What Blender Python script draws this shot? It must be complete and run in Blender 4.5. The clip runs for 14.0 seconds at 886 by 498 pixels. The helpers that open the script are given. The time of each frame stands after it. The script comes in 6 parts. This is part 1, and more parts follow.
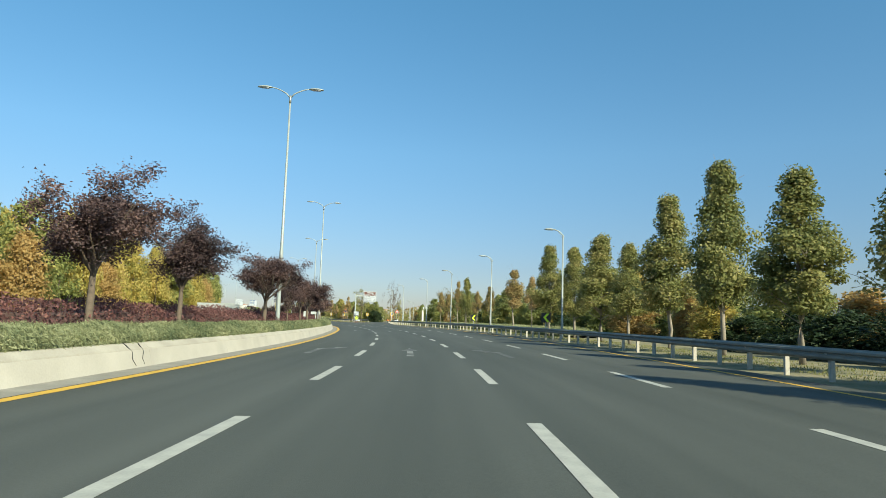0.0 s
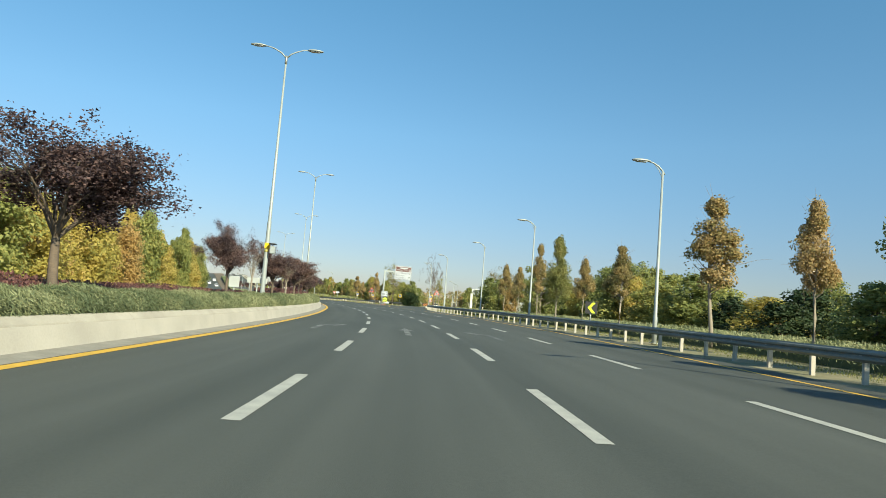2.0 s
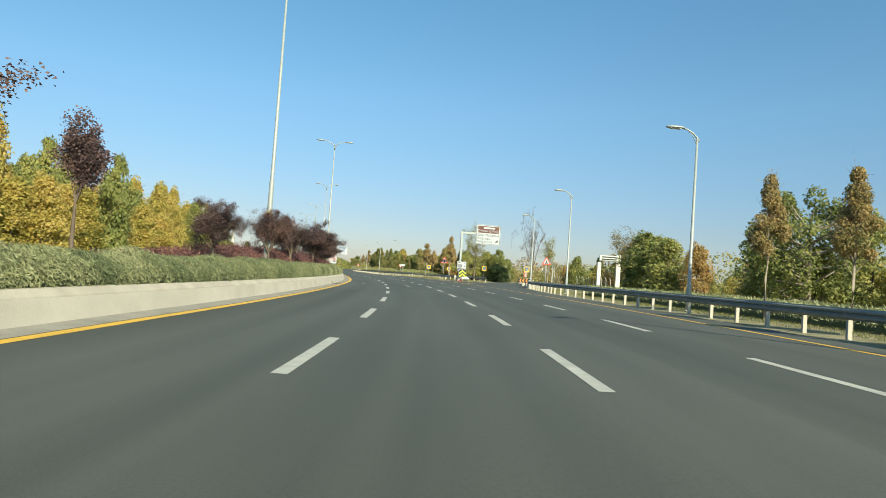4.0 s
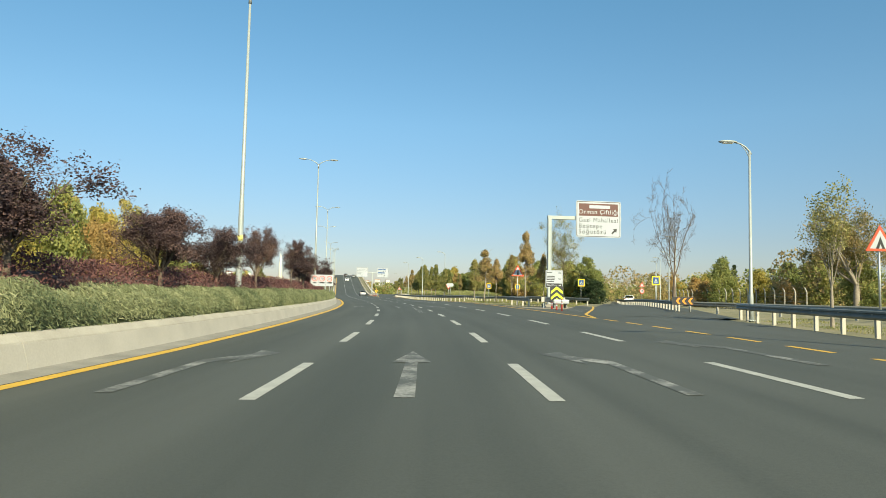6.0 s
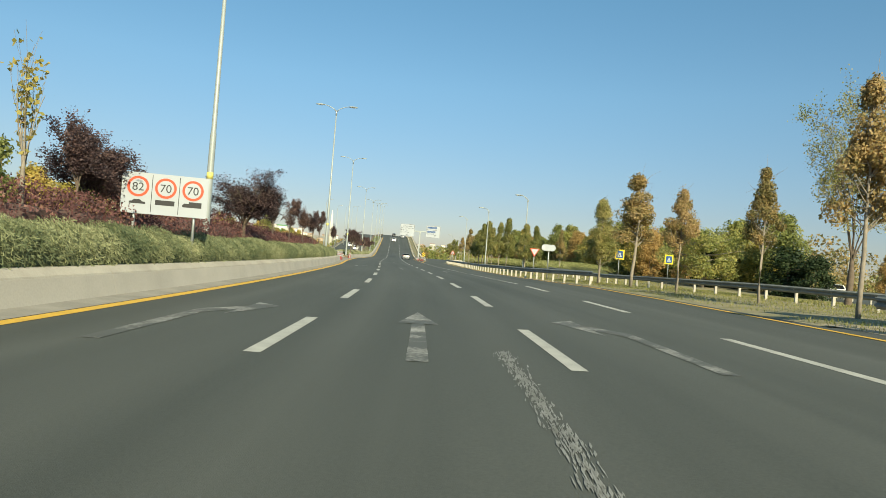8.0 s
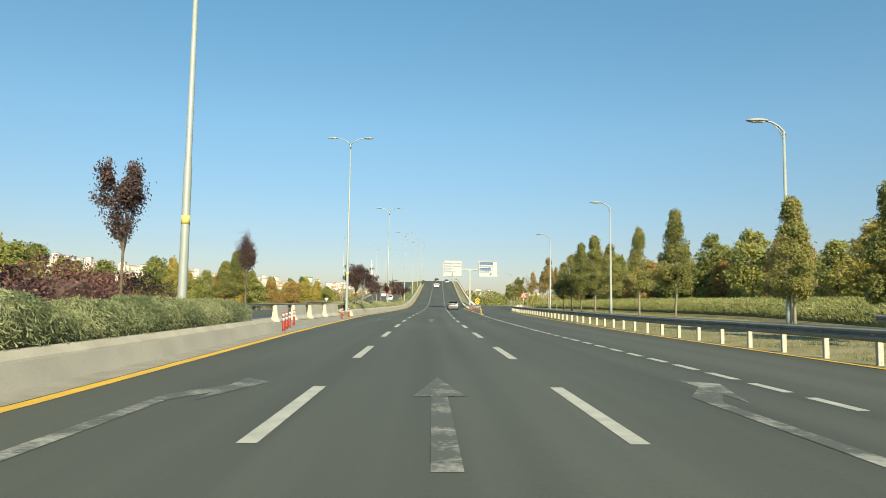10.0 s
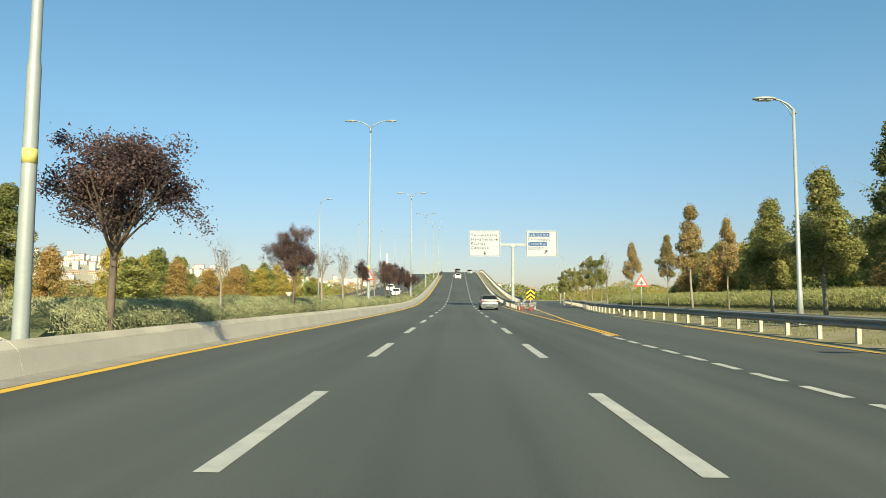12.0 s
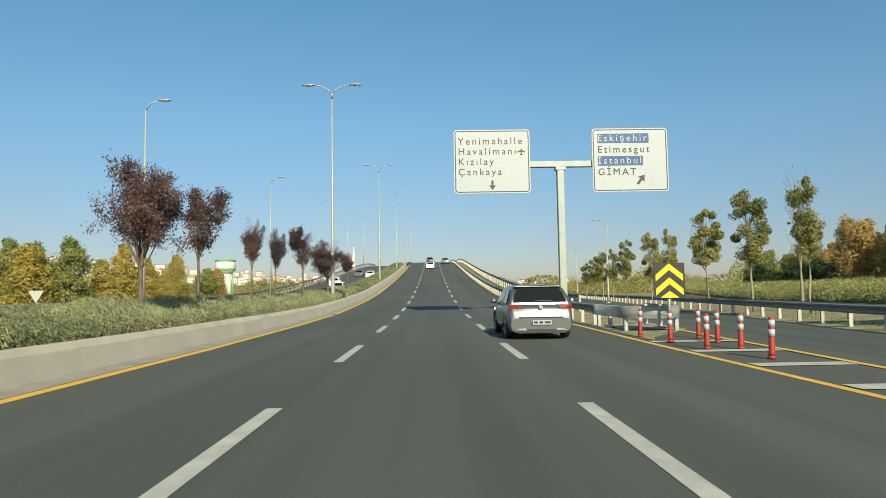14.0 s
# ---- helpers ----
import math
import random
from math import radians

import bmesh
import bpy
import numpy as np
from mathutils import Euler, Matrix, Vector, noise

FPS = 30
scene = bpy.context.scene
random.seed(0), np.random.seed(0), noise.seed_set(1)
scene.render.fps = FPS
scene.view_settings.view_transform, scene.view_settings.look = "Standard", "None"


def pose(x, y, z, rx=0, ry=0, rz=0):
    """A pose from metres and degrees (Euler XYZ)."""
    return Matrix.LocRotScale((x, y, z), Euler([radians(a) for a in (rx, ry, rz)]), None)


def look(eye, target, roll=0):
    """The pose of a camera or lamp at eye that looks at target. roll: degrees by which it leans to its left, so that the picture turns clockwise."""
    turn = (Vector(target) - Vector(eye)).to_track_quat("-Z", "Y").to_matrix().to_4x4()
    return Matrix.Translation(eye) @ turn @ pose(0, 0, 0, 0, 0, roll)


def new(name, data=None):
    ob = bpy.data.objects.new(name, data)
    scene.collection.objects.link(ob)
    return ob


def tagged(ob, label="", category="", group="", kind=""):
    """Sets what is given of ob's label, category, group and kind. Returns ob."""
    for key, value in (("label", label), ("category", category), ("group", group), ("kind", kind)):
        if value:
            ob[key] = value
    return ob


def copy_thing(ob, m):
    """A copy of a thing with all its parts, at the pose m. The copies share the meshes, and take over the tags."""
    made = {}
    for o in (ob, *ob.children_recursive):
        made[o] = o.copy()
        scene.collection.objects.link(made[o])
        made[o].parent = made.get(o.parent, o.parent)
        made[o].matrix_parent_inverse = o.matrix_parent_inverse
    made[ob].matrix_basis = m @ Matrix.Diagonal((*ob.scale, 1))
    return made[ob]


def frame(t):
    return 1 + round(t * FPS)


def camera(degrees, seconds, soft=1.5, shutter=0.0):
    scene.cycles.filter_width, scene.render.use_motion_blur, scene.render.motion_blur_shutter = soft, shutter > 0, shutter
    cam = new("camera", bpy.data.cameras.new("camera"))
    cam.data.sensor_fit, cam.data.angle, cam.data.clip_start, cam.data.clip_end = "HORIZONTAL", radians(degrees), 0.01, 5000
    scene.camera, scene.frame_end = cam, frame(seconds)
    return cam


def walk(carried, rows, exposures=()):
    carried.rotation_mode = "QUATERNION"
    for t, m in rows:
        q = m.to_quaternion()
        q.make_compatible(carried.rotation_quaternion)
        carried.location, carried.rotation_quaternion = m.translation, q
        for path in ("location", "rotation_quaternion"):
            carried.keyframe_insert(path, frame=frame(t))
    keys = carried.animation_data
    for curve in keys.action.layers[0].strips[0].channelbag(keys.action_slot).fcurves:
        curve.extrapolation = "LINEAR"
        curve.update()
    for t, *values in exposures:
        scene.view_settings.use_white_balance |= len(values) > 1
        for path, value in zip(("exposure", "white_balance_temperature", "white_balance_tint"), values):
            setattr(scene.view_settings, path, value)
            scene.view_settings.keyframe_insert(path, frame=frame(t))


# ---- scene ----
cam = camera(68.19, 14.0, soft=0.5)
PATH = [
    (0, (-1.239, 0.571, 1.235), (-1.14, 2.556, 1.455), 1.8),
    (0.5, (-1.084, 11.401, 1.235), (-1.002, 13.391, 1.423), 3.2),
    (1, (-1.102, 21.677, 1.232), (-1.058, 23.668, 1.416), 3.3),
    (1.5, (-1.212, 32.556, 1.232), (-1.268, 34.546, 1.424), 5.2),
    (2, (-1.492, 43.473, 1.237), (-1.526, 45.466, 1.408), 4.6),
    (2.5, (-1.946, 54.26, 1.228), (-1.956, 56.251, 1.419), 1.3),
    (3, (-2.772, 65.331, 1.204), (-3.005, 67.317, 1.274), 5.3),
    (5.5, (-10.342, 120.279, 1.213), (-10.714, 122.24, 1.333), 1.4),
    (6, (-12.697, 131.359, 1.268), (-13.14, 133.304, 1.403), 1.2),
    (6.5, (-15.484, 142.935, 1.283), (-15.918, 144.884, 1.395), 1.2),
    (7, (-18.206, 152.989, 1.291), (-18.71, 154.921, 1.403), 0.4),
    (7.5, (-21.654, 164.335, 1.169), (-22.256, 166.24, 1.251), 2.3),
    (8, (-25.26, 175.1, 1.179), (-25.865, 177.006, 1.205), 4.5),
    (8.5, (-29.102, 185.958, 1.163), (-29.763, 187.844, 1.243), 2.8),
    (9, (-33.129, 196.655, 1.33), (-33.852, 198.51, 1.521), 1.3),
    (11.5, (-55.334, 250.363, 1.236), (-56.086, 252.213, 1.339), 0.3),
    (12, (-59.621, 260.893, 1.249), (-60.411, 262.724, 1.395), 0.3),
    (12.5, (-63.683, 270.973, 1.231), (-64.461, 272.814, 1.322), 0.6),
    (13, (-67.945, 281.633, 1.256), (-68.694, 283.481, 1.41), -1.5),
    (13.5, (-72.356, 292.685, 1.324), (-73.075, 294.543, 1.499), -2.3),
    (14, (-76.756, 303.616, 1.301), (-77.469, 305.48, 1.434), -0.9),
]
walk(cam, [(t, look(eye, target, roll)) for t, eye, target, roll in PATH], [(0, 0.92, 7090, -6), (1, 0.95, 7240, -5), (2.5, 0.97, 7440, -5), (5.5, 0.94, 7770, -4), (7, 0.97, 8020, -4), (7.5, 0.7, 7770, -4), (8, 0.82, 8120, -4), (8.5, 0.86, 8220, -4), (9, 0.96, 8320, -4), (11.5, 0.96, 8320, -4), (12, 0.98, 8270, -4), (12.5, 0.9, 8220, -4), (13, 0.98, 8170, -4), (13.5, 0.74, 7920, -4), (14, 0.68, 7820, -3)])

# ---------------------------------------------------------------- light
SUN_TO = Vector((0.581 * math.cos(radians(32)), -0.814 * math.cos(radians(32)), math.sin(radians(32))))
sun = new("sun", bpy.data.lights.new("sun", "SUN"))
sun.data.energy, sun.data.angle, sun.data.color = 4.3, radians(0.5), (1.0, 0.92, 0.78)
sun.matrix_world = look(SUN_TO * 100, (0, 0, 0))
world = bpy.data.worlds.new("sky")
scene.world = world
world.use_nodes = True
wn = world.node_tree.nodes
sky = wn.new("ShaderNodeTexSky")
sky.sky_type, sky.sun_disc = "NISHITA", False
sky.sun_elevation, sky.sun_rotation = radians(32), math.atan2(0.581, -0.814)
sky.altitude, sky.air_density, sky.dust_density, sky.ozone_density = 850, 1.0, 1.1, 3.0
wn["Background"].inputs[1].default_value = 0.105
# haze mutes the sky towards the horizon, deep blue stands above it
way, split, haze, tint = wn.new("ShaderNodeTexCoord"), wn.new("ShaderNodeSeparateXYZ"), wn.new("ShaderNodeValToRGB"), wn.new("ShaderNodeMix")
for e in range(3):
    haze.color_ramp.elements.new(0.5)
for e, (at_z, shade) in zip(haze.color_ramp.elements, ((0.0, (0.475, 0.43, 0.535)), (0.08, (0.51, 0.50, 0.60)), (0.25, (0.61, 0.77, 0.87)), (0.48, (0.58, 0.93, 1.05)), (1.0, (0.85, 0.98, 1.0)))):
    e.position, e.color = at_z, (*shade, 1)
tint.data_type, tint.blend_type, tint.inputs[0].default_value = "RGBA", "MULTIPLY", 1.0
world.node_tree.links.new(way.outputs["Generated"], split.inputs[0])
world.node_tree.links.new(split.outputs[2], haze.inputs[0])
world.node_tree.links.new(sky.outputs[0], tint.inputs[6])
world.node_tree.links.new(haze.outputs[0], tint.inputs[7])
world.node_tree.links.new(tint.outputs[2], wn["Background"].inputs[0])

# ---------------------------------------------------------------- the road's line
# Stations s run along the middle of the camera's lane, offsets d to its right.
HEAD_S = [-40.72, 0.0, 40.72, 81.44, 122.16, 162.88, 203.6, 244.32, 285.04, 325.76]
HEAD_A = [-7.917, -3.235, 1.681, 6.422, 12.074, 16.316, 21.715, 23.297, 21.783, 21.891]
REF_S = np.arange(-60, 900.1, 1.0)
REF_H = np.convolve(np.pad(np.radians(np.interp(REF_S, HEAD_S, HEAD_A)), 20, mode="edge"), np.ones(41) / 41, "valid")
REF_X, REF_Y = np.cumsum(-np.sin(REF_H)), np.cumsum(np.cos(REF_H))
REF_X, REF_Y = REF_X - REF_X[60] - 1.832, REF_Y - REF_Y[60]
RISE_S = [-60, 332, 343, 353, 362, 371, 381, 393, 408, 425, 447, 469, 490, 510, 530, 560, 600, 660, 720, 780, 900]
RISE_Z = [0, 0, 0.05, 0.16, 0.42, 0.74, 1.2, 1.92, 2.9, 4.1, 5.8, 7.5, 9.1, 10.3, 10.9, 10.9, 9.6, 5.8, 1.8, 0, 0]
BANK_S = [-61.1, 10.2, 45.8, 81.4, 112.0, 142.5, 168.0, 188.3, 208.7, 229.0, 254.5, 916.2]
BANK = [0.0025, 0.0091, 0.0177, 0.0261, 0.0261, 0.0257, 0.0261, 0.03, 0.0353, 0.013, 0.0, 0.0]


def rise(s):
    """Height of the carriageway along the line: level, then the ramp of the flyover."""
    return float(np.interp(s, RISE_S, RISE_Z))


def heading(s):
    return float(np.interp(s, REF_S, REF_H))


def plan(s, d):
    h = heading(s)
    x, y = float(np.interp(s, REF_S, REF_X)), float(np.interp(s, REF_S, REF_Y))
    return x + d * math.cos(h), y + d * math.sin(h)


def plan_many(ss, dd):
    """The same for whole rows of stations and offsets."""
    h = np.interp(ss, REF_S, REF_H)
    return np.interp(ss, REF_S, REF_X) + dd * np.cos(h), np.interp(ss, REF_S, REF_Y) + dd * np.sin(h)


def road_z(s, d):
    return rise(s) + float(np.interp(s, BANK_S, BANK)) * min(max(d, 0.0), 11.0)


def ground_z(s, d):
    """Height of the land beside the road."""
    if -11 < d < 9.6:
        return road_z(s, d)
    if -26 < d <= -11:
        return rise_far(s)
    if d >= 9.6:
        d -= float(np.interp(s, [300, 312, 324, 336, 346, 420, 520], [0, 0.6, 1.3, 2.4, 4.0, 13.5, 29.5]))
        swell = float(np.interp(s, [-60, 230, 262, 420, 480], [0, 0, 1, 1, 0])) * float(np.interp(d, [10.5, 13, 17, 19, 24, 45], [0, 0.36, 0.5, 0.7, 1.0, 0.6]))
        return float(np.interp(s, BANK_S, BANK)) * min(max(d, 0.0), 11.0) * max(0.0, 1 - max(0.0, d - 25) / 30) + swell
    return 0.0


def rise_far(s):
    """Height of the oncoming carriageway, whose ramp begins later."""
    return rise(s - 22)


def station(x, y):
    """Station and offset of a place near the road."""
    i = int(np.argmin((REF_X - x) ** 2 + (REF_Y - y) ** 2))
    h = REF_H[i]
    dx, dy = x - REF_X[i], y - REF_Y[i]
    return float(REF_S[i] - math.sin(h) * dx + math.cos(h) * dy), float(math.cos(h) * dx + math.sin(h) * dy)


def at(s, d, up=0.0, turn=0.0):
    """A pose on the road's line, its y axis along the road."""
    x, y = plan(s, d)
    return Matrix.Translation((x, y, up)) @ Matrix.Rotation(heading(s) + radians(turn), 4, "Z")


# ---------------------------------------------------------------- mesh helpers
def part(name, bm, material, parent=None, label=""):
    """Links a bmesh as one mesh object, under a thing where one is given."""
    me = bpy.data.meshes.new(name)
    bm.to_mesh(me)
    bm.free()
    return hang(name, me, material, parent, label)


def hang(name, me, material, parent=None, label=""):
    if material is not None and not me.materials:
        me.materials.append(material)
    ob = new(name, me)
    if parent is not None:
        ob.parent = parent
    if label:
        ob["label"] = label
    return ob


def thing(name, label, category, m=None, group="", kind=""):
    ob = new(name)
    ob.empty_display_size = 0.1
    if m is not None:
        ob.matrix_basis = m
    return tagged(ob, label, category, group, kind)


def box(bm, size, centre, bevel=0.0, m=None):
    made = bmesh.ops.create_cube(bm, size=1.0)["verts"]
    bmesh.ops.scale(bm, vec=size, verts=made)
    bmesh.ops.translate(bm, vec=centre, verts=made)
    if bevel:
        edges = list({e for v in made for e in v.link_edges})
        made = bmesh.ops.bevel(bm, geom=edges, offset=bevel, segments=2, affect="EDGES", profile=0.5)["verts"]
    if m is not None:
        bmesh.ops.transform(bm, matrix=m, verts=list(set(made)))
    return bm


def box_part(name, size, centre, material, parent, bevel=0.0, label="", m=None):
    return part(name, box(bmesh.new(), size, centre, bevel, m), material, parent, label)


def tube(bm, points, radii, sides=8, cap=True):
    """A tapered tube along points."""
    rings = []
    for i, (p, r) in enumerate(zip(points, radii)):
        a, b = Vector(points[max(i - 1, 0)]), Vector(points[min(i + 1, len(points) - 1)])
        q = (b - a).normalized().to_track_quat("Z", "Y")
        rings.append([bm.verts.new(Vector(p) + q @ Vector((r * math.cos(k * math.tau / sides), r * math.sin(k * math.tau / sides), 0))) for k in range(sides)])
    for a, b in zip(rings, rings[1:]):
        for k in range(sides):
            f = bm.faces.new((a[k], a[(k + 1) % sides], b[(k + 1) % sides], b[k]))
            f.smooth = True
    if cap:
        bm.faces.new(list(reversed(rings[0])))
        bm.faces.new(rings[-1])
    return bm


def prism(bm, outline, y0, y1):
    """An outline in x and z pushed from y0 to y1."""
    a = [bm.verts.new((x, y0, z)) for x, z in outline]
    b = [bm.verts.new((x, y1, z)) for x, z in outline]
    bm.faces.new(a)
    bm.faces.new(list(reversed(b)))
    n = len(a)
    for k in range(n):
        bm.faces.new((a[k], b[k], b[(k + 1) % n], a[(k + 1) % n]))
    bmesh.ops.recalc_face_normals(bm, faces=bm.faces)
    return bm


def rounded(w, h, r, n=5, cx=0.0, cz=0.0):
    """A rounded rectangle as an outline."""
    out = []
    for sx, sz, a0 in ((1, 1, 0), (-1, 1, 90), (-1, -1, 180), (1, -1, 270)):
        for k in range(n + 1):
            a = radians(a0 + 90 * k / n)
            out.append((cx + sx * (w / 2 - r) + r * math.cos(a), cz + sz * (h / 2 - r) + r * math.sin(a)))
    return out


def disc(r, n=28, cx=0.0, cz=0.0):
    return [(cx + r * math.cos(k * math.tau / n), cz + r * math.sin(k * math.tau / n)) for k in range(n)]


def frame_ring(bm, outer, inner, y0, y1):
    """A flat ring between two outlines of equal count."""
    n = len(outer)
    o0, i0 = [[bm.verts.new((x, y0, z)) for x, z in q] for q in (outer, inner)]
    o1, i1 = [[bm.verts.new((x, y1, z)) for x, z in q] for q in (outer, inner)]
    for k in range(n):
        j = (k + 1) % n
        bm.faces.new((o0[k], o0[j], i0[j], i0[k]))
        bm.faces.new((o1[k], i1[k], i1[j], o1[j]))
        bm.faces.new((o0[k], o1[k], o1[j], o0[j]))
        bm.faces.new((i0[k], i0[j], i1[j], i1[k]))
    bmesh.ops.recalc_face_normals(bm, faces=bm.faces)
    return bm


def from_arrays(name, verts, faces):
    me = bpy.data.meshes.new(name)
    me.from_pydata(np.asarray(verts).tolist(), [], np.asarray(faces).tolist())
    me.update()
    return me


def ribbon(name, s0, s1, step, section, closed=False, jitter=None):
    """A strip along the road's line: section(s) gives (d, z) pairs."""
    ss = np.linspace(s0, s1, max(2, int(round((s1 - s0) / step)) + 1))
    rows = []
    for s in ss:
        rows.append([(*plan(s, d), z) for d, z in section(s)])
    n = len(rows[0])
    verts = [v for row in rows for v in row]
    faces = []
    for i in range(len(rows) - 1):
        for k in range(n if closed else n - 1):
            a, b = i * n + k, i * n + (k + 1) % n
            faces.append((a, b, b + n, a + n))
    if closed:
        faces.append(tuple(range(n)))
        faces.append(tuple(reversed(range((len(rows) - 1) * n, len(rows) * n))))
    me = bpy.data.meshes.new(name)
    me.from_pydata(verts, [], faces)
    me.update()
    bm = bmesh.new()
    bm.from_mesh(me)
    bmesh.ops.recalc_face_normals(bm, faces=bm.faces)
    uv = bm.loops.layers.uv.new("along")
    bm.verts.index_update()
    flat = [(d, s) for s in ss for d, z in section(s)]
    for f in bm.faces:
        for c in f.loops:
            c[uv].uv = flat[c.vert.index]
    bm.to_mesh(me)
    bm.free()
    return me


def text_mesh(name, words, size, material, parent, x, z, y, align="LEFT", space=1.0, bold=0.0):
    """Lettering that faces -y, set off the face by y."""
    curve = bpy.data.curves.new(name, "FONT")
    curve.body, curve.size, curve.align_x, curve.extrude, curve.space_character, curve.offset = words, size, align, 0.002, space, bold
    curve.materials.append(material)
    ob = new(name, curve)
    ob.parent = parent
    ob.matrix_basis = Matrix.Translation((x, y, z)) @ Matrix.Rotation(radians(90), 4, "X")
    return ob


# ---------------------------------------------------------------- materials
def material(name, colour, rough=0.7, metal=0.0, second=None, scale=4.0, bump=0.0, fine=60.0, spec=0.5, coat=0.0, low=0.5, high=0.95):
    """A surface of one or two colours that mix in blotches, with fine grain in colour and relief."""
    m = bpy.data.materials.new(name)
    m.use_nodes = True
    n, k = m.node_tree.nodes, m.node_tree.links
    p = n["Principled BSDF"]
    p.inputs["Roughness"].default_value, p.inputs["Metallic"].default_value = rough, metal
    p.inputs["Specular IOR Level"].default_value, p.inputs["Coat Weight"].default_value = spec, coat
    if second is None:
        p.inputs["Base Color"].default_value = (*colour, 1)
        return m
    co = n.new("ShaderNodeTexCoord")
    big, small = n.new("ShaderNodeTexNoise"), n.new("ShaderNodeTexNoise")
    big.inputs["Scale"].default_value, small.inputs["Scale"].default_value = scale, fine
    big.inputs["Detail"].default_value, small.inputs["Detail"].default_value = 5, 3
    add = n.new("ShaderNodeMath")
    add.operation = "MULTIPLY_ADD"
    add.inputs[1].default_value = 0.45
    ramp = n.new("ShaderNodeMapRange")
    ramp.inputs[1].default_value, ramp.inputs[2].default_value = low, high
    mix = n.new("ShaderNodeMix")
    mix.data_type = "RGBA"
    mix.inputs[6].default_value, mix.inputs[7].default_value = (*colour, 1), (*second, 1)
    for a in (big, small):
        k.new(co.outputs["Object"], a.inputs["Vector"])
    k.new(small.outputs[0], add.inputs[0])
    k.new(big.outputs[0], add.inputs[2])
    k.new(add.outputs[0], ramp.inputs[0])
    k.new(ramp.outputs[0], mix.inputs[0])
    k.new(mix.outputs[2], p.inputs["Base Color"])
    if bump:
        b = n.new("ShaderNodeBump")
        b.inputs["Strength"].default_value, b.inputs["Distance"].default_value = bump, 0.02
        k.new(add.outputs[0], b.inputs["Height"])
        k.new(b.outputs[0], p.inputs["Normal"])
    return m


def leaves(name, colours, glow=0.35, rough=0.6, patches=0.8):
    """Foliage: each leaf takes its own tone, thin enough to let some light through."""
    m = bpy.data.materials.new(name)
    m.use_nodes = True
    n, k = m.node_tree.nodes, m.node_tree.links
    p = n["Principled BSDF"]
    geo, ramp = n.new("ShaderNodeNewGeometry"), n.new("ShaderNodeValToRGB")
    while len(ramp.color_ramp.elements) < len(colours):
        ramp.color_ramp.elements.new(0.5)
    for i, (e, c) in enumerate(zip(ramp.color_ramp.elements, colours)):
        e.position, e.color = i / (len(colours) - 1), (*c, 1)
    p.inputs["Roughness"].default_value, p.inputs["Specular IOR Level"].default_value = rough, 0.3
    thin, mix = n.new("ShaderNodeBsdfTranslucent"), n.new("ShaderNodeMixShader")
    mix.inputs[0].default_value = glow
    # a tone of the whole plant shifts the tones of its leaves
    info, shift, clamp = n.new("ShaderNodeObjectInfo"), n.new("ShaderNodeMath"), n.new("ShaderNodeMath")
    shift.operation, shift.inputs[1].default_value = "MULTIPLY_ADD", 0.35
    clamp.operation, clamp.inputs[1].default_value, clamp.use_clamp = "SUBTRACT", 0.175, True
    k.new(info.outputs["Random"], shift.inputs[0])
    # boughs turn at their own pace: broad patches of tone within one crown, the dark ones also standing in for shade
    co, patch, bough, leaf_tone = n.new("ShaderNodeTexCoord"), n.new("ShaderNodeTexNoise"), n.new("ShaderNodeMath"), n.new("ShaderNodeMath")
    patch.inputs["Scale"].default_value, patch.inputs["Detail"].default_value = patches, 1.5
    bough.operation, bough.inputs[1].default_value, bough.inputs[2].default_value = "MULTIPLY_ADD", 1.5, -0.53
    leaf_tone.operation, leaf_tone.inputs[1].default_value = "MULTIPLY_ADD", 0.55
    k.new(co.outputs["Object"], patch.inputs["Vector"])
    k.new(patch.outputs[0], bough.inputs[0])
    k.new(geo.outputs["Random Per Island"], leaf_tone.inputs[0])
    k.new(bough.outputs[0], leaf_tone.inputs[2])
    k.new(leaf_tone.outputs[0], shift.inputs[2])
    k.new(shift.outputs[0], clamp.inputs[0])
    k.new(clamp.outputs[0], ramp.inputs[0])
    for node in (p.inputs["Base Color"], thin.inputs["Color"]):
        k.new(ramp.outputs[0], node)
    k.new(p.outputs[0], mix.inputs[1])
    k.new(thin.outputs[0], mix.inputs[2])
    k.new(mix.outputs[0], n["Material Output"].inputs[0])
    return m


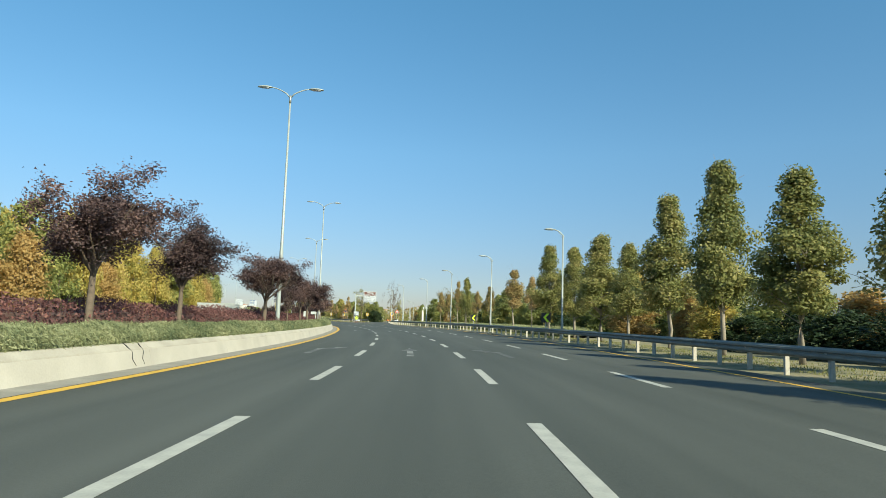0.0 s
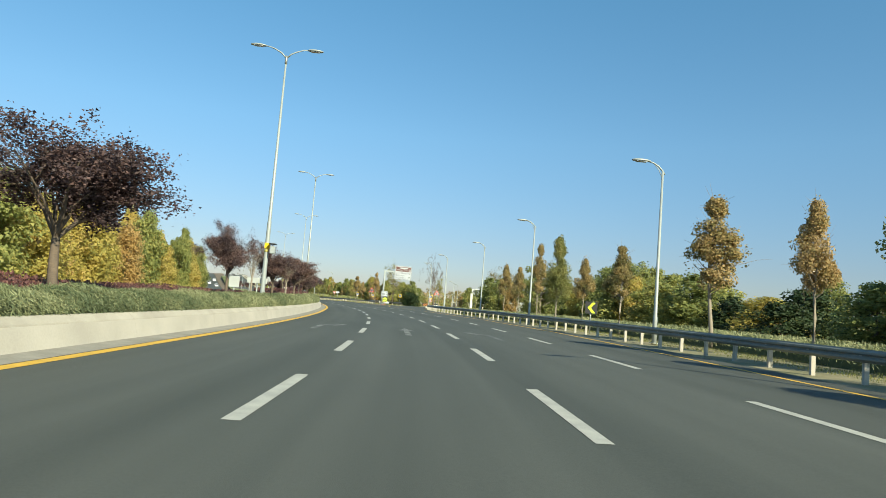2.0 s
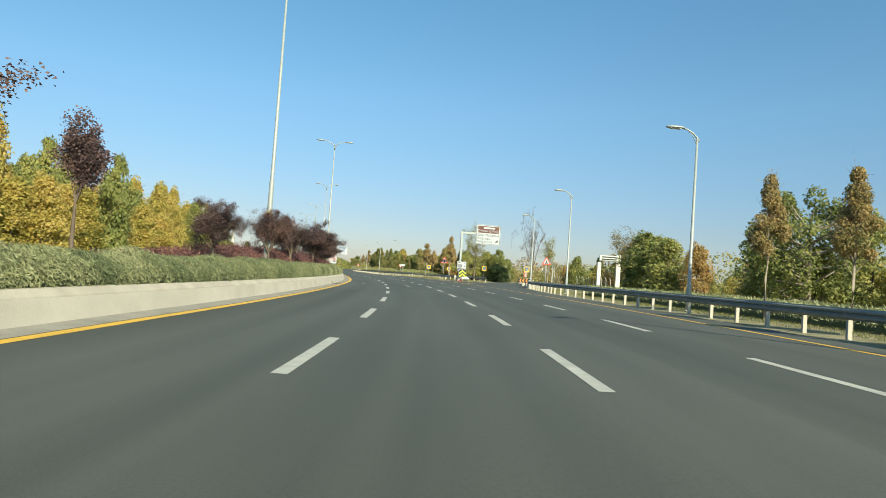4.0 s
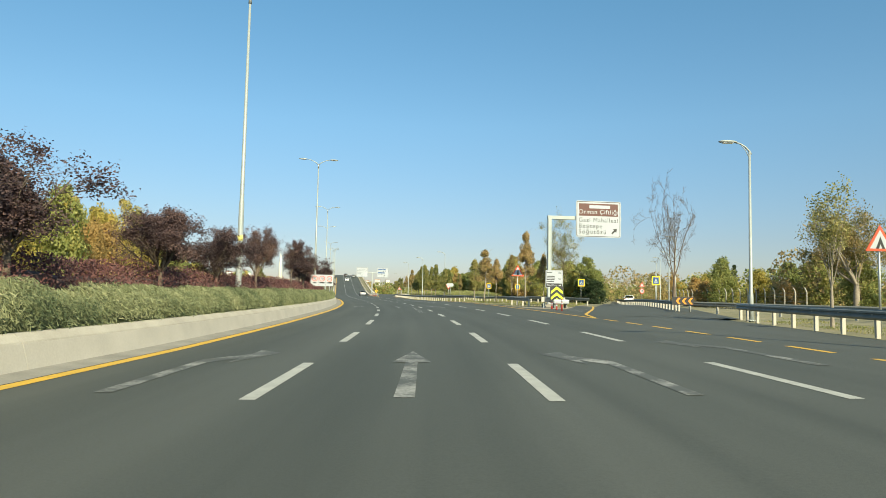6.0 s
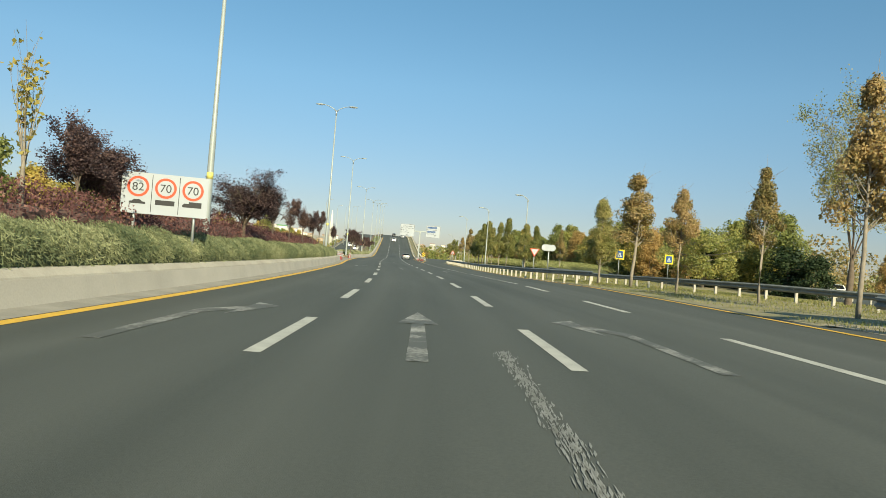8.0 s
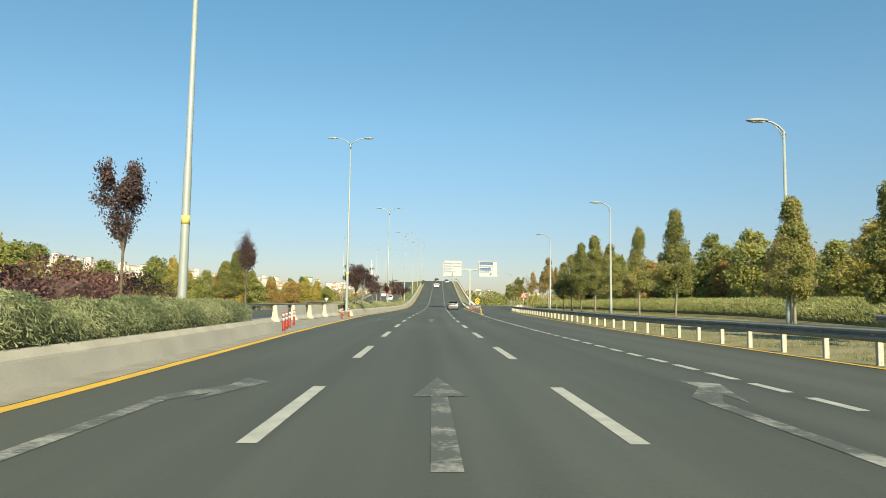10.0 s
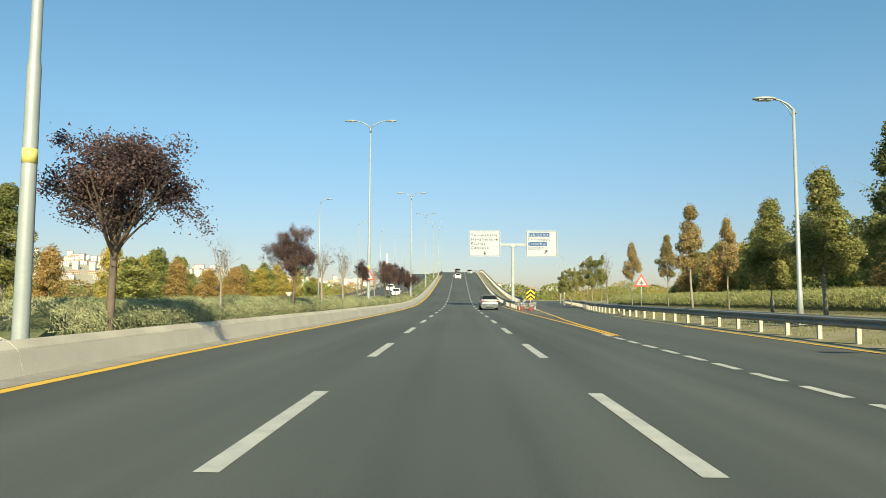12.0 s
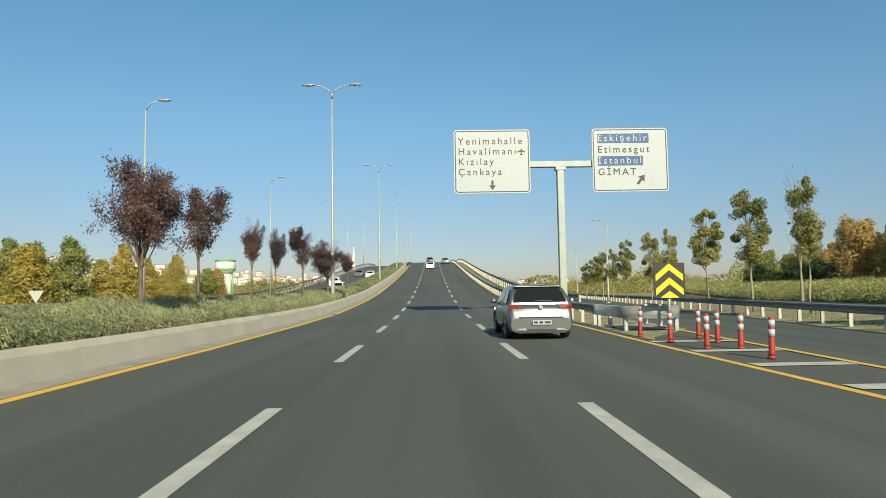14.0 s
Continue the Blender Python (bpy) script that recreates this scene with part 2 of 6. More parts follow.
def asphalt():
    """Worn asphalt: long streaks along the lanes, broad patches, fine chippings."""
    m = bpy.data.materials.new("asphalt")
    m.use_nodes = True
    n, k = m.node_tree.nodes, m.node_tree.links
    p = n["Principled BSDF"]
    p.inputs["Roughness"].default_value, p.inputs["Specular IOR Level"].default_value = 0.8, 0.35
    uv, co = n.new("ShaderNodeUVMap"), n.new("ShaderNodeTexCoord")
    uv.uv_map = "along"
    total = None
    for source, scale, stretch, weight, detail in ((uv.outputs[0], 1.0, (1.1, 0.012, 1), 0.9, 3), (uv.outputs[0], 1.0, (0.35, 0.06, 1), 0.7, 5), (co.outputs["Object"], 38.0, (1, 1, 1), 0.5, 3), (co.outputs["Object"], 120.0, (1, 1, 1), 0.55, 1)):
        mp, nz, mul = n.new("ShaderNodeMapping"), n.new("ShaderNodeTexNoise"), n.new("ShaderNodeMath")
        mp.inputs["Scale"].default_value = stretch
        nz.inputs["Scale"].default_value, nz.inputs["Detail"].default_value = scale, detail
        mul.operation, mul.inputs[1].default_value = "MULTIPLY", weight
        k.new(source, mp.inputs["Vector"])
        k.new(mp.outputs[0], nz.inputs["Vector"])
        k.new(nz.outputs[0], mul.inputs[0])
        if total is not None:
            add = n.new("ShaderNodeMath")
            k.new(total, add.inputs[0])
            k.new(mul.outputs[0], add.inputs[1])
            total = add.outputs[0]
        else:
            total = mul.outputs[0]
        last = nz
    rng_map, mix, bump = n.new("ShaderNodeMapRange"), n.new("ShaderNodeMix"), n.new("ShaderNodeBump")
    rng_map.inputs[1].default_value, rng_map.inputs[2].default_value = 0.95, 1.7
    mix.data_type = "RGBA"
    mix.inputs[6].default_value, mix.inputs[7].default_value = (0.040, 0.046, 0.042, 1), (0.090, 0.096, 0.088, 1)
    bump.inputs["Strength"].default_value, bump.inputs["Distance"].default_value = 0.25, 0.01
    k.new(total, rng_map.inputs[0])
    k.new(rng_map.outputs[0], mix.inputs[0])
    k.new(mix.outputs[2], p.inputs["Base Color"])
    k.new(last.outputs[0], bump.inputs["Height"])
    k.new(bump.outputs[0], p.inputs["Normal"])
    return m


ASPHALT = asphalt()
WHITE_LINE = material("white road paint", (0.43, 0.43, 0.39), 0.7, second=(0.30, 0.30, 0.28), scale=3, fine=40)
WORN_LINE = material("worn white road paint", (0.29, 0.29, 0.275), 0.75, second=(0.075, 0.08, 0.074), scale=1.3, fine=14, low=0.52, high=0.76)
FADED_LINE = material("faded white road paint", (0.27, 0.27, 0.255), 0.75, second=(0.075, 0.08, 0.074), scale=0.9, fine=9, low=0.48, high=0.64)
SCRAPED = material("scraped asphalt", (0.27, 0.275, 0.265), 0.8, second=(0.16, 0.165, 0.155), scale=3, fine=20)
YELLOW_LINE = material("yellow road paint", (0.66, 0.39, 0.045), 0.7, second=(0.48, 0.30, 0.055), scale=3, fine=40)
CONCRETE = material("kerb concrete", (0.465, 0.435, 0.385), 0.85, second=(0.365, 0.34, 0.30), scale=0.8, fine=30, bump=0.2)
OLD_CONCRETE = material("stained concrete", (0.28, 0.265, 0.235), 0.9, second=(0.19, 0.18, 0.16), scale=1.5, fine=30, bump=0.3)
STEEL = material("galvanised steel", (0.42, 0.44, 0.44), 0.5, 0.7, second=(0.30, 0.32, 0.32), scale=3, fine=60)
DULL_STEEL = material("weathered grey steel", (0.23, 0.235, 0.215), 0.6, 0.1, second=(0.16, 0.165, 0.15), scale=2, fine=40)
POLE = material("pole paint", (0.33, 0.36, 0.36), 0.5, 0.15, second=(0.27, 0.30, 0.30), scale=2, fine=30)
BARK = material("bark", (0.16, 0.12, 0.09), 0.9, second=(0.09, 0.07, 0.055), scale=6, fine=50, bump=0.5)
PALE_BARK = material("pale bark", (0.30, 0.26, 0.21), 0.9, second=(0.20, 0.17, 0.14), scale=6, fine=50, bump=0.4)
DUST = material("pale dusty earth", (0.34, 0.29, 0.22), 0.95, second=(0.24, 0.20, 0.15), scale=1.2, fine=18, bump=0.4)
SOIL = material("dry soil", (0.20, 0.15, 0.10), 0.95, second=(0.13, 0.10, 0.07), scale=1.5, fine=20, bump=0.5)
GRASS = material("dry grass", (0.20, 0.21, 0.08), 0.9, second=(0.28, 0.25, 0.13), scale=0.5, fine=8, bump=0.5)
VERGE = material("verge earth", (0.13, 0.13, 0.06), 0.95, second=(0.27, 0.23, 0.15), scale=0.7, fine=12, bump=0.5)
PLUM = leaves("plum leaves", [(0.040, 0.030, 0.034), (0.075, 0.050, 0.054), (0.12, 0.075, 0.074), (0.22, 0.135, 0.115)], 0.25)
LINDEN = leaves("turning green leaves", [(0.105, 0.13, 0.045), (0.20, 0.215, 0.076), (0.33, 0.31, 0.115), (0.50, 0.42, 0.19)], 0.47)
RUSSET = leaves("russet leaves", [(0.12, 0.125, 0.05), (0.27, 0.225, 0.095), (0.44, 0.315, 0.145), (0.54, 0.39, 0.22)], 0.48)
GOLD = leaves("golden leaves", [(0.22, 0.225, 0.075), (0.40, 0.35, 0.10), (0.54, 0.43, 0.13), (0.60, 0.45, 0.19)], 0.5)
ORANGE = leaves("orange leaves", [(0.25, 0.20, 0.085), (0.42, 0.29, 0.115), (0.52, 0.35, 0.145), (0.53, 0.40, 0.19)], 0.5)
GREEN = leaves("green leaves", [(0.11, 0.14, 0.047), (0.21, 0.24, 0.08), (0.32, 0.33, 0.115), (0.46, 0.41, 0.14)], 0.48)
DARK = leaves("dark evergreen leaves", [(0.017, 0.031, 0.014), (0.027, 0.048, 0.017), (0.048, 0.068, 0.024)], 0.2)
JUNIPER = leaves("juniper needles", [(0.095, 0.125, 0.066), (0.19, 0.215, 0.115), (0.31, 0.325, 0.18), (0.43, 0.42, 0.25)], 0.3, patches=0.7)
# Hedge cores: solid mounds whose dark colour holds the shade between the sprays.
HEDGE_CORE = material("hedge core with shade in its colour", (0.07, 0.085, 0.04), 0.95, second=(0.12, 0.13, 0.06), scale=6, fine=40, bump=0.8)
BERRY_CORE = material("barberry core with shade in its colour", (0.075, 0.045, 0.04), 0.95, second=(0.12, 0.07, 0.06), scale=6, fine=40, bump=0.8)
BLADES = leaves("grass blades", [(0.10, 0.13, 0.035), (0.19, 0.21, 0.065), (0.29, 0.27, 0.10), (0.38, 0.33, 0.18)], 0.4)
# Lighter tones than the juniper's, with the sunlight on the bank put in.
BANK_GREEN = leaves("ground cover with sunlight in its colour", [(0.17, 0.19, 0.075), (0.28, 0.29, 0.12), (0.38, 0.38, 0.17), (0.46, 0.43, 0.22)], 0.35)
COPING = material("weathered coping concrete", (0.43, 0.40, 0.345), 0.9, second=(0.31, 0.285, 0.245), scale=1.2, fine=30, bump=0.25)
BARBERRY = leaves("barberry leaves", [(0.075, 0.042, 0.046), (0.14, 0.066, 0.066), (0.22, 0.098, 0.09), (0.31, 0.20, 0.14)], 0.3)
SIGN_WHITE = material("white sign sheet", (0.36, 0.39, 0.435), 0.5, second=(0.335, 0.365, 0.41), scale=0.8, fine=3)
SIGN_BACK = material("bare sign back", (0.50, 0.52, 0.51), 0.5, 0.3, second=(0.42, 0.44, 0.43), scale=2, fine=20)
SIGN_BLACK = material("black sign film", (0.02, 0.02, 0.022), 0.45)
SIGN_BROWN = material("brown sign film", (0.085, 0.026, 0.021), 0.45)
SIGN_BLUE = material("blue sign film", (0.002, 0.055, 0.19), 0.45)
SIGN_ORANGE = material("orange sign film", (0.72, 0.24, 0.03), 0.45)
SIGN_RED = material("red sign film", (0.62, 0.07, 0.03), 0.45)
SIGN_YELLOW = material("yellow sign film", (0.85, 0.55, 0.02), 0.45)
SIGN_LIME = material("lime sign film", (0.62, 0.80, 0.05), 0.45)
BOLLARD = material("red plastic", (0.33, 0.035, 0.026), 0.5, second=(0.26, 0.03, 0.025), scale=5, fine=40)
SILVER = material("silver car paint", (0.17, 0.175, 0.185), 0.36, 0.75, coat=0.4)
BAND_YELLOW = material("faded yellow band", (0.58, 0.52, 0.16), 0.5)
WHITE_PAINT = material("white car paint", (0.78, 0.78, 0.77), 0.3, 0.0, coat=0.6)
BLACK_PAINT = material("dark car paint", (0.03, 0.032, 0.035), 0.3, 0.2, coat=0.6)
GREY_PAINT = material("grey car paint", (0.16, 0.17, 0.18), 0.32, 0.5, coat=0.6)
TINT = material("tinted car glass", (0.010, 0.012, 0.013), 0.06, spec=0.4)
TRIM = material("black plastic trim", (0.025, 0.025, 0.027), 0.6)
TYRE = material("tyre rubber", (0.018, 0.018, 0.018), 0.85)
RIM = material("alloy rim", (0.45, 0.46, 0.47), 0.35, 0.8)
LAMP_RED = material("red lamp lens", (0.20, 0.010, 0.010), 0.22, coat=0.5)
LAMP_CLEAR = material("clear lamp lens", (0.7, 0.7, 0.7), 0.15, coat=0.5)
WALL_WHITE = material("pale render wall", (0.66, 0.63, 0.58), 0.9, second=(0.55, 0.52, 0.47), scale=0.3, fine=4)
WALL_TAN = material("tan render wall", (0.48, 0.38, 0.28), 0.9, second=(0.40, 0.32, 0.24), scale=0.3, fine=4)
ROOF_BROWN = material("weathered brown roof", (0.20, 0.17, 0.14), 0.9, second=(0.14, 0.12, 0.10), scale=1, fine=12)
ROOF_TILE = material("red roof tile", (0.33, 0.13, 0.08), 0.85, second=(0.24, 0.10, 0.07), scale=1, fine=12)
WINDOW_DARK = material("far window glass", (0.05, 0.06, 0.07), 0.2)
# Paler than the bare land, so that distance haze sits in the colour.
HILL = material("dry far land with haze in its colour", (0.38, 0.34, 0.28), 0.95, second=(0.27, 0.26, 0.20), scale=0.01, fine=0.1)

# ---------------------------------------------------------------- ground, roads
def table(xs, ys):
    return lambda s: float(np.interp(s, xs, ys))


left_line = table([0, 30, 57, 100, 135, 146, 165, 200, 232, 250, 267, 284, 301, 315, 900], [-5.25, -5.15, -5.35, -5.4, -5.0, -4.85, -4.95, -4.9, -5.0, -5.5, -5.75, -5.95, -5.6, -5.45, -5.5])
right_line = table([-60, 12, 50, 80, 100, 135, 160, 185, 200, 220, 240, 265, 290, 312, 345], [8.5, 8.6, 8.5, 8.7, 8.6, 8.45, 8.75, 8.7, 8.8, 8.5, 9.0, 9.5, 9.8, 10.2, 13.6])
rail_line = table([-60, 16, 37, 90, 120, 138, 148, 153, 161, 166, 183, 222, 255, 274, 289, 312, 324, 336, 346, 420, 520], [10.2, 10.3, 10.5, 10.6, 10.9, 11.3, 12.7, 13.6, 15.3, 17.2, 9.5, 9.4, 9.9, 10.25, 10.65, 11.1, 11.8, 12.9, 14.5, 24, 40])
third_line = table([-60, 100, 190, 215, 262, 900], [5.3, 5.3, 5.3, 5.15, 4.95, 4.95])
far_edge = table([-60, 95, 120, 138, 148, 161, 170, 183, 200, 222, 255, 290, 318, 332, 900], [9.4, 9.5, 10.1, 10.7, 12.1, 14.6, 15.6, 9.3, 9.2, 9.0, 9.4, 10.0, 10.4, 5.7, 5.7])

ground_me = bpy.data.meshes.new("ground")
gb = bmesh.new()
bmesh.ops.create_grid(gb, x_segments=60, y_segments=60, size=2400)
for v in gb.verts:
    v.co.y += 400
    far = max(0.0, math.hypot(v.co.x + 40, v.co.y - 180) - 500)
    v.co.z = -0.35 + (0 if far == 0 else 3 * noise.noise(v.co * 0.004))
ground = tagged(part("ground", gb, GRASS), "dry grass and bare earth round the road", "ground", kind="structure")

road = hang("road", ribbon("road", -60, 760, 2.0, lambda s: [(d, road_z(s, d)) for d in np.linspace(left_line(s) - 0.75, 0, 5)] + [(d, road_z(s, d)) for d in np.linspace(1.5, max(far_edge(s), 5.4), 7)]), ASPHALT)
tagged(road, "dark grey asphalt carriageway with faint tyre tracks", "road", kind="structure")

# the exit road leaves to the right beyond the first gore
EXIT = Matrix.Translation((*plan(170, 10.4), 0)) @ Matrix.Rotation(heading(170) - radians(20.3), 4, "Z")


def exit_strip(name, x0, x1, y0, y1, z0, mat, n=12):
    rows = []
    for k in range(n + 1):
        y = y0 + (y1 - y0) * k / n
        for j in range(4):
            p = EXIT @ Vector((x0 + (x1 - x0) * j / 3, y, 0))
            p.z = ground_z(*station(p.x, p.y)) + z0
            rows.append(p)
    faces = [(4 * k + j, 4 * k + j + 1, 4 * k + j + 5, 4 * k + j + 4) for k in range(n) for j in range(3)]
    return hang(name, from_arrays(name, [tuple(v) for v in rows], faces), mat)


exit_road = tagged(exit_strip("exit_road", -0.4, 7.8, -4, 230, 0.007, ASPHALT, 78), "grey asphalt slip road that leaves to the right", "road", kind="structure")

opposite = hang("opposite_road", ribbon("opposite_road", -60, 800, 4.0, lambda s: [(d, rise_far(s) + 0.02) for d in (-21.0, -16.0, -11.4)]), ASPHALT)
tagged(opposite, "asphalt carriageway for the oncoming traffic", "road", kind="structure")

verge_right = hang("verge", ribbon("verge", -60, 480, 4.0, lambda s: [(d, ground_z(s, d) - (0.03 if d > far_edge(s) + 0.3 else 0.08)) for d in (max(far_edge(s) - 0.4, rail_line(s) - 0.6 if s > 318 else 0), *(max(rail_line(s), far_edge(s)) + q for q in (1.2, 3.5, 7, 10, 15, 30, 60)))]), VERGE)
tagged(verge_right, "dusty verge with dry grass beside the road", "verge", kind="structure")
slope_right = hang("embankment", ribbon("embankment", 318, 760, 4.0, lambda s: [(5.6, rise(s) - 0.01), (8.4, rise(s) - 0.03), (8.6 + rise(s) * 0.8, -0.3)]), VERGE)
tagged(slope_right, "grassy side slope of the flyover ramp", "embankment", kind="structure")
slope_left = hang("embankment", ribbon("embankment", 300, 760, 4.0, lambda s: [(-22.6 - rise_far(s) * 1.2, -0.3), (-22.2, rise_far(s) - 0.02), (-20.9, rise_far(s) - 0.01)]), VERGE)
tagged(slope_left, "grassy side slope of the far ramp", "embankment", kind="structure")
exit_lane = hang("exit_lane", ribbon("exit_lane", 316, 520, 3.0, lambda s: [(5.2 + max(0, s - 330) * 0.04, -0.004), (rail_line(s) - 0.5, -0.004)]), ASPHALT)
tagged(exit_lane, "asphalt exit lane that stays low beside the ramp", "road", kind="structure")

for bed_a, bed_b in ((-60, 247), (279.5, 760)):
    bed = hang("median_bed", ribbon("median_bed", bed_a, bed_b, 3.0, lambda s: [(-11.5, rise_far(s) - 0.05), (-11.3, rise_far(s) + 0.25), (left_line(s) - 1.05, rise(s) + 0.34), (left_line(s) - 1.0, rise(s) - 0.05)], closed=True), SOIL)
    tagged(bed, "planted median bed of dry brown soil", "median", kind="structure")

gore_paving = hang("gore_paving", ribbon("gore_paving", 160, 192, 1.0, lambda s: [(d, ground_z(s, d) + 0.003) for d in np.linspace(8.9, float(np.interp(s, [160, 163, 168, 185, 192], [9.0, 9.8, 11.3, 16.6, 17.6])), 5)]), ASPHALT)
tagged(gore_paving, "asphalt wedge between the road and the slip road", "road", kind="structure")

# ---------------------------------------------------------------- kerb wall of the median
KERB = [(-0.62, -0.05), (-0.66, 0.10), (-0.74, 0.40), (-1.0, 0.40), (-1.03, -0.05)]
CAP = [(-0.745, 0.395), (-0.76, 0.43), (-0.88, 0.53), (-0.91, 0.545), (-1.02, 0.545), (-1.03, 0.395)]
kerb_wall = thing("kerb_wall", "pale concrete kerb wall along the planted median", "kerb wall", kind="structure")


def kerb_segment(name, s0, s1, outline):
    return ribbon(name, s0, s1, 1.5, lambda s: [(left_line(s) + d, rise(s) + z) for d, z in outline], closed=True)


s = -20.0
while s < 470:
    if not 247 < s < 279:
        wall_seg = hang("segment", kerb_segment("segment", s + 0.003, s + 5.997, KERB), CONCRETE, kerb_wall)
        hang("coping", kerb_segment("coping", s + 0.005, s + 5.995, CAP), COPING, wall_seg, "greyer sloping coping")
    s += 6.0
wall_seg = hang("segment", kerb_segment("segment", 278.4, 279.99, KERB), CONCRETE, kerb_wall)
hang("coping", kerb_segment("coping", 278.42, 279.98, CAP), COPING, wall_seg, "greyer sloping coping")
foot = hang("kerb_foot", ribbon("kerb_foot", -20, 470, 2.0, lambda s: [(left_line(s) - 0.66, rise(s) + 0.03), (left_line(s) - 0.14, rise(s) + 0.006)]), OLD_CONCRETE)
tagged(foot, "dusty concrete gutter strip beside the kerb wall", "gutter", kind="structure")

# ---------------------------------------------------------------- road paint
def line_mesh(name, s0, s1, centre, width, step=1.0, lift=0.005):
    return ribbon(name, s0, s1, step, lambda s: [(centre(s) - width / 2, road_z(s, centre(s) - width / 2) + lift), (centre(s) + width / 2, road_z(s, centre(s) + width / 2) + lift)])


def painted(name, me, mat, label):
    return tagged(hang(name, me, mat), label, "road marking", kind="structure")


painted("edge_line", line_mesh("edge_line", -30, 480, lambda s: left_line(s), 0.23), YELLOW_LINE, "solid yellow edge line beside the median kerb")
painted("edge_line", line_mesh("edge_line", -30, 128, lambda s: right_line(s), 0.15), YELLOW_LINE, "solid yellow edge line along the right shoulder")
painted("edge_line", line_mesh("edge_line", 163, 300, lambda s: right_line(s), 0.17, lift=0.011), YELLOW_LINE, "solid yellow edge line along the right shoulder")
dash_line = thing("lane_dashes", "broken white lane lines on the asphalt", "road marking", kind="structure")
for n in range(-4, 60):
    s1 = 8.85 + 9.0 * n
    for centre in (lambda s: -1.79, lambda s: 1.79, third_line):
        if centre is third_line and s1 > 208:
            continue
        hang("dash", line_mesh("dash", s1 - 4.0, s1, centre, 0.19), WHITE_LINE, dash_line)
s = 209.0
while s < 292:
    hang("dash", line_mesh("dash", s, s + 1.1, third_line, 0.17, 0.5), WHITE_LINE, dash_line)
    s += 1.62
s = 128.0
while s < 164:
    hang("dash", line_mesh("dash", s, s + 1.7, right_line, 0.16), YELLOW_LINE, dash_line)
    s += 2.9


def arrow(s, d, bend=0, mat=WORN_LINE, size=1.0):
    """A lane arrow painted on the road; bend: 0 ahead, 1 right, -1 left."""
    if bend == 0:
        shapes = [[(-0.13, -6.3), (0.13, -6.3), (0.12, -4.2), (-0.12, -4.2)], [(-0.12, -4.2), (0.12, -4.2), (0.11, -2.2), (-0.11, -2.2)], [(-0.36, -2.3), (0.36, -2.3), (0, 0)]]
    else:
        shapes = [[(-0.11, -6.3), (0.11, -6.3), (0.11, -4.2), (-0.11, -4.2)], [(-0.11, -4.2), (0.11, -4.2), (0.11, -2.9), (-0.11, -2.4)], [(-0.11, -2.4), (0.11, -2.9), (0.45, -2.1), (0.45, -1.3)], [(0.45, -2.9), (0.95, -0.9), (0.45, -0.4)]]
        shapes = [[(x * bend, y) for x, y in q] for q in shapes]
    bm = bmesh.new()
    for shape in shapes:
        vs = []
        for x, y in shape:
            q = plan(s + y * size, d + x * size)
            vs.append(bm.verts.new((*q, road_z(s + y * size, d + x * size) + 0.006)))
        f = bm.faces.new(vs)
        f.normal_update()
        if f.normal.z < 0:
            f.normal_flip()
    return painted("lane_arrow", bm_mesh(bm), mat, "worn white lane arrow painted on the asphalt")


def bm_mesh(bm):
    me = bpy.data.meshes.new("marking")
    bm.to_mesh(me)
    bm.free()
    return me


for s0, kinds in ((29.8, (1, 0, -1)), (74.6, (1, 0, -1)), (146.5, (1, 0, -1)), (191.3, (1, 0, -1)), (235.2, (1, 0, 1)), (272.5, (1, 0, 1))):
    for d0, bend in zip((-3.6, 0.0, 3.55), kinds):
        arrow(s0, d0, bend, FADED_LINE if (s0 > 270 and bend) or (bend == -1 and s0 < 100) else WORN_LINE)
arrow(149.5, 7.0, -1, FADED_LINE)

# gore before the ramp: two yellow lines that part, with white hatching
gore_right = table([291, 300, 308, 314, 327, 337, 352], [5.24, 5.52, 5.95, 6.4, 7.2, 7.85, 8.9])
painted("gore_line", line_mesh("gore_line", 292, 352, lambda s: float(np.interp(s, [292, 300, 340], [5.1, 5.25, 5.3])), 0.16), YELLOW_LINE, "solid yellow line beside the ramp gore")
painted("gore_line", ribbon("gore_line", 292, 352, 1.0, lambda s: [(gore_right(s) - 0.08, 0.012), (gore_right(s) + 0.08, 0.012)]), YELLOW_LINE, "solid yellow line along the exit lane")
gore = thing("gore_hatching", "white hatching in the gore between lane and exit", "road marking", kind="structure")
for k in range(8):
    s = 314.0 + 2.6 * k
    hang("stripe", ribbon("stripe", s, s + 0.45, 0.45, lambda q, s=s: [(5.42, 0.012), ((5.42 + gore_right(s)) / 2, 0.012), (gore_right(s) - 0.1, 0.012)]), WHITE_LINE, gore)
# first gore, between the road and the exit road
def gore_z(s, d):
    return ground_z(s, d) + 0.003


exit_left = table([163, 168, 185, 196], [8.75, 9.75, 16.0, 20.0])
dust = hang("gore_island", ribbon("gore_island", 178.5, 193, 1.0, lambda s: [(d, ground_z(s, d) + 0.006) for d in np.linspace(float(np.interp(s, [178.5, 182, 193], [10.4, 9.5, 9.6])), float(np.interp(s, [178.5, 184, 193], [11.6, 14.0, 16.0])), 5)]), DUST)
tagged(dust, "pale dusty earth round the sign's foot", "verge", kind="structure")
gore_a = thing("gore_hatching", "white hatching in the gore before the signpost", "road marking", kind="structure")
for k in range(6):
    s = 168.5 + 2.0 * k
    hang("stripe", ribbon("stripe", s, s + 0.4, 0.4, lambda q, s=s: [(d, gore_z(q, d) + 0.006) for d in np.linspace(8.95, exit_left(s) - 0.3, 6)]), WORN_LINE, gore_a)
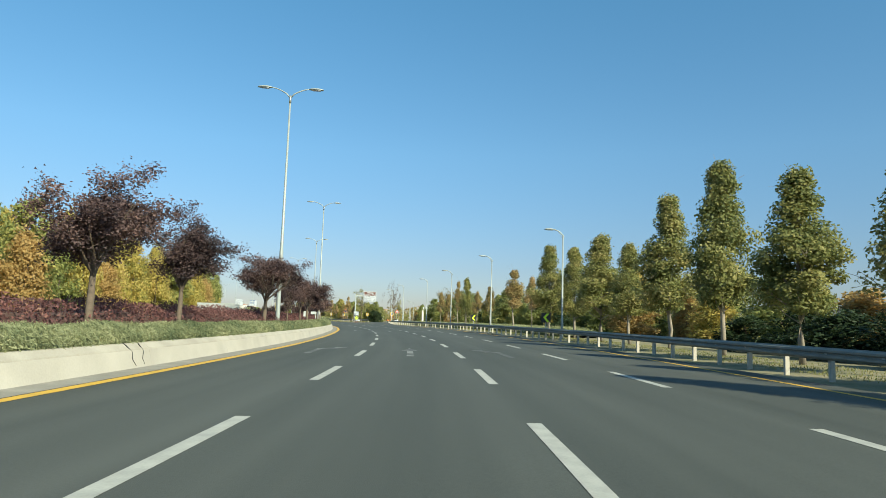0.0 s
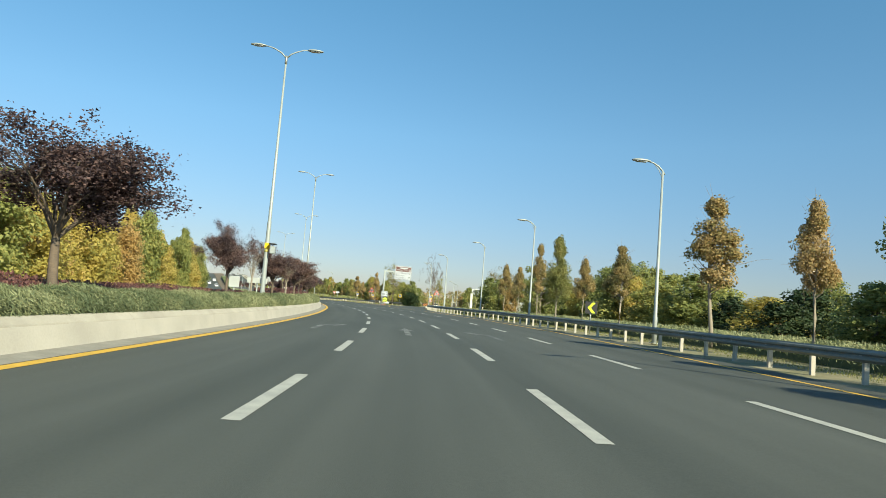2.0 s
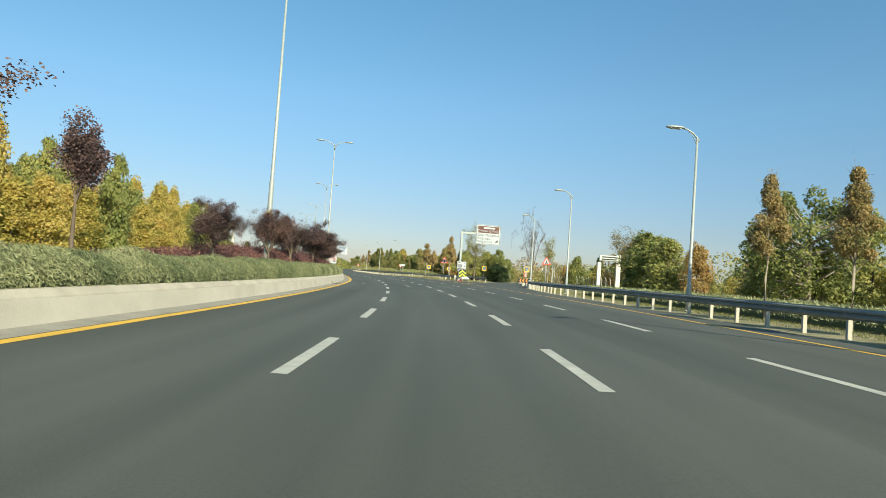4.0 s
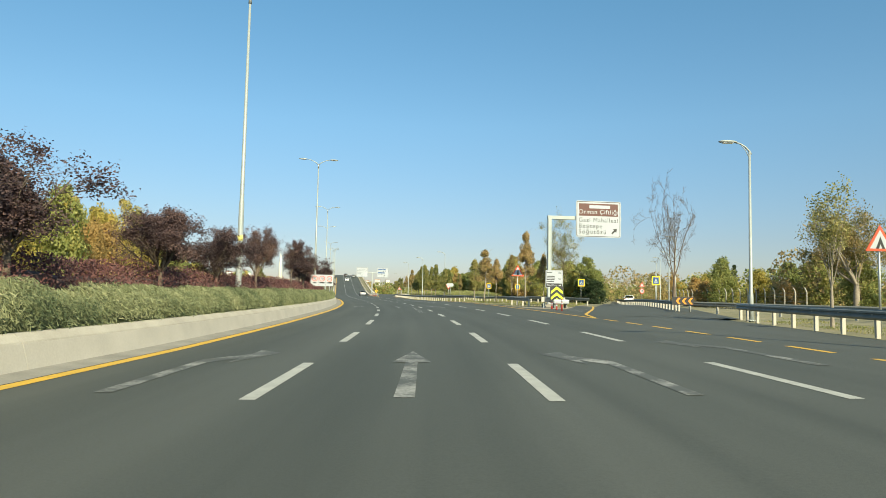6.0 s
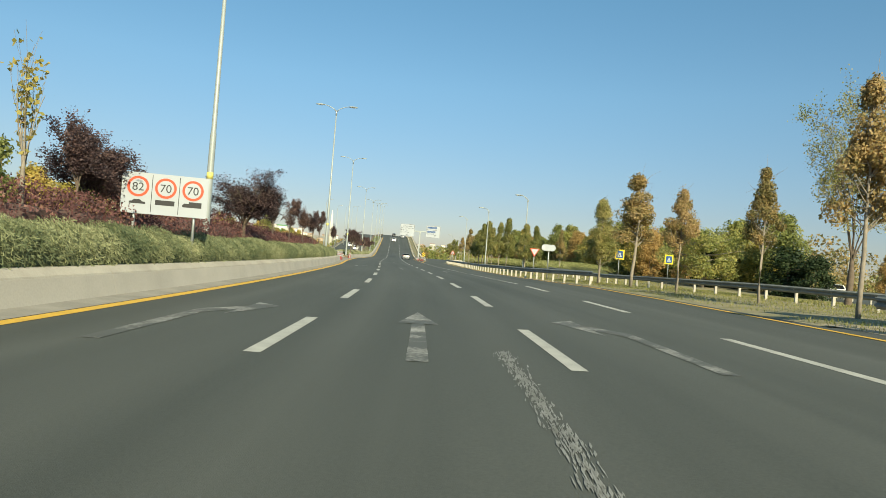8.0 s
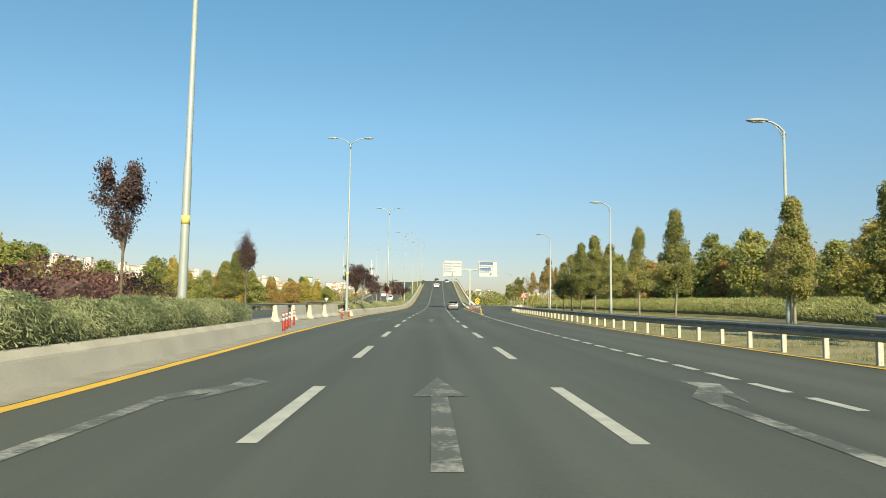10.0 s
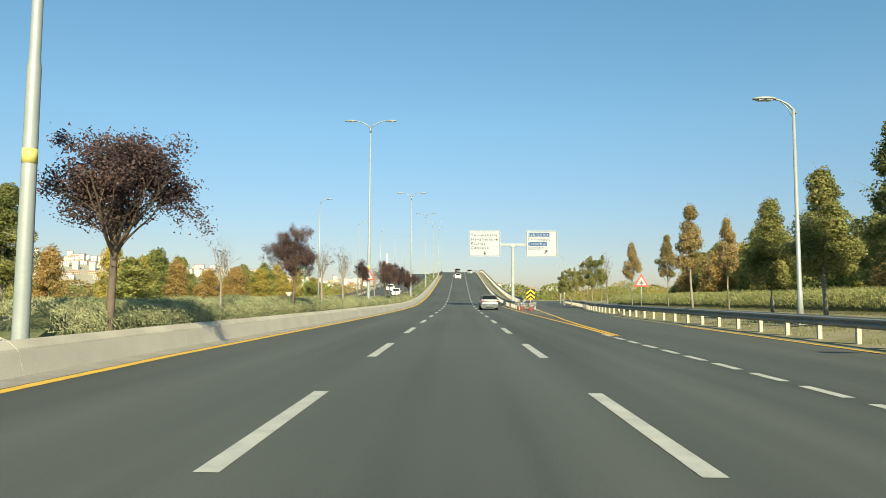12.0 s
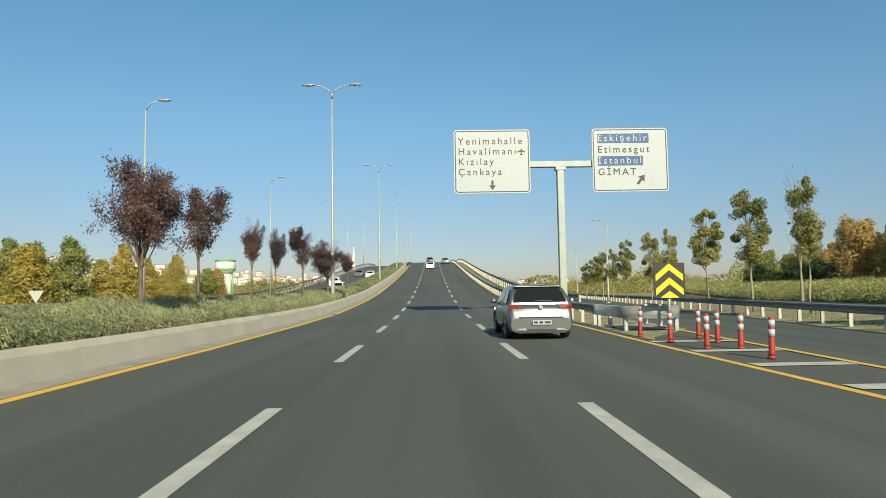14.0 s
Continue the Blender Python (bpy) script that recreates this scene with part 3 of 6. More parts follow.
painted("gore_line", ribbon("gore_line", 163.5, 190, 1.0, lambda s: [(exit_left(s) - 0.09, gore_z(s, exit_left(s)) + 0.010), (exit_left(s) + 0.09, gore_z(s, exit_left(s)) + 0.010)]), YELLOW_LINE, "solid yellow line along the exit road")

# a white scrape along the lane
scar_rnd = random.Random(8)
scar = bmesh.new()
for k in range(1500):
    s = scar_rnd.uniform(173.5, 186)
    d = 1.0 + 0.012 * (s - 179) + scar_rnd.gauss(0, 0.11 if s < 180 else 0.05)
    w, h = scar_rnd.uniform(0.003, 0.016), scar_rnd.uniform(0.05, 0.32)
    q = [(s, d - w), (s + h * 0.4, d + w * 0.6), (s + h, d + w), (s + h * 0.5, d - w * 0.7)]
    scar.faces.new([scar.verts.new((*plan(a, b), road_z(a, b) + 0.007)) for a, b in reversed(q)])
for f in scar.faces:
    f.normal_update()
    if f.normal.z < 0:
        f.normal_flip()
tagged(hang("scrape_mark", bm_mesh(scar), SCRAPED), "white scrape mark along the asphalt lane", "road marking", kind="structure")

# ---------------------------------------------------------------- guard rails
W_BEAM = [(0.0, 0.0), (0.02, 0.03), (0.075, 0.06), (0.075, 0.11), (0.02, 0.145), (0.02, 0.165), (0.075, 0.20), (0.075, 0.25), (0.02, 0.28), (0.0, 0.31)]


def guard_rail(s0, s1, line, height, label, post_every=2.0, side=-1, base=None, flat=False):
    """A steel rail on posts; side: where the rail's face looks (-1 to the left)."""
    base = base or (lambda s, d: road_z(s, d))
    top = thing("guard_rail", label, "guard rail")
    sec = [(side * x, z) for x, z in W_BEAM] + [(-side * 0.012 + side * x, z) for x, z in reversed(W_BEAM)]
    hang("beam", ribbon("beam", s0, s1, 2.0, lambda s: [(line(s) + dx, base(s, line(s)) + height - 0.31 + dz) for dx, dz in sec], closed=True), DULL_STEEL, top)
    me = None
    s = s0 + 0.6
    while s < s1 - 0.3:
        if me is None:
            bm = box(bmesh.new(), (0.13, 0.10, height + 0.1), (0, 0, (height - 0.3) / 2), 0.015)
            box(bm, (0.14, 0.1, 0.2), (side * 0.08, 0, height - 0.16), 0.01)
            me = bpy.data.meshes.new("post")
            bm.to_mesh(me)
            bm.free()
        ob = hang("post", me, CONCRETE, top)
        d = line(s) - side * 0.12
        ob.matrix_basis = at(s, d, base(s, d) - 0.02)
        s += post_every
    return top


guard_rail(-20, 165, rail_line, 0.78, "grey steel crash barrier on pale posts beside the road")
guard_rail(184, 192, lambda s: 10.3, 0.78, "short grey steel crash barrier before the sign post")
guard_rail(213.5, 330, lambda s: rail_line(s) + max(0.0, 222 - s) * 0.1, 0.78, "grey steel crash barrier on pale posts beside the verge")
guard_rail(330, 470, rail_line, 0.78, "grey steel crash barrier along the low exit lane", base=lambda s, d: 0.0)
guard_rail(340, 540, lambda s: 5.95, 0.80, "grey steel crash barrier up the side of the ramp", base=lambda s, d: rise(s))
guard_rail(352, 540, lambda s: 8.1, 1.0, "pale steel railing along the outer edge of the ramp", base=lambda s, d: rise(s), post_every=2.0)
guard_rail(177.5, 240, lambda s: 19.6 + (s - 177.5) * 0.37, 0.75, "pale steel crash barrier along the slip road", base=lambda s, d: ground_z(s, d))
guard_rail(150, 177, lambda s: 19.7 + (177 - s) * 0.45, 0.75, "pale steel crash barrier outside the slip road's bend", base=lambda s, d: ground_z(s, d))
slip_rail = table([196, 206, 216, 226, 248], [19.8, 17.6, 16.4, 16.2, 16.6])
guard_rail(196, 248, slip_rail, 0.75, "pale steel crash barrier behind the grass island", base=lambda s, d: ground_z(s, d))
guard_rail(256, 330, lambda s: -20.6, 0.8, "grey steel crash barrier beyond the oncoming lanes", base=lambda s, d: rise_far(s), side=1)
guard_rail(330, 560, lambda s: -21.0, 1.05, "pale steel railing along the oncoming ramp", base=lambda s, d: rise_far(s), side=1, post_every=2.5)


# ---------------------------------------------------------------- street lamps
def lamp_head(parent, x, z, turn, name="lamp_head"):
    bm = bmesh.new()
    bmesh.ops.create_uvsphere(bm, u_segments=14, v_segments=8, radius=0.5)
    bmesh.ops.scale(bm, vec=(0.95, 0.36, 0.17), verts=bm.verts)
    for v in bm.verts:
        if v.co.z < -0.03:
            v.co.z = -0.03 + (v.co.z + 0.03) * 0.35
    for f in bm.faces:
        f.smooth = True
    bmesh.ops.translate(bm, vec=(x, 0, z), verts=bm.verts)
    head = part(name, bm, POLE, parent, "pale grey oval lamp head")
    box_part("lens", (0.5, 0.22, 0.03), (x, 0, z - 0.055), LAMP_CLEAR, head, 0.01, "clear flat lens")
    return head


def mast(height, arms, label):
    """A tall tapered mast with curved arms; arms: signs of the sides they reach to."""
    top = thing("street_lamp", label, "street lamp", group="tall lamps on the median")
    bm = tube(bmesh.new(), [(0, 0, -0.2), (0, 0, 0.5), (0, 0, height * 0.33), (0, 0, height * 0.34), (0, 0, height - 0.9)], [0.14, 0.135, 0.115, 0.095, 0.05], 12)
    part("pole", bm, POLE, top)
    bm = bmesh.new()
    box(bm, (0.4, 0.4, 0.05), (0, 0, 0.36), 0.01)
    part("base_plate", bm, STEEL, top)
    bm = tube(bmesh.new(), [(0, 0, height - 1.1), (0, 0, height - 0.62)], [0.075, 0.07], 10)
    part("collar", bm, STEEL, top)
    for side in arms:
        pts = [(side * 0.02, 0, height - 0.75)] + [(side * (0.25 + 1.0 * k / 5), 0, height - 0.62 + 0.46 * math.sin(math.pi / 2 * (k + 1) / 6)) for k in range(6)]
        part("arm", tube(bmesh.new(), pts, [0.045, 0.042, 0.04, 0.038, 0.036, 0.034, 0.032], 8), POLE, top)
        lamp_head(top, side * 1.6, height - 0.16, side)
    return top


def band_plate(parent):
    bm = tube(bmesh.new(), [(0, 0, 3.4), (0, 0, 3.65)], [0.126, 0.125], 12)
    part("band", bm, BAND_YELLOW, parent, "yellow notice band wrapped round the pole")


tall = mast(15.3, (-1, 1), "tall grey twin-armed street lamp on the planted median")
band_plate(tall)
LAMP_L = [(41.2, -7.8, 0.4), (80.8, -7.8, -0.35), (120.2, -7.8, -0.3), (161.6, -7.7, -0.4), (202.7, -7.9, -0.3), (242.7, -7.2, -0.3), (281.3, -7.5, 0.2), (321.0, -7.05, -0.4), (360.6, -6.7, -0.2), (400, -6.7, 0), (440, -6.7, 0), (480, -6.7, 0), (520, -6.7, 0)]
for k, (s, d, more) in enumerate(LAMP_L):
    m = at(s, d, rise(s)) @ Matrix.Diagonal((1, 1, 1 + more / 15.3, 1))
    if k == 0:
        tall.matrix_basis = m
    else:
        copy_thing(tall, m)

short = thing("street_lamp", "grey single-armed street lamp behind the crash barrier", "street lamp", group="single lamps beside the road")
part("pole", tube(bmesh.new(), [(0, 0, -0.2), (0, 0, 1.2), (0, 0, 1.25), (0, 0, 8.05)], [0.11, 0.105, 0.085, 0.05], 12), POLE, short)
part("base_plate", box(bmesh.new(), (0.34, 0.34, 0.04), (0, 0, 0.02), 0.01), STEEL, short)
part("arm", tube(bmesh.new(), [(0.10, 0, 7.9), (0, 0, 8.05), (-0.22, 0, 8.27), (-0.48, 0, 8.41), (-0.75, 0, 8.46)], [0.035, 0.045, 0.042, 0.038, 0.034], 8), POLE, short)
part("brace", tube(bmesh.new(), [(0, 0, 7.7), (-0.2, 0, 8.11), (-0.4, 0, 8.32)], [0.018, 0.018, 0.018], 6), POLE, short)
lamp_head(short, -1.06, 8.47, -1)
LAMP_R = [(50.4, 12.4), (72.9, 11.4), (95.9, 11.3), (117.2, 12.1), (140.2, 12.9), (162.1, 15.9), (249.3, 14.0), (272, 13.2), (294.7, 12.6), (383, 18), (420, 23)]
for k, (s, d) in enumerate(LAMP_R):
    m = at(s, d, ground_z(s, d))
    if k == 0:
        short.matrix_basis = m
    else:
        copy_thing(short, m)
single = thing("street_lamp", "tall grey single-armed lamp beside the oncoming ramp", "street lamp", group="lamps of the oncoming ramp")
part("pole", tube(bmesh.new(), [(0, 0, -0.2), (0, 0, 5.0), (0, 0, 14.2)], [0.14, 0.11, 0.055], 10), POLE, single)
part("arm", tube(bmesh.new(), [(0, 0, 14.1), (0.3, 0, 14.6), (0.9, 0, 14.85)], [0.045, 0.04, 0.034], 8), POLE, single)
lamp_head(single, 1.3, 14.85, 1)
for k, s in enumerate((361, 396, 432, 468, 504)):
    m = at(s, -19.6, rise_far(s))
    if k == 0:
        single.matrix_basis = m
    else:
        copy_thing(single, m)


# ---------------------------------------------------------------- plants
def leaf_mesh(name, centres, size, rng, stretch=1.5, up=0.3, lie=None, out=None, simple=False):
    """Many small pointed leaves as one mesh; out: the ways that their faces tend to look."""
    n = len(centres)
    a = rng.normal(size=(n, 3))
    a[:, 2] += up
    face = rng.normal(size=(n, 3))
    if out is not None:
        face = face * 0.75 + out
        a = np.cross(face, a)
    a /= np.linalg.norm(a, axis=1)[:, None] + 1e-9
    b = np.cross(a, face)
    b /= np.linalg.norm(b, axis=1)[:, None] + 1e-9
    if lie is not None:
        a = a * 0.6 + lie
        a /= np.linalg.norm(a, axis=1)[:, None]
        b = np.cross(a, rng.normal(size=(n, 3)))
        b /= np.linalg.norm(b, axis=1)[:, None] + 1e-9
    half = (size * rng.uniform(0.6, 1.25, n))[:, None]
    if simple:
        verts = np.stack([centres + a * half * stretch, centres - a * half * stretch * 0.8 - b * half * 1.15, centres - a * half * stretch * 0.6 + b * half * 1.15], 1).reshape(-1, 3)
        return from_arrays(name, verts, np.arange(3 * n).reshape(-1, 3))
    verts = np.stack([centres - a * half * stretch, centres - b * half - a * half * stretch * 0.25, centres + a * half * stretch, centres + b * half - a * half * stretch * 0.25], 1).reshape(-1, 3)
    return from_arrays(name, verts, np.arange(4 * n).reshape(-1, 4))


def clumps(rng, count, low, high, radius):
    """Centres inside a turned envelope; radius(u) with u from 0 below to 1 at the top."""
    out = []
    for k in range(count):
        u = rng.uniform(0.02, 0.96) ** 1.1
        r = radius(u) * math.sqrt(rng.uniform(0.15, 1.0)) * rng.uniform(0.66, 1.04)
        a = rng.uniform(0, math.tau)
        out.append((r * math.cos(a), r * math.sin(a), low + u * (high - low)))
    return np.array(out)


def make_tree(name, label, category, mat, bark, height, low, radius, seed, count=46, leaves_n=4200, leaf=0.085, puff=0.30, trunk=0.09, limbs=22, sparse=0.0, group="", simple=False):
    """A tree with trunk, limbs and a crown of leaf clumps, standing at its base."""
    rng = np.random.default_rng(seed)
    top = thing(name, label, category, group=group)
    cs = clumps(rng, count, low, height, radius)
    bm = bmesh.new()
    lean = rng.normal(0, 0.06, 2)
    spine = [(lean[0] * k / 6 * height * 0.3 + rng.normal(0, 0.02), lean[1] * k / 6 * height * 0.3 + rng.normal(0, 0.02), -0.15 + k / 6 * height * 0.86) for k in range(7)]
    tube(bm, spine, [trunk * (1.12 - 0.16 * k) + 0.008 for k in range(7)], 8)
    for c in cs[:limbs]:
        z0 = max(low * 0.75, min(c[2] - 0.25 * (height - low) * rng.uniform(0.4, 1.0), height * 0.7))
        k = min(5.9, (z0 + 0.15) / (height * 0.86) * 6)
        i = int(k)
        o = Vector(spine[i]).lerp(Vector(spine[i + 1]), k - i)
        e = Vector(c)
        mid = o.lerp(e, 0.5) + Vector((0, 0, -0.08)) + Vector(rng.normal(0, 0.05, 3))
        tube(bm, [o, mid, e], [trunk * 0.36, trunk * 0.22, 0.006], 5, cap=False)
        for _ in range(3):
            t = e + Vector(rng.normal(0, 0.32, 3)) + Vector((0, 0, 0.15))
            tube(bm, [mid.lerp(e, 0.6), e.lerp(t, 0.5), t], [trunk * 0.14, 0.006, 0.003], 4, cap=False)
    part("trunk", bm, bark, top)
    if leaves_n:
        weight = rng.uniform(0.4, 1.3, len(cs))
        if sparse:
            weight[rng.uniform(size=len(cs)) < sparse] *= 0.12
        pick = rng.choice(len(cs), leaves_n, p=weight / weight.sum())
        off = rng.normal(size=(leaves_n, 3))
        off *= (rng.uniform(0.25, 1.0, leaves_n) ** 0.5 / (np.linalg.norm(off, axis=1) + 1e-9))[:, None] * puff * rng.uniform(0.7, 1.3, len(cs))[pick][:, None] * 1.25
        off[:, 2] *= 0.85
        slim = np.interp((cs[pick][:, 2] - low) / (height - low), [0.0, 0.7, 1.0], [1.0, 1.0, 0.62])
        off[:, :2] *= slim[:, None]
        spots = cs[pick] + off
        away = spots * np.array((1.0, 1.0, 0.0))
        away = away / (np.linalg.norm(away, axis=1)[:, None] + 0.2) * 0.6 + off / (np.linalg.norm(off, axis=1)[:, None] + 1e-9) * 0.7 + np.array((0, 0, 0.45))
        hang("crown", leaf_mesh("crown", spots, leaf, rng, out=away, simple=simple), mat, top)
    return top


def on_slip(s, d):
    """Whether a crown would stand on the slip road or hang over it."""
    q = EXIT.inverted() @ Vector((*plan(s, d), 0))
    return -2.2 < q.x < 10.2 and -6 < q.y < 235


def plant_copies(kinds, spots, base):
    """Sets copies of the kinds at spots (s, d, height, width, kind); each kind knows its own height and width."""
    used = set()
    rnd = random.Random(5)
    for s, d, h, w, k in spots:
        if on_slip(s, d):
            continue
        ob, h0, w0 = kinds[k % len(kinds)]
        f = Matrix.Diagonal((w / w0, w / w0, h / h0, 1))
        m = at(s, d, base(s, d), rnd.uniform(0, 360)) @ f
        if ob in used:
            copy_thing(ob, m)
        else:
            ob.matrix_basis = m
            used.add(ob)
    for ob, *_ in kinds:
        if ob not in used:
            for o in (*ob.children_recursive, ob):
                bpy.data.objects.remove(o)


# open-crowned trees whose limbs fan out from the trunk's head
def grow(bm, rng, o, way, length, r, depth, lift, spray, anchors, thick=0.0022):
    """One limb and its branches; leaf anchors are gathered along the outer ones."""
    pts, rad, p, v = [o.copy()], [r], o.copy(), way.normalized()
    n = 5 if depth else 3
    for k in range(n):
        v = (v + Vector(rng.normal(0, max(0.11, 0.11 + 0.2 * (spray - 0.7)), 3)) + Vector((0, 0, lift))).normalized()
        p = p + v * (length / n)
        pts.append(p.copy())
        rad.append(max(thick, r * (1 - 0.75 * (k + 1) / n)))
    tube(bm, pts, rad, 6 if depth > 1 else 4 if depth else 3, cap=False)
    if depth <= 1:
        anchors += [tuple(q) for q in pts[1:]] + [tuple(pts[-1])]
    if depth == 0:
        return
    for _ in range(int(rng.integers(4, 7))):
        f = rng.uniform(0.25, 1.0)
        i = min(n - 1, int(f * n))
        q = pts[i].lerp(pts[i + 1], f * n - i)
        side = Vector(rng.normal(0, 1, 3)).cross(v).normalized()
        grow(bm, rng, q, v * 0.75 + side * spray, length * rng.uniform(0.34, 0.55), max(thick, rad[i] * 0.55), depth - 1, lift, spray, anchors, thick)


def fan_tree(name, label, mat, bark, height, low, spread, seed, leaves_n, leaf, limbs=9, trunk=0.085, depth=2, lift=0.05, spray=0.6, puff=0.09, group="", thick=0.0022):
    """A trunk that forks low into rising limbs, scaled to its height and spread."""
    rng = np.random.default_rng(seed)
    top = thing(name, label, "tree", group=group)
    bm, anchors = bmesh.new(), []
    bend = rng.normal(0, 0.05, 2)
    stem = [Vector((bend[0] * k / 3, bend[1] * k / 3, -0.2 + (low + 0.2) * k / 3)) for k in range(4)]
    tube(bm, stem, [trunk * 1.25, trunk, trunk * 0.92, trunk * 0.85], 9, cap=False)
    reach = height - low
    for k in range(limbs):
        a = k * math.tau / limbs * 1.62 + rng.uniform(-0.4, 0.4)
        tilt = rng.uniform(0.12, 1.0) ** 0.7 * math.atan2(spread, reach * 0.72)
        if k == 0:
            tilt = 0.1
        way = Vector((math.sin(tilt) * math.cos(a), math.sin(tilt) * math.sin(a), math.cos(tilt)))
        grow(bm, rng, stem[-1] + Vector((0, 0, -rng.uniform(0, 0.22) * low * 0.5)), way, reach * rng.uniform(0.6, 0.9), trunk * rng.uniform(0.4, 0.62), depth, lift, spray, anchors, thick)
    zs = max(v.co.z for v in bm.verts)
    xs = max(math.hypot(v.co.x, v.co.y) for v in bm.verts)
    fz, fx = (height - low) / max(0.1, zs - low), spread / xs
    for v in bm.verts:
        if v.co.z > low * 0.8:
            g = min(1.0, (v.co.z - low * 0.8) / (0.25 * low))
            v.co.x, v.co.y = v.co.x * (1 + (fx - 1) * g), v.co.y * (1 + (fx - 1) * g)
        if v.co.z > low:
            v.co.z = low + (v.co.z - low) * fz
    part("trunk", bm, bark, top)
    if leaves_n:
        c = np.array(anchors)
        c[:, :2] *= fx
        c[:, 2] = np.where(c[:, 2] > low, low + (c[:, 2] - low) * fz, c[:, 2])
        keep = rng.uniform(0.0, 1.0, len(c)) ** 1.2 + 0.08
        keep *= np.array([min(1.0, max(0.06, 0.75 + 1.9 * noise.noise((q[0] * 0.85 + seed, q[1] * 0.85, q[2] * 0.85)))) for q in c])
        pick = rng.choice(len(c), leaves_n, p=keep / keep.sum())
        hang("crown", leaf_mesh("crown", c[pick] + rng.normal(0, puff, (leaves_n, 3)), leaf, rng, simple=leaf < 0.024), mat, top)
    return top


plums = [(fan_tree("plum_tree", "purple-leaved plum tree with dark open crown on the median", PLUM, BARK, 4.6, 1.95, 1.75, 10 + k, 27000, 0.022, 15, 0.078, 2, 0.035, 0.8, 0.095, "plum trees on the median"), 4.6, 2.8) for k in range(6)]
small_plums = [(fan_tree("plum_tree", "young purple plum tree with a small upright crown", PLUM, BARK, 4.1, 2.1, 0.85, 30 + k, 8500, 0.023, 9, 0.05, 2, 0.08, 0.65, 0.075, "plum trees on the median"), 4.1, 1.5) for k in range(3)]
bare_trees = [(fan_tree("bare_tree", "bare young tree with thin upright twigs on the median", PLUM, PALE_BARK, 4.4, 2.0, 0.9, 40 + k, 160, 0.026, 9, 0.055, 2, 0.07, 0.65, 0.05, "bare trees on the median"), 4.4, 1.5) for k in range(2)]
PLUM_AT = [(16.5, 4.8, 3.5), (22.5, 4.7, 3.1), (35.9, 4.5, 4.1), (44.1, 3.7, 2.0), (51.4, 4.25, 2.2), (57.6, 4.6, 3.9), (71.6, 4.1, 1.9), (83.4, 4.25, 2.8), (95.8, 4.45, 2.4), (111, 4.3, 2.8), (120, 4.3, 3.0), (127, 4.1, 2.8), (138.7, 4.65, 3.1), (144.8, 4.4, 2.9), (152.2, 4.05, 1.9), (158.3, 4.9, 3.9), (164.8, 4.95, 2.7), (184.2, 4.9, 2.4), (195.7, 4.0, 2.2), (207.4, 4.6, 3.6), (283.2, 5.1, 2.0), (297.5, 5.5, 3.0), (332.2, 5.3, 2.9), (360.5, 4.7, 2.3)]
SMALL_AT = [(101.4, 4.05, 1.4), (176.6, 4.6, 1.6), (194.5, 4.2, 1.4), (214.4, 4.3, 1.5), (220.6, 4.0, 1.25), (227.2, 4.4, 1.4), (234, 4.5, 1.45), (239.9, 4.4, 1.2), (248.4, 4.1, 1.0), (317.3, 4.25, 1.35), (336, 4.4, 1.5), (341.8, 4.5, 1.15), (345.8, 4.5, 1.15), (352, 4.6, 1.5), (370.6, 4.1, 1.5)]
BARE_AT = [(76.5, 3.7, 1.7), (89.7, 3.85, 2.0), (189.9, 4.3, 0.9), (289.4, 3.8, 0.85), (303.6, 5.1, 1.5), (309.7, 5.5, 1.4), (324.4, 5.3, 1.4)]


def row_d(s):
    return -8.7 if 188 < s < 200 else -7.65 if s < 247 else -7.0


plant_copies(plums, [(s, row_d(s), h - 0.3, w, k) for k, (s, h, w) in enumerate(PLUM_AT)], lambda s, d: rise(s) + 0.3)
plant_copies(small_plums, [(s, row_d(s), h - 0.3, w, k) for k, (s, h, w) in enumerate(SMALL_AT)], lambda s, d: rise(s) + 0.3)
plant_copies(bare_trees, [(s, row_d(s), h - 0.3, w, k) for k, (s, h, w) in enumerate(BARE_AT)], lambda s, d: rise(s) + 0.3)


# columnar trees behind the crash barrier
def column_shape(u):
    return 1.22 * (0.62 + 0.38 * math.sin(math.pi * min(1, u * 1.35 + 0.12))) * max(0.02, 1 - max(0.0, u - 0.30) / 0.70) ** 0.80


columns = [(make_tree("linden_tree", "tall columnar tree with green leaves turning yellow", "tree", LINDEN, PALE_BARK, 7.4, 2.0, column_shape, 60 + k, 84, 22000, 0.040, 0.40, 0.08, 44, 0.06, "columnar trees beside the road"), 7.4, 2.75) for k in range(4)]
russets = [(make_tree("linden_tree", "slim columnar tree with russet autumn leaves", "tree", RUSSET, PALE_BARK, 6.2, 2.7, lambda u: 0.85 * column_shape(u), 70 + k, 46, 11000, 0.038, 0.32, 0.07, 40, 0.12, "columnar trees beside the road"), 6.2, 2.4) for k in range(3)]
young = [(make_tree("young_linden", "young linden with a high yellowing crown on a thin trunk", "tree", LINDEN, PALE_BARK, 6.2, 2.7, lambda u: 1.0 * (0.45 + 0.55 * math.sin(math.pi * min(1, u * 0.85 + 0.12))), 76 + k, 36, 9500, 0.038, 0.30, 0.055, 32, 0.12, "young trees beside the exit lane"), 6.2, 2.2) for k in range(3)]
COLUMN_AT = [(17.6, 7.8, 3.3), (23.5, 7.2, 3.4), (29.2, 9.2, 3.4), (35.0, 8.4, 3.6), (40.8, 6.4, 2.3), (46, 8.1, 3.2), (52.3, 6.4, 2.4), (59.3, 7.6, 2.7), (97.1, 7.6, 2.0), (11.8, 7.6, 2.8), (5.6, 7.6, 2.8)]
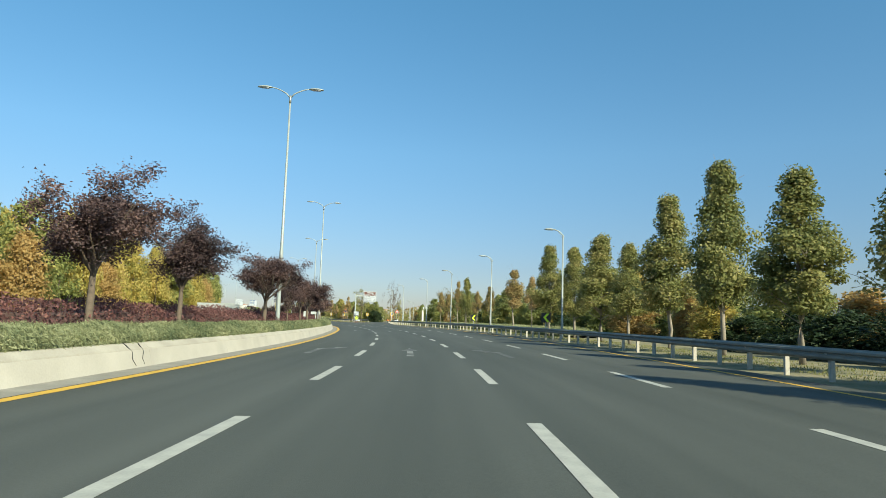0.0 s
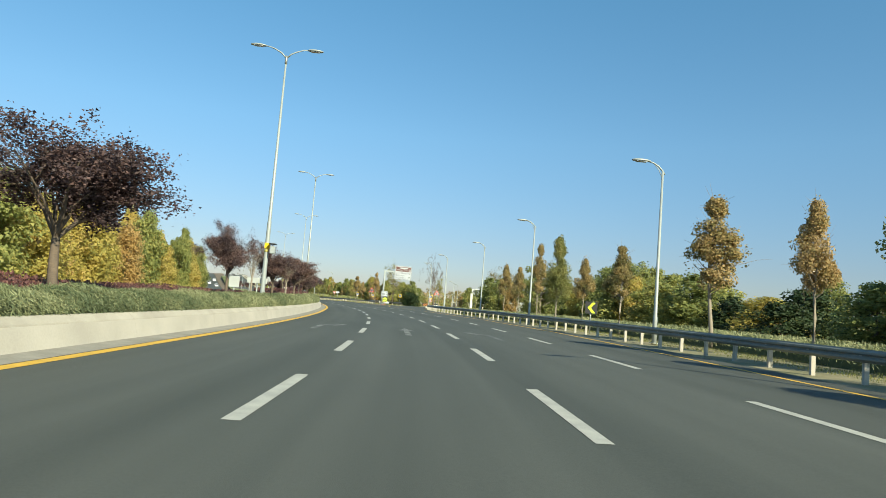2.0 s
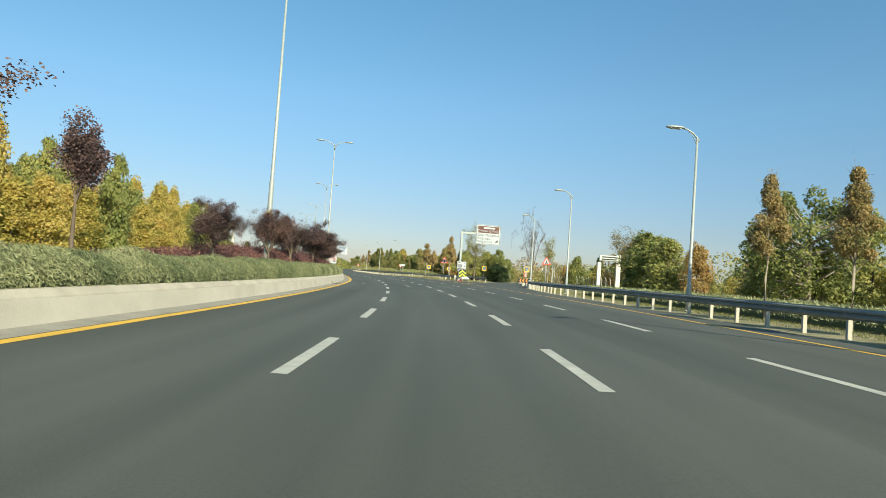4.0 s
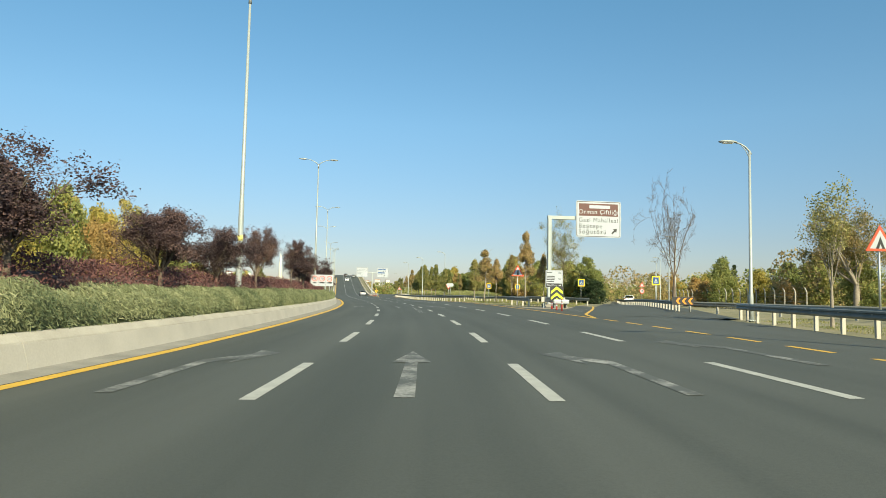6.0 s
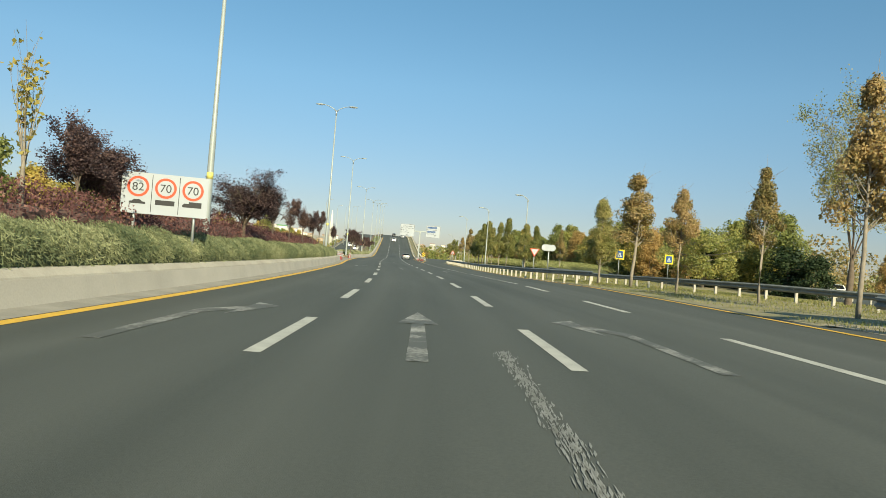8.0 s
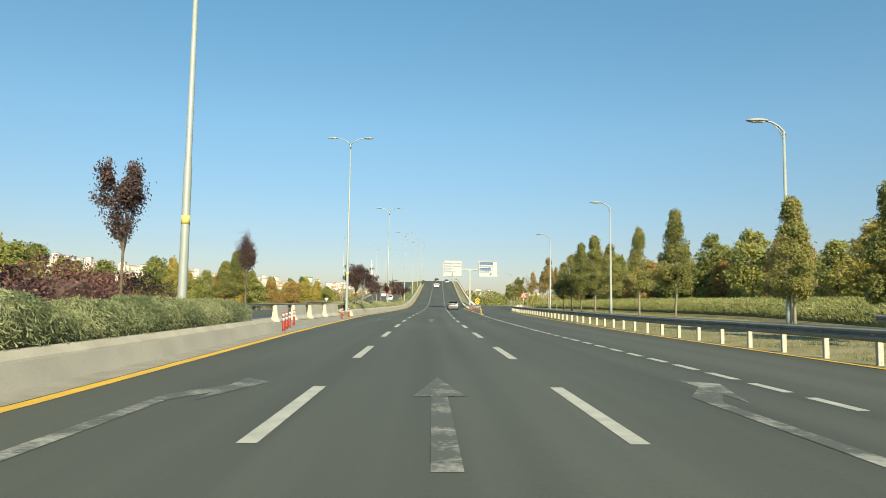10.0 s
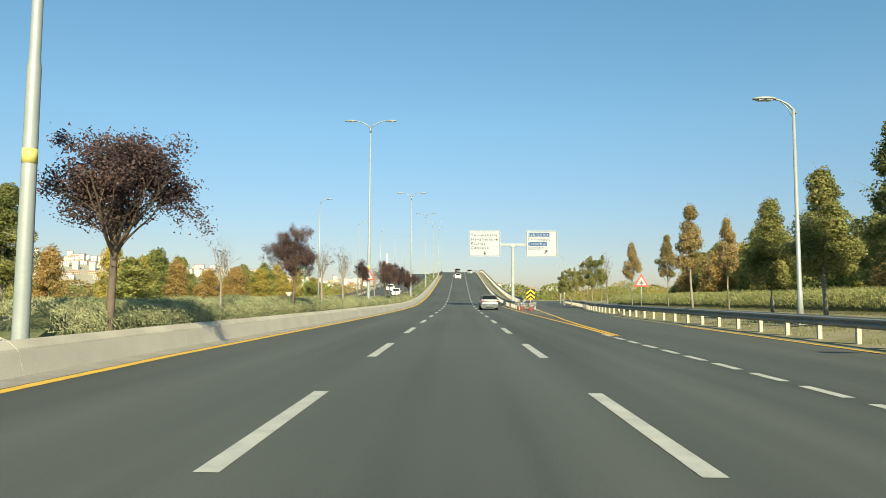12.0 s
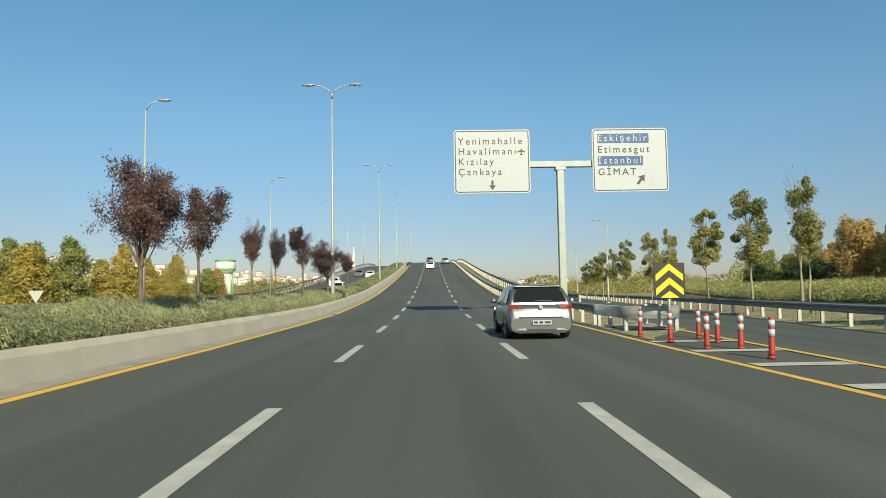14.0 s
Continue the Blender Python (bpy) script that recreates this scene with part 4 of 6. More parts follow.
RUSSET_AT = [(65.6, 6.2, 1.8), (72.7, 7.2, 2.9), (84, 5.9, 2.0), (91, 6.0, 2.0), (102.6, 6.8, 1.3), (109, 6.3, 1.9), (114.2, 6.8, 2.0)]
FAR_COLUMN_AT = [(221.7, 6.1, 2.1), (243.2, 5.5, 1.4), (249, 4.9, 1.6), (262.8, 6.3, 1.8), (271, 6.7, 1.8), (280.5, 6.7, 2.0), (287.4, 6.7, 2.3), (293.8, 6.9, 2.2), (298.8, 6.7, 2.4), (303.6, 6.5, 2.2)]
FAR_RUSSET_AT = [(190.4, 5.5, 1.7), (196.7, 6.9, 1.8), (202.2, 6.2, 1.8), (209.5, 6.0, 2.4), (215.7, 6.4, 2.4), (231.9, 5.0, 1.1), (309, 6.4, 2.2), (315.1, 6.8, 2.1), (320.2, 6.6, 2.1), (330.5, 6.8, 2.3)]
YOUNG_AT = [(343.3, 6.1, 1.4), (348.2, 6.3, 1.8), (353.6, 6.45, 1.8), (359.4, 6.2, 1.6), (363, 6.0, 1.5), (369.3, 6.2, 1.4), (377, 6.0, 1.7), (386, 6.0, 1.9), (396, 6.0, 2.0), (408, 6.0, 2.2)]
far_row = table([190, 232, 262, 290, 370, 410], [13.3, 13.3, 14.6, 15.8, 15.8, 22])
plant_copies(columns, [(s, 13.95, h - 0.2, w * 1.02, k) for k, (s, h, w) in enumerate(COLUMN_AT)] + [(s, far_row(s), h - 0.4, w, k) for k, (s, h, w) in enumerate(FAR_COLUMN_AT)] + [(300.0, -24.3, 5.9, 2.6, 1), (304.6, -24.4, 6.1, 2.8, 2)], ground_z)
plant_copies(russets, [(s, 14.0, h - 0.3, w * 1.1, k) for k, (s, h, w) in enumerate(RUSSET_AT)] + [(s, far_row(s), h - 0.45, w, k) for k, (s, h, w) in enumerate(FAR_RUSSET_AT)], ground_z)

plant_copies(young, [(s, far_row(s), h - 0.45, w * 1.15, k) for k, (s, h, w) in enumerate(YOUNG_AT)], ground_z)


# bushy trees that close the view on both sides
def bush_shape(u):
    return 1.6 * math.sin(math.pi * min(1.0, 0.22 + u * 0.78)) ** 0.7


def cone_shape(u):
    return 1.6 * (0.6 + 0.4 * min(1.0, u * 4)) * max(0.05, 1 - u) ** 0.48


def bush_kind(name, label, mat, seed, h, count=90, leaves_n=7500, leaf=0.062, shape=bush_shape):
    return (make_tree(name, label, "tree", mat, BARK, h, 0.25, shape, seed, count, leaves_n, leaf, 0.42, 0.08, 10, 0.0, simple=True), h, 3.4)


golds = [bush_kind("golden_tree", "bushy tree with golden autumn leaves", GOLD, 80 + k, 5.2, leaves_n=9000, leaf=0.056, shape=cone_shape) for k in range(3)]
oranges = [bush_kind("orange_tree", "bushy tree with orange autumn leaves", ORANGE, 90 + k, 5.2, leaves_n=9000, leaf=0.056, shape=cone_shape) for k in range(2)]
greens = [bush_kind("green_tree", "bushy tree with green leaves", GREEN, 100 + k, 5.2) for k in range(3)]
darks = [bush_kind("dark_hedge_tree", "dense dark evergreen bush in a tall hedge", DARK, 110 + k, 4.0, 90, 6500) for k in range(2)]
rnd = random.Random(11)
gold_at, orange_at, green_at, dark_at = [], [], [], []
s = -10.0
while s < 238:
    d = -25.5 - rnd.uniform(0, 3.5)
    h = rnd.uniform(5.0, 6.8) if s < 130 else rnd.uniform(5.0, 6.8) if s < 226 else rnd.uniform(2.6, 4.0)
    pick = rnd.random()
    (gold_at if pick < (0.34 if s < 70 else 0.55) else orange_at if pick < 0.78 else green_at).append((s, d, h, rnd.uniform(3.0, 4.6), rnd.randrange(9)))
    if rnd.random() < 0.7:
        (green_at if rnd.random() < 0.5 else gold_at).append((s + 2, d - 5, h + rnd.uniform(0.4, 1.8), rnd.uniform(3.0, 4.6), rnd.randrange(9)))
    s += rnd.uniform(2.0, 3.4)
s = 238.0
while s < 262:
    (gold_at if rnd.random() < 0.6 else orange_at).append((s, -24 - rnd.uniform(0, 6), rnd.uniform(1.2, 2.6), rnd.uniform(2.2, 3.4), rnd.randrange(9)))
    s += rnd.uniform(1.8, 3.2)
s = 262.0
while s < 420:
    d = -27 - rnd.uniform(0, 14)
    pick = rnd.random()
    (gold_at if pick < 0.4 else orange_at if pick < 0.7 else green_at).append((s, d, rnd.uniform(3.0, 4.9), rnd.uniform(2.6, 4.0), rnd.randrange(9)))
    s += rnd.uniform(1.3, 2.8)
s = -10.0
while s < 150:
    pick = rnd.random()
    if s < 36:
        dark_at.append((s, 18 + rnd.uniform(-0.8, 1.0), rnd.uniform(2.6, 3.2), rnd.uniform(3.2, 4.0), rnd.randrange(9)))
    (green_at if pick < 0.45 else orange_at if pick < 0.7 else gold_at if pick < 0.85 else dark_at).append((s + 1, 21 + rnd.uniform(0, 5), rnd.uniform(3.0, 5.0), rnd.uniform(3.4, 5.0), rnd.randrange(9)))
    if s > 60:
        (green_at if pick < 0.6 else dark_at).append((s, 28 + rnd.uniform(0, 8), rnd.uniform(4.0, 6.5), rnd.uniform(4, 6), rnd.randrange(9)))
    s += rnd.uniform(2.6, 4.2)
s = 214.0
while s < 420:
    pick = rnd.random()
    d = (30 if s < 300 else 27) + rnd.uniform(0, 8) + max(0, s - 340) * 0.25
    (green_at if pick < 0.5 else orange_at if pick < 0.62 else gold_at if pick < 0.72 else dark_at).append((s, d, rnd.uniform(3.0, 4.6) + (1.8 if 226 < s < 264 else 1.5 if s > 318 else 0.0), rnd.uniform(3.4, 5.4), rnd.randrange(9)))
    (dark_at if pick < 0.22 else green_at if pick < 0.7 else gold_at).append((s + 1.5, d + 6, rnd.uniform(3.8, 5.4), rnd.uniform(4, 6), rnd.randrange(9)))
    s += rnd.uniform(2.6, 4.2)
for kinds, spots in ((golds, gold_at), (oranges, orange_at), (greens, green_at), (darks, dark_at)):
    plant_copies(kinds, spots, lambda s, d: ground_z(s, d) - 0.1)


# hedges
def hedge(name, label, mat, s0, s1, d0, d1, low, high, per_m, leaf, seed, stretch, lie=None, base=None, tallness=((0,), (1.0,)), simple=False):
    """A clipped or loose hedge of many small sprays along the road's line, over a solid core with the inner shade in
    its dark colour.
    """
    rng = np.random.default_rng(seed)
    base = base or (lambda s, d: rise(s))
    n = int((s1 - s0) * per_m)
    ss = rng.uniform(s0, s1, n)
    u = rng.beta(0.85, 1.15, n)
    shell = np.sqrt(np.clip(1 - (2 * u - 1) ** 2, 0, 1)) * 0.5 + 0.5
    wave = np.array([0.5 + 0.5 * noise.noise((q * 0.55, seed, 0)) + 0.35 * noise.noise((q * 1.7, seed, 3)) for q in ss])
    tall = np.interp(ss, *tallness)
    z = low + (high * tall - low) * shell * (0.62 + 0.5 * wave) * np.where(u < 0.25, rng.uniform(0.1, 1.0, n) ** 0.6, rng.uniform(0.35, 1.0, n) ** 0.35)
    grid = np.arange(s0 - 1, s1 + 1.1, 1.0)
    near, far = np.interp(ss, grid, [d0(q) for q in grid]), np.interp(ss, grid, [d1(q) for q in grid])
    px, py = plan_many(ss, near + (far - near) * u)
    pts = np.stack([px, py, np.interp(ss, grid, [base(q, d0(q)) for q in grid]) + z], 1)
    fwd = None
    if lie is not None:
        fwd = np.tile(np.array(lie, float), (n, 1)) * rng.uniform(0.4, 1.2, n)[:, None]
    ob = tagged(hang(name, leaf_mesh(name, pts, leaf, rng, stretch, 0.5, fwd, simple=simple), mat), label, "hedge", kind="stuff")

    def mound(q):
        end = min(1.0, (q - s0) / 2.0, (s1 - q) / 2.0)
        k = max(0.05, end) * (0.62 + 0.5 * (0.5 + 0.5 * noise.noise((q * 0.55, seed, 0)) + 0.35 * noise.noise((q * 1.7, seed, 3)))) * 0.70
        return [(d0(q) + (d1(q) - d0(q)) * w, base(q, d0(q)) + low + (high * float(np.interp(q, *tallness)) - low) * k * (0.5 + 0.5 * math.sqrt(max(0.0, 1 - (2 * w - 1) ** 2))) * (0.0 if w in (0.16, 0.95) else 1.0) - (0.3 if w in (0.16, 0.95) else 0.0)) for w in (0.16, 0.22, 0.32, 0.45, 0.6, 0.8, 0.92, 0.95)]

    hang("core", ribbon("core", s0 + 0.2, s1 - 0.2, 0.5, mound), BERRY_CORE if mat is BARBERRY else HEDGE_CORE, ob, "solid mound with the inner shade in its dark colour")
    return ob


hedge("juniper_hedge", "low grey-green juniper hedge spilling over the kerb wall", JUNIPER, -15, 247, lambda s: left_line(s) - 0.9, lambda s: left_line(s) - 2.4, 0.4, 1.4, 2300, 0.0085, 21, 7.5, (-0.5, -0.25, 0.4), simple=True, tallness=((45, 120), (0.74, 1.0)))
hedge("juniper_hedge", "low grey-green juniper hedge behind the kerb wall", JUNIPER, 282, 372, lambda s: left_line(s) - 0.95, lambda s: left_line(s) - 3.6, 0.35, 1.3, 2600, 0.0088, 22, 7.5, (-0.5, -0.25, 0.4), simple=True)
hedge("barberry_hedge", "purple-red barberry hedge along the median", BARBERRY, -15, 244, lambda s: left_line(s) - 2.3, lambda s: left_line(s) - 4.9, 0.4, 2.2, 850, 0.025, 23, 1.7, simple=True, tallness=((-15, 48, 60, 104, 120, 190, 205, 220), (0.78, 0.76, 0.55, 0.55, 1.0, 1.0, 1.12, 1.0)))
hedge("juniper_hedge", "low green juniper hedge behind the crash barrier", JUNIPER, 56, 140, lambda s: 13.6, lambda s: 17.5, 0.1, 0.95, 420, 0.022, 24, 5.0, (-0.5, -0.25, 0.4), base=lambda s, d: ground_z(s, d))
hedge("juniper_hedge", "broad green juniper bank with sunlight put into its colour", BANK_GREEN, 250, 420, lambda s: 18.0 + max(0, s - 350) * 0.25, lambda s: 25.0 + max(0, s - 350) * 0.25, 0.1, 1.4, 1150, 0.0165, 25, 6.5, (-0.5, -0.25, 0.4), simple=True, base=lambda s, d: ground_z(s, d))

hedge("juniper_hedge", "low juniper hedge on the ramp's median", JUNIPER, 372, 470, lambda s: left_line(s) - 0.95, lambda s: left_line(s) - 3.6, 0.3, 1.05, 300, 0.024, 26, 5.0, (-0.5, -0.25, 0.4))


def grass(label, s0, s1, d0, d1, per_m, height, seed):
    """Blades of grass on the verge."""
    rng = np.random.default_rng(seed)
    n = int((s1 - s0) * per_m)
    ss, u = rng.uniform(s0, s1, n), rng.uniform(0, 1, n)
    thin = np.array([noise.noise((a * 0.35, b * 2.0, seed)) for a, b in zip(ss, u)]) > rng.uniform(-0.7, 0.35, n)
    ss, u = ss[thin], u[thin]
    off_road = np.array([not on_slip(a, d0(a) + (d1(a) - d0(a)) * b) for a, b in zip(ss, u)])
    ss, u = ss[off_road], u[off_road]
    grid = np.arange(s0 - 1, s1 + 1.1, 1.0)
    near, far = np.interp(ss, grid, [d0(q) for q in grid]), np.interp(ss, grid, [d1(q) for q in grid])
    dd = near + (far - near) * u
    px, py = plan_many(ss, dd)
    pts = np.stack([px, py, [ground_z(a, b) + height * 0.35 for a, b in zip(ss, dd)]], 1)
    return tagged(hang("grass", leaf_mesh("grass", pts, height * 0.11, rng, 4.5, 0.5, np.tile(np.array((0.0, 0.0, 1.3)), (len(pts), 1)), simple=True), BLADES), label, "grass", kind="stuff")


grass("short green and yellow grass behind the crash barrier", 184, 345, lambda s: max(rail_line(s), far_edge(s)) + 0.1, lambda s: rail_line(s) + 8, 620, 0.085, 31)
grass("dry grass under the columnar trees", -10, 166, lambda s: rail_line(s) + 0.5, lambda s: rail_line(s) + 4, 330, 0.08, 32)
grass("tall grass on the gore and the slip road's verge", 184, 250, lambda s: rail_line(s) + 8, lambda s: rail_line(s) + 15, 300, 0.15, 33)

# ---------------------------------------------------------------- signs
def panel(parent, w, h, cx, cz, y=0.0, r=0.15, border=0.05, mat=None, edge=None, back=True):
    """A sign board that faces -y: sheet, bare back and a printed border."""
    board = part("board", prism(bmesh.new(), rounded(w, h, r, 5, cx, cz), y, y + 0.03), mat or SIGN_WHITE, parent)
    if back:
        part("back", prism(bmesh.new(), rounded(w - 0.02, h - 0.02, r, 5, cx, cz), y + 0.031, y + 0.05), SIGN_BACK, parent, "bare metal back")
    if edge is not None:
        o, i = rounded(w - 0.10, h - 0.10, r * 0.9, 5, cx, cz), rounded(w - 0.10 - 2 * border, h - 0.10 - 2 * border, max(0.02, r * 0.9 - border), 5, cx, cz)
        part("border", frame_ring(bmesh.new(), o, i, y - 0.004, y - 0.001), edge, parent, "thin printed border")
    return board


def slab(name, parent, w, h, cx, cz, y, mat, r=0.02, label=""):
    return part(name, prism(bmesh.new(), rounded(w, h, r, 3, cx, cz), y - 0.004, y), mat, parent, label)


def arrow_mark(parent, cx, cz, size, turn, y, mat):
    """A printed arrow; turn: degrees to the right from straight up."""
    pts = [(-0.11, -0.5), (0.11, -0.5), (0.11, 0.02), (0.34, 0.02), (0, 0.5), (-0.34, 0.02), (-0.11, 0.02)]
    c, s = math.cos(radians(-turn)), math.sin(radians(-turn))
    pts = [(cx + size * (x * c - z * s), cz + size * (x * s + z * c)) for x, z in pts]
    part("arrow", prism(bmesh.new(), pts, y - 0.004, y), mat, parent)


def post(parent, x, z0, z1, r=0.04, y=0.09, name="post"):
    return part(name, tube(bmesh.new(), [(x, y, z0), (x, y, z1)], [r, r], 8), STEEL, parent)


# cantilever sign before the slip road
gs = thing("cantilever_sign", "white and brown destination sign on a grey cantilever post", "road sign", at(183.9, 0, 0))
gz = ground_z(184, 11.9)
box_part("footing", (0.9, 0.9, 0.35), (11.93, 0.12, gz + 0.12), OLD_CONCRETE, gs, 0.03, "concrete footing")
box_part("post", (0.30, 0.30, 7.5 - gz), (11.93, 0.12, gz + (7.5 - gz) / 2), POLE, gs, 0.03)
box_part("beam", (6.2, 0.26, 0.30), (14.85, 0.14, 7.62), POLE, gs, 0.03)
panel(gs, 3.78, 2.98, 15.95, 7.57, -0.12, 0.16, 0.045, edge=SIGN_BLACK)
slab("brown_field", gs, 3.3, 1.02, 15.95, 8.33, -0.126, SIGN_BROWN)
slab("word_bar", gs, 1.75, 0.26, 16.05, 8.58, -0.132, SIGN_WHITE)
text_mesh("lettering", "Orman Çiftliği", 0.50, SIGN_WHITE, gs, 15.95, 8.00, -0.133, "CENTER", 1.12)
text_mesh("lettering", "Gazi Mahallesi", 0.49, SIGN_BLACK, gs, 14.28, 7.33, -0.127, "LEFT", 1.16)
text_mesh("lettering", "Beştepe", 0.49, SIGN_BLACK, gs, 14.28, 6.84, -0.127, "LEFT", 1.24)
text_mesh("lettering", "Söğütözü", 0.49, SIGN_BLACK, gs, 14.28, 6.36, -0.127, "LEFT", 1.24)
arrow_mark(gs, 17.3, 6.62, 0.62, 45, -0.125, SIGN_BLACK)

# twin cantilever over the foot of the ramp
tw = thing("cantilever_sign", "two white destination boards on a grey T-shaped post", "road sign", at(347.5, 0, 0))
box_part("post", (0.34, 0.34, 7.4), (6.33, 0.14, 3.6), POLE, tw, 0.03)
box_part("beam", (4.4, 0.26, 0.30), (6.3, 0.14, 7.45), POLE, tw, 0.03)
box_part("bracket", (0.5, 0.4, 0.16), (6.33, 0.14, 7.22), STEEL, tw, 0.02)
panel(tw, 3.68, 3.1, 3.0, 7.58, -0.12, 0.16, 0.045, edge=SIGN_BLACK)
for k, word in enumerate(("Yenimahalle", "Havalimanı", "Kızılay", "Çankaya")):
    text_mesh("lettering", word, 0.47, SIGN_BLACK, tw, 1.36, 8.42 - 0.50 * k, -0.127, "LEFT", 1.36)
arrow_mark(tw, 3.0, 6.42, 0.46, 180, -0.125, SIGN_BLACK)
plane = [(0, 0.22), (0.04, 0.08), (0.24, -0.02), (0.24, -0.07), (0.04, -0.03), (0.03, -0.14), (0.09, -0.19), (0.09, -0.22), (-0.09, -0.22), (-0.09, -0.19), (-0.03, -0.14), (-0.04, -0.03), (-0.24, -0.07), (-0.24, -0.02), (-0.04, 0.08)]
part("plane_symbol", prism(bmesh.new(), [(4.42 + x * 0.8, 8.06 + z * 0.8) for x, z in plane], -0.128, -0.124), SIGN_BLACK, tw)
panel(tw, 3.68, 3.1, 9.7, 7.58, -0.12, 0.16, 0.045, edge=SIGN_BLACK)
for k, (word, blue) in enumerate((("Eskişehir", 1), ("Etimesgut", 0), ("İstanbul", 1), ("GİMAT", 0))):
    z = 8.50 - 0.55 * k
    if blue:
        slab("blue_field", tw, 2.5 if k == 0 else 2.2, 0.46, 9.38 if k == 0 else 9.22, z + 0.14, -0.126, SIGN_BLUE)
    text_mesh("lettering", word, 0.47, SIGN_WHITE if blue else SIGN_BLACK, tw, 8.12, z, -0.133, "LEFT", 1.36)
arrow_mark(tw, 10.2, 6.62, 0.56, 38, -0.125, SIGN_BLACK)


def speed_disc(parent, cx, cz, number, kind):
    part("ring", prism(bmesh.new(), disc(0.27, 32, cx, cz), -0.005, 0), SIGN_RED, parent, "red ring")
    part("disc", prism(bmesh.new(), disc(0.205, 32, cx, cz), -0.009, -0.005), SIGN_WHITE, parent)
    text_mesh("number", number, 0.30, SIGN_BLACK, parent, cx, cz - 0.105, -0.011, "CENTER", 1.0)
    shape = {"car": [(-0.2, 0), (0.2, 0), (0.2, 0.05), (0.12, 0.06), (0.06, 0.11), (-0.08, 0.11), (-0.14, 0.06), (-0.2, 0.05)], "bus": [(-0.24, 0), (0.24, 0), (0.24, 0.13), (-0.24, 0.13)], "lorry": [(-0.24, 0), (0.24, 0), (0.24, 0.15), (-0.08, 0.15), (-0.08, 0.1), (-0.2, 0.1), (-0.24, 0.05)]}[kind]
    part(kind + "_symbol", prism(bmesh.new(), [(cx + x, cz - 0.45 + z) for x, z in shape], -0.006, -0.002), SIGN_BLACK, parent)


sp = thing("speed_limit_sign", "white board with three red-ringed speed limits on two posts", "road sign", at(196.6, 0, 0, 10))
panel(sp, 2.15, 1.08, -6.95, 2.25, 0, 0.06, 0.02)
for k, (num, kind) in enumerate((("82", "car"), ("70", "bus"), ("70", "lorry"))):
    speed_disc(sp, -7.62 + 0.68 * k, 2.42, num, kind)
    if k:
        slab("divider", sp, 0.015, 0.98, -7.96 + 0.68 * k, 2.25, -0.001, SIGN_BLACK, 0.005)
for x in (-7.7, -6.2):
    post(sp, x, 0.2, 2.7)


def chevron_board(s, d, zc, w, h, left=True, fill=SIGN_LIME, label="black board with a lime chevron beside the bend"):
    """A single chevron that points across the bend."""
    top = thing("chevron_sign", label, "road sign", at(s, d, 0, -6), "chevron signs")
    panel(top, w, h, 0, zc, 0, 0.03, mat=SIGN_BLACK)
    k = -1 if left else 1
    pts = [(k * 0.30 * w, 0), (-k * 0.08 * w, 0.44 * h), (-k * 0.36 * w, 0.44 * h), (k * 0.02 * w, 0), (-k * 0.36 * w, -0.44 * h), (-k * 0.08 * w, -0.44 * h)]
    part("chevron", prism(bmesh.new(), [(x, zc + z) for x, z in pts], -0.005, -0.001), fill, top, "lime arrow head")
    post(top, 0, ground_z(s, d) - 0.1, zc + h / 2)
    return top


chevron_board(50.3, 11.1, 1.78, 0.72, 0.72)
chevron_board(81.8, 11.35, 1.80, 0.72, 0.72)


def up_chevrons(s, d, zc, w, h, mat, n=2, label="", z0=0.0):
    """Stacked chevrons that point up, at a gore nose."""
    top = thing("gore_marker", label, "road sign", at(s, d, 0))
    panel(top, w, h, 0, zc, 0, 0.03, mat=SIGN_BLACK)
    for k in range(n):
        z = zc - h * 0.36 + k * h * 0.40
        pts = [(-0.44 * w, z - 0.06 * h), (0, z + 0.26 * h), (0.44 * w, z - 0.06 * h), (0.44 * w, z + 0.12 * h), (0, z + 0.44 * h), (-0.44 * w, z + 0.12 * h)]
        pts = [(x, min(max(q, zc - h * 0.48), zc + h * 0.48)) for x, q in pts]
        part("chevron", prism(bmesh.new(), pts, -0.005, -0.001), mat, top)
    tri = [(-0.3 * w, zc - 0.49 * h), (0.3 * w, zc - 0.49 * h), (0, zc - 0.30 * h)]
    part("chevron", prism(bmesh.new(), tri, -0.005, -0.001), mat, top)
    post(top, 0, z0, zc, 0.05)
    return top


up_chevrons(335.6, 7.1, 1.56, 0.93, 1.05, SIGN_YELLOW, 2, "yellow and black chevron board on the ramp's crash cushion")
up_chevrons(181.2, 11.75, 1.42, 1.05, 1.15, SIGN_LIME, 2, "lime and black chevron board at the gore nose", 0.25)

dest = thing("direction_sign", "small white direction board with three rows over a gore", "road sign", at(181.6, 11.65, 0))
panel(dest, 1.35, 1.35, 0, 2.55, 0, 0.03, 0.015, edge=SIGN_BLACK)
slab("black_row", dest, 1.22, 0.3, 0, 2.06, -0.002, SIGN_BLACK)
text_mesh("lettering", "Gazi Park", 0.2, SIGN_WHITE, dest, -0.56, 2.0, -0.008)
for k, (w, z) in enumerate(((0.4, 3.05), (0.62, 2.75), (0.66, 2.62), (0.62, 2.49), (0.55, 2.36))):
    slab("text_bar", dest, w, 0.06, -0.58 + w / 2, z, -0.002, SIGN_BLACK)
for z in (3.02, 2.56):
    arrow_mark(dest, 0.42, z, 0.24, 90, -0.002, SIGN_BLACK)
arrow_mark(dest, 0.45, 2.06, 0.2, 90, -0.006, SIGN_WHITE)
post(dest, 0, 0.25, 3.1)


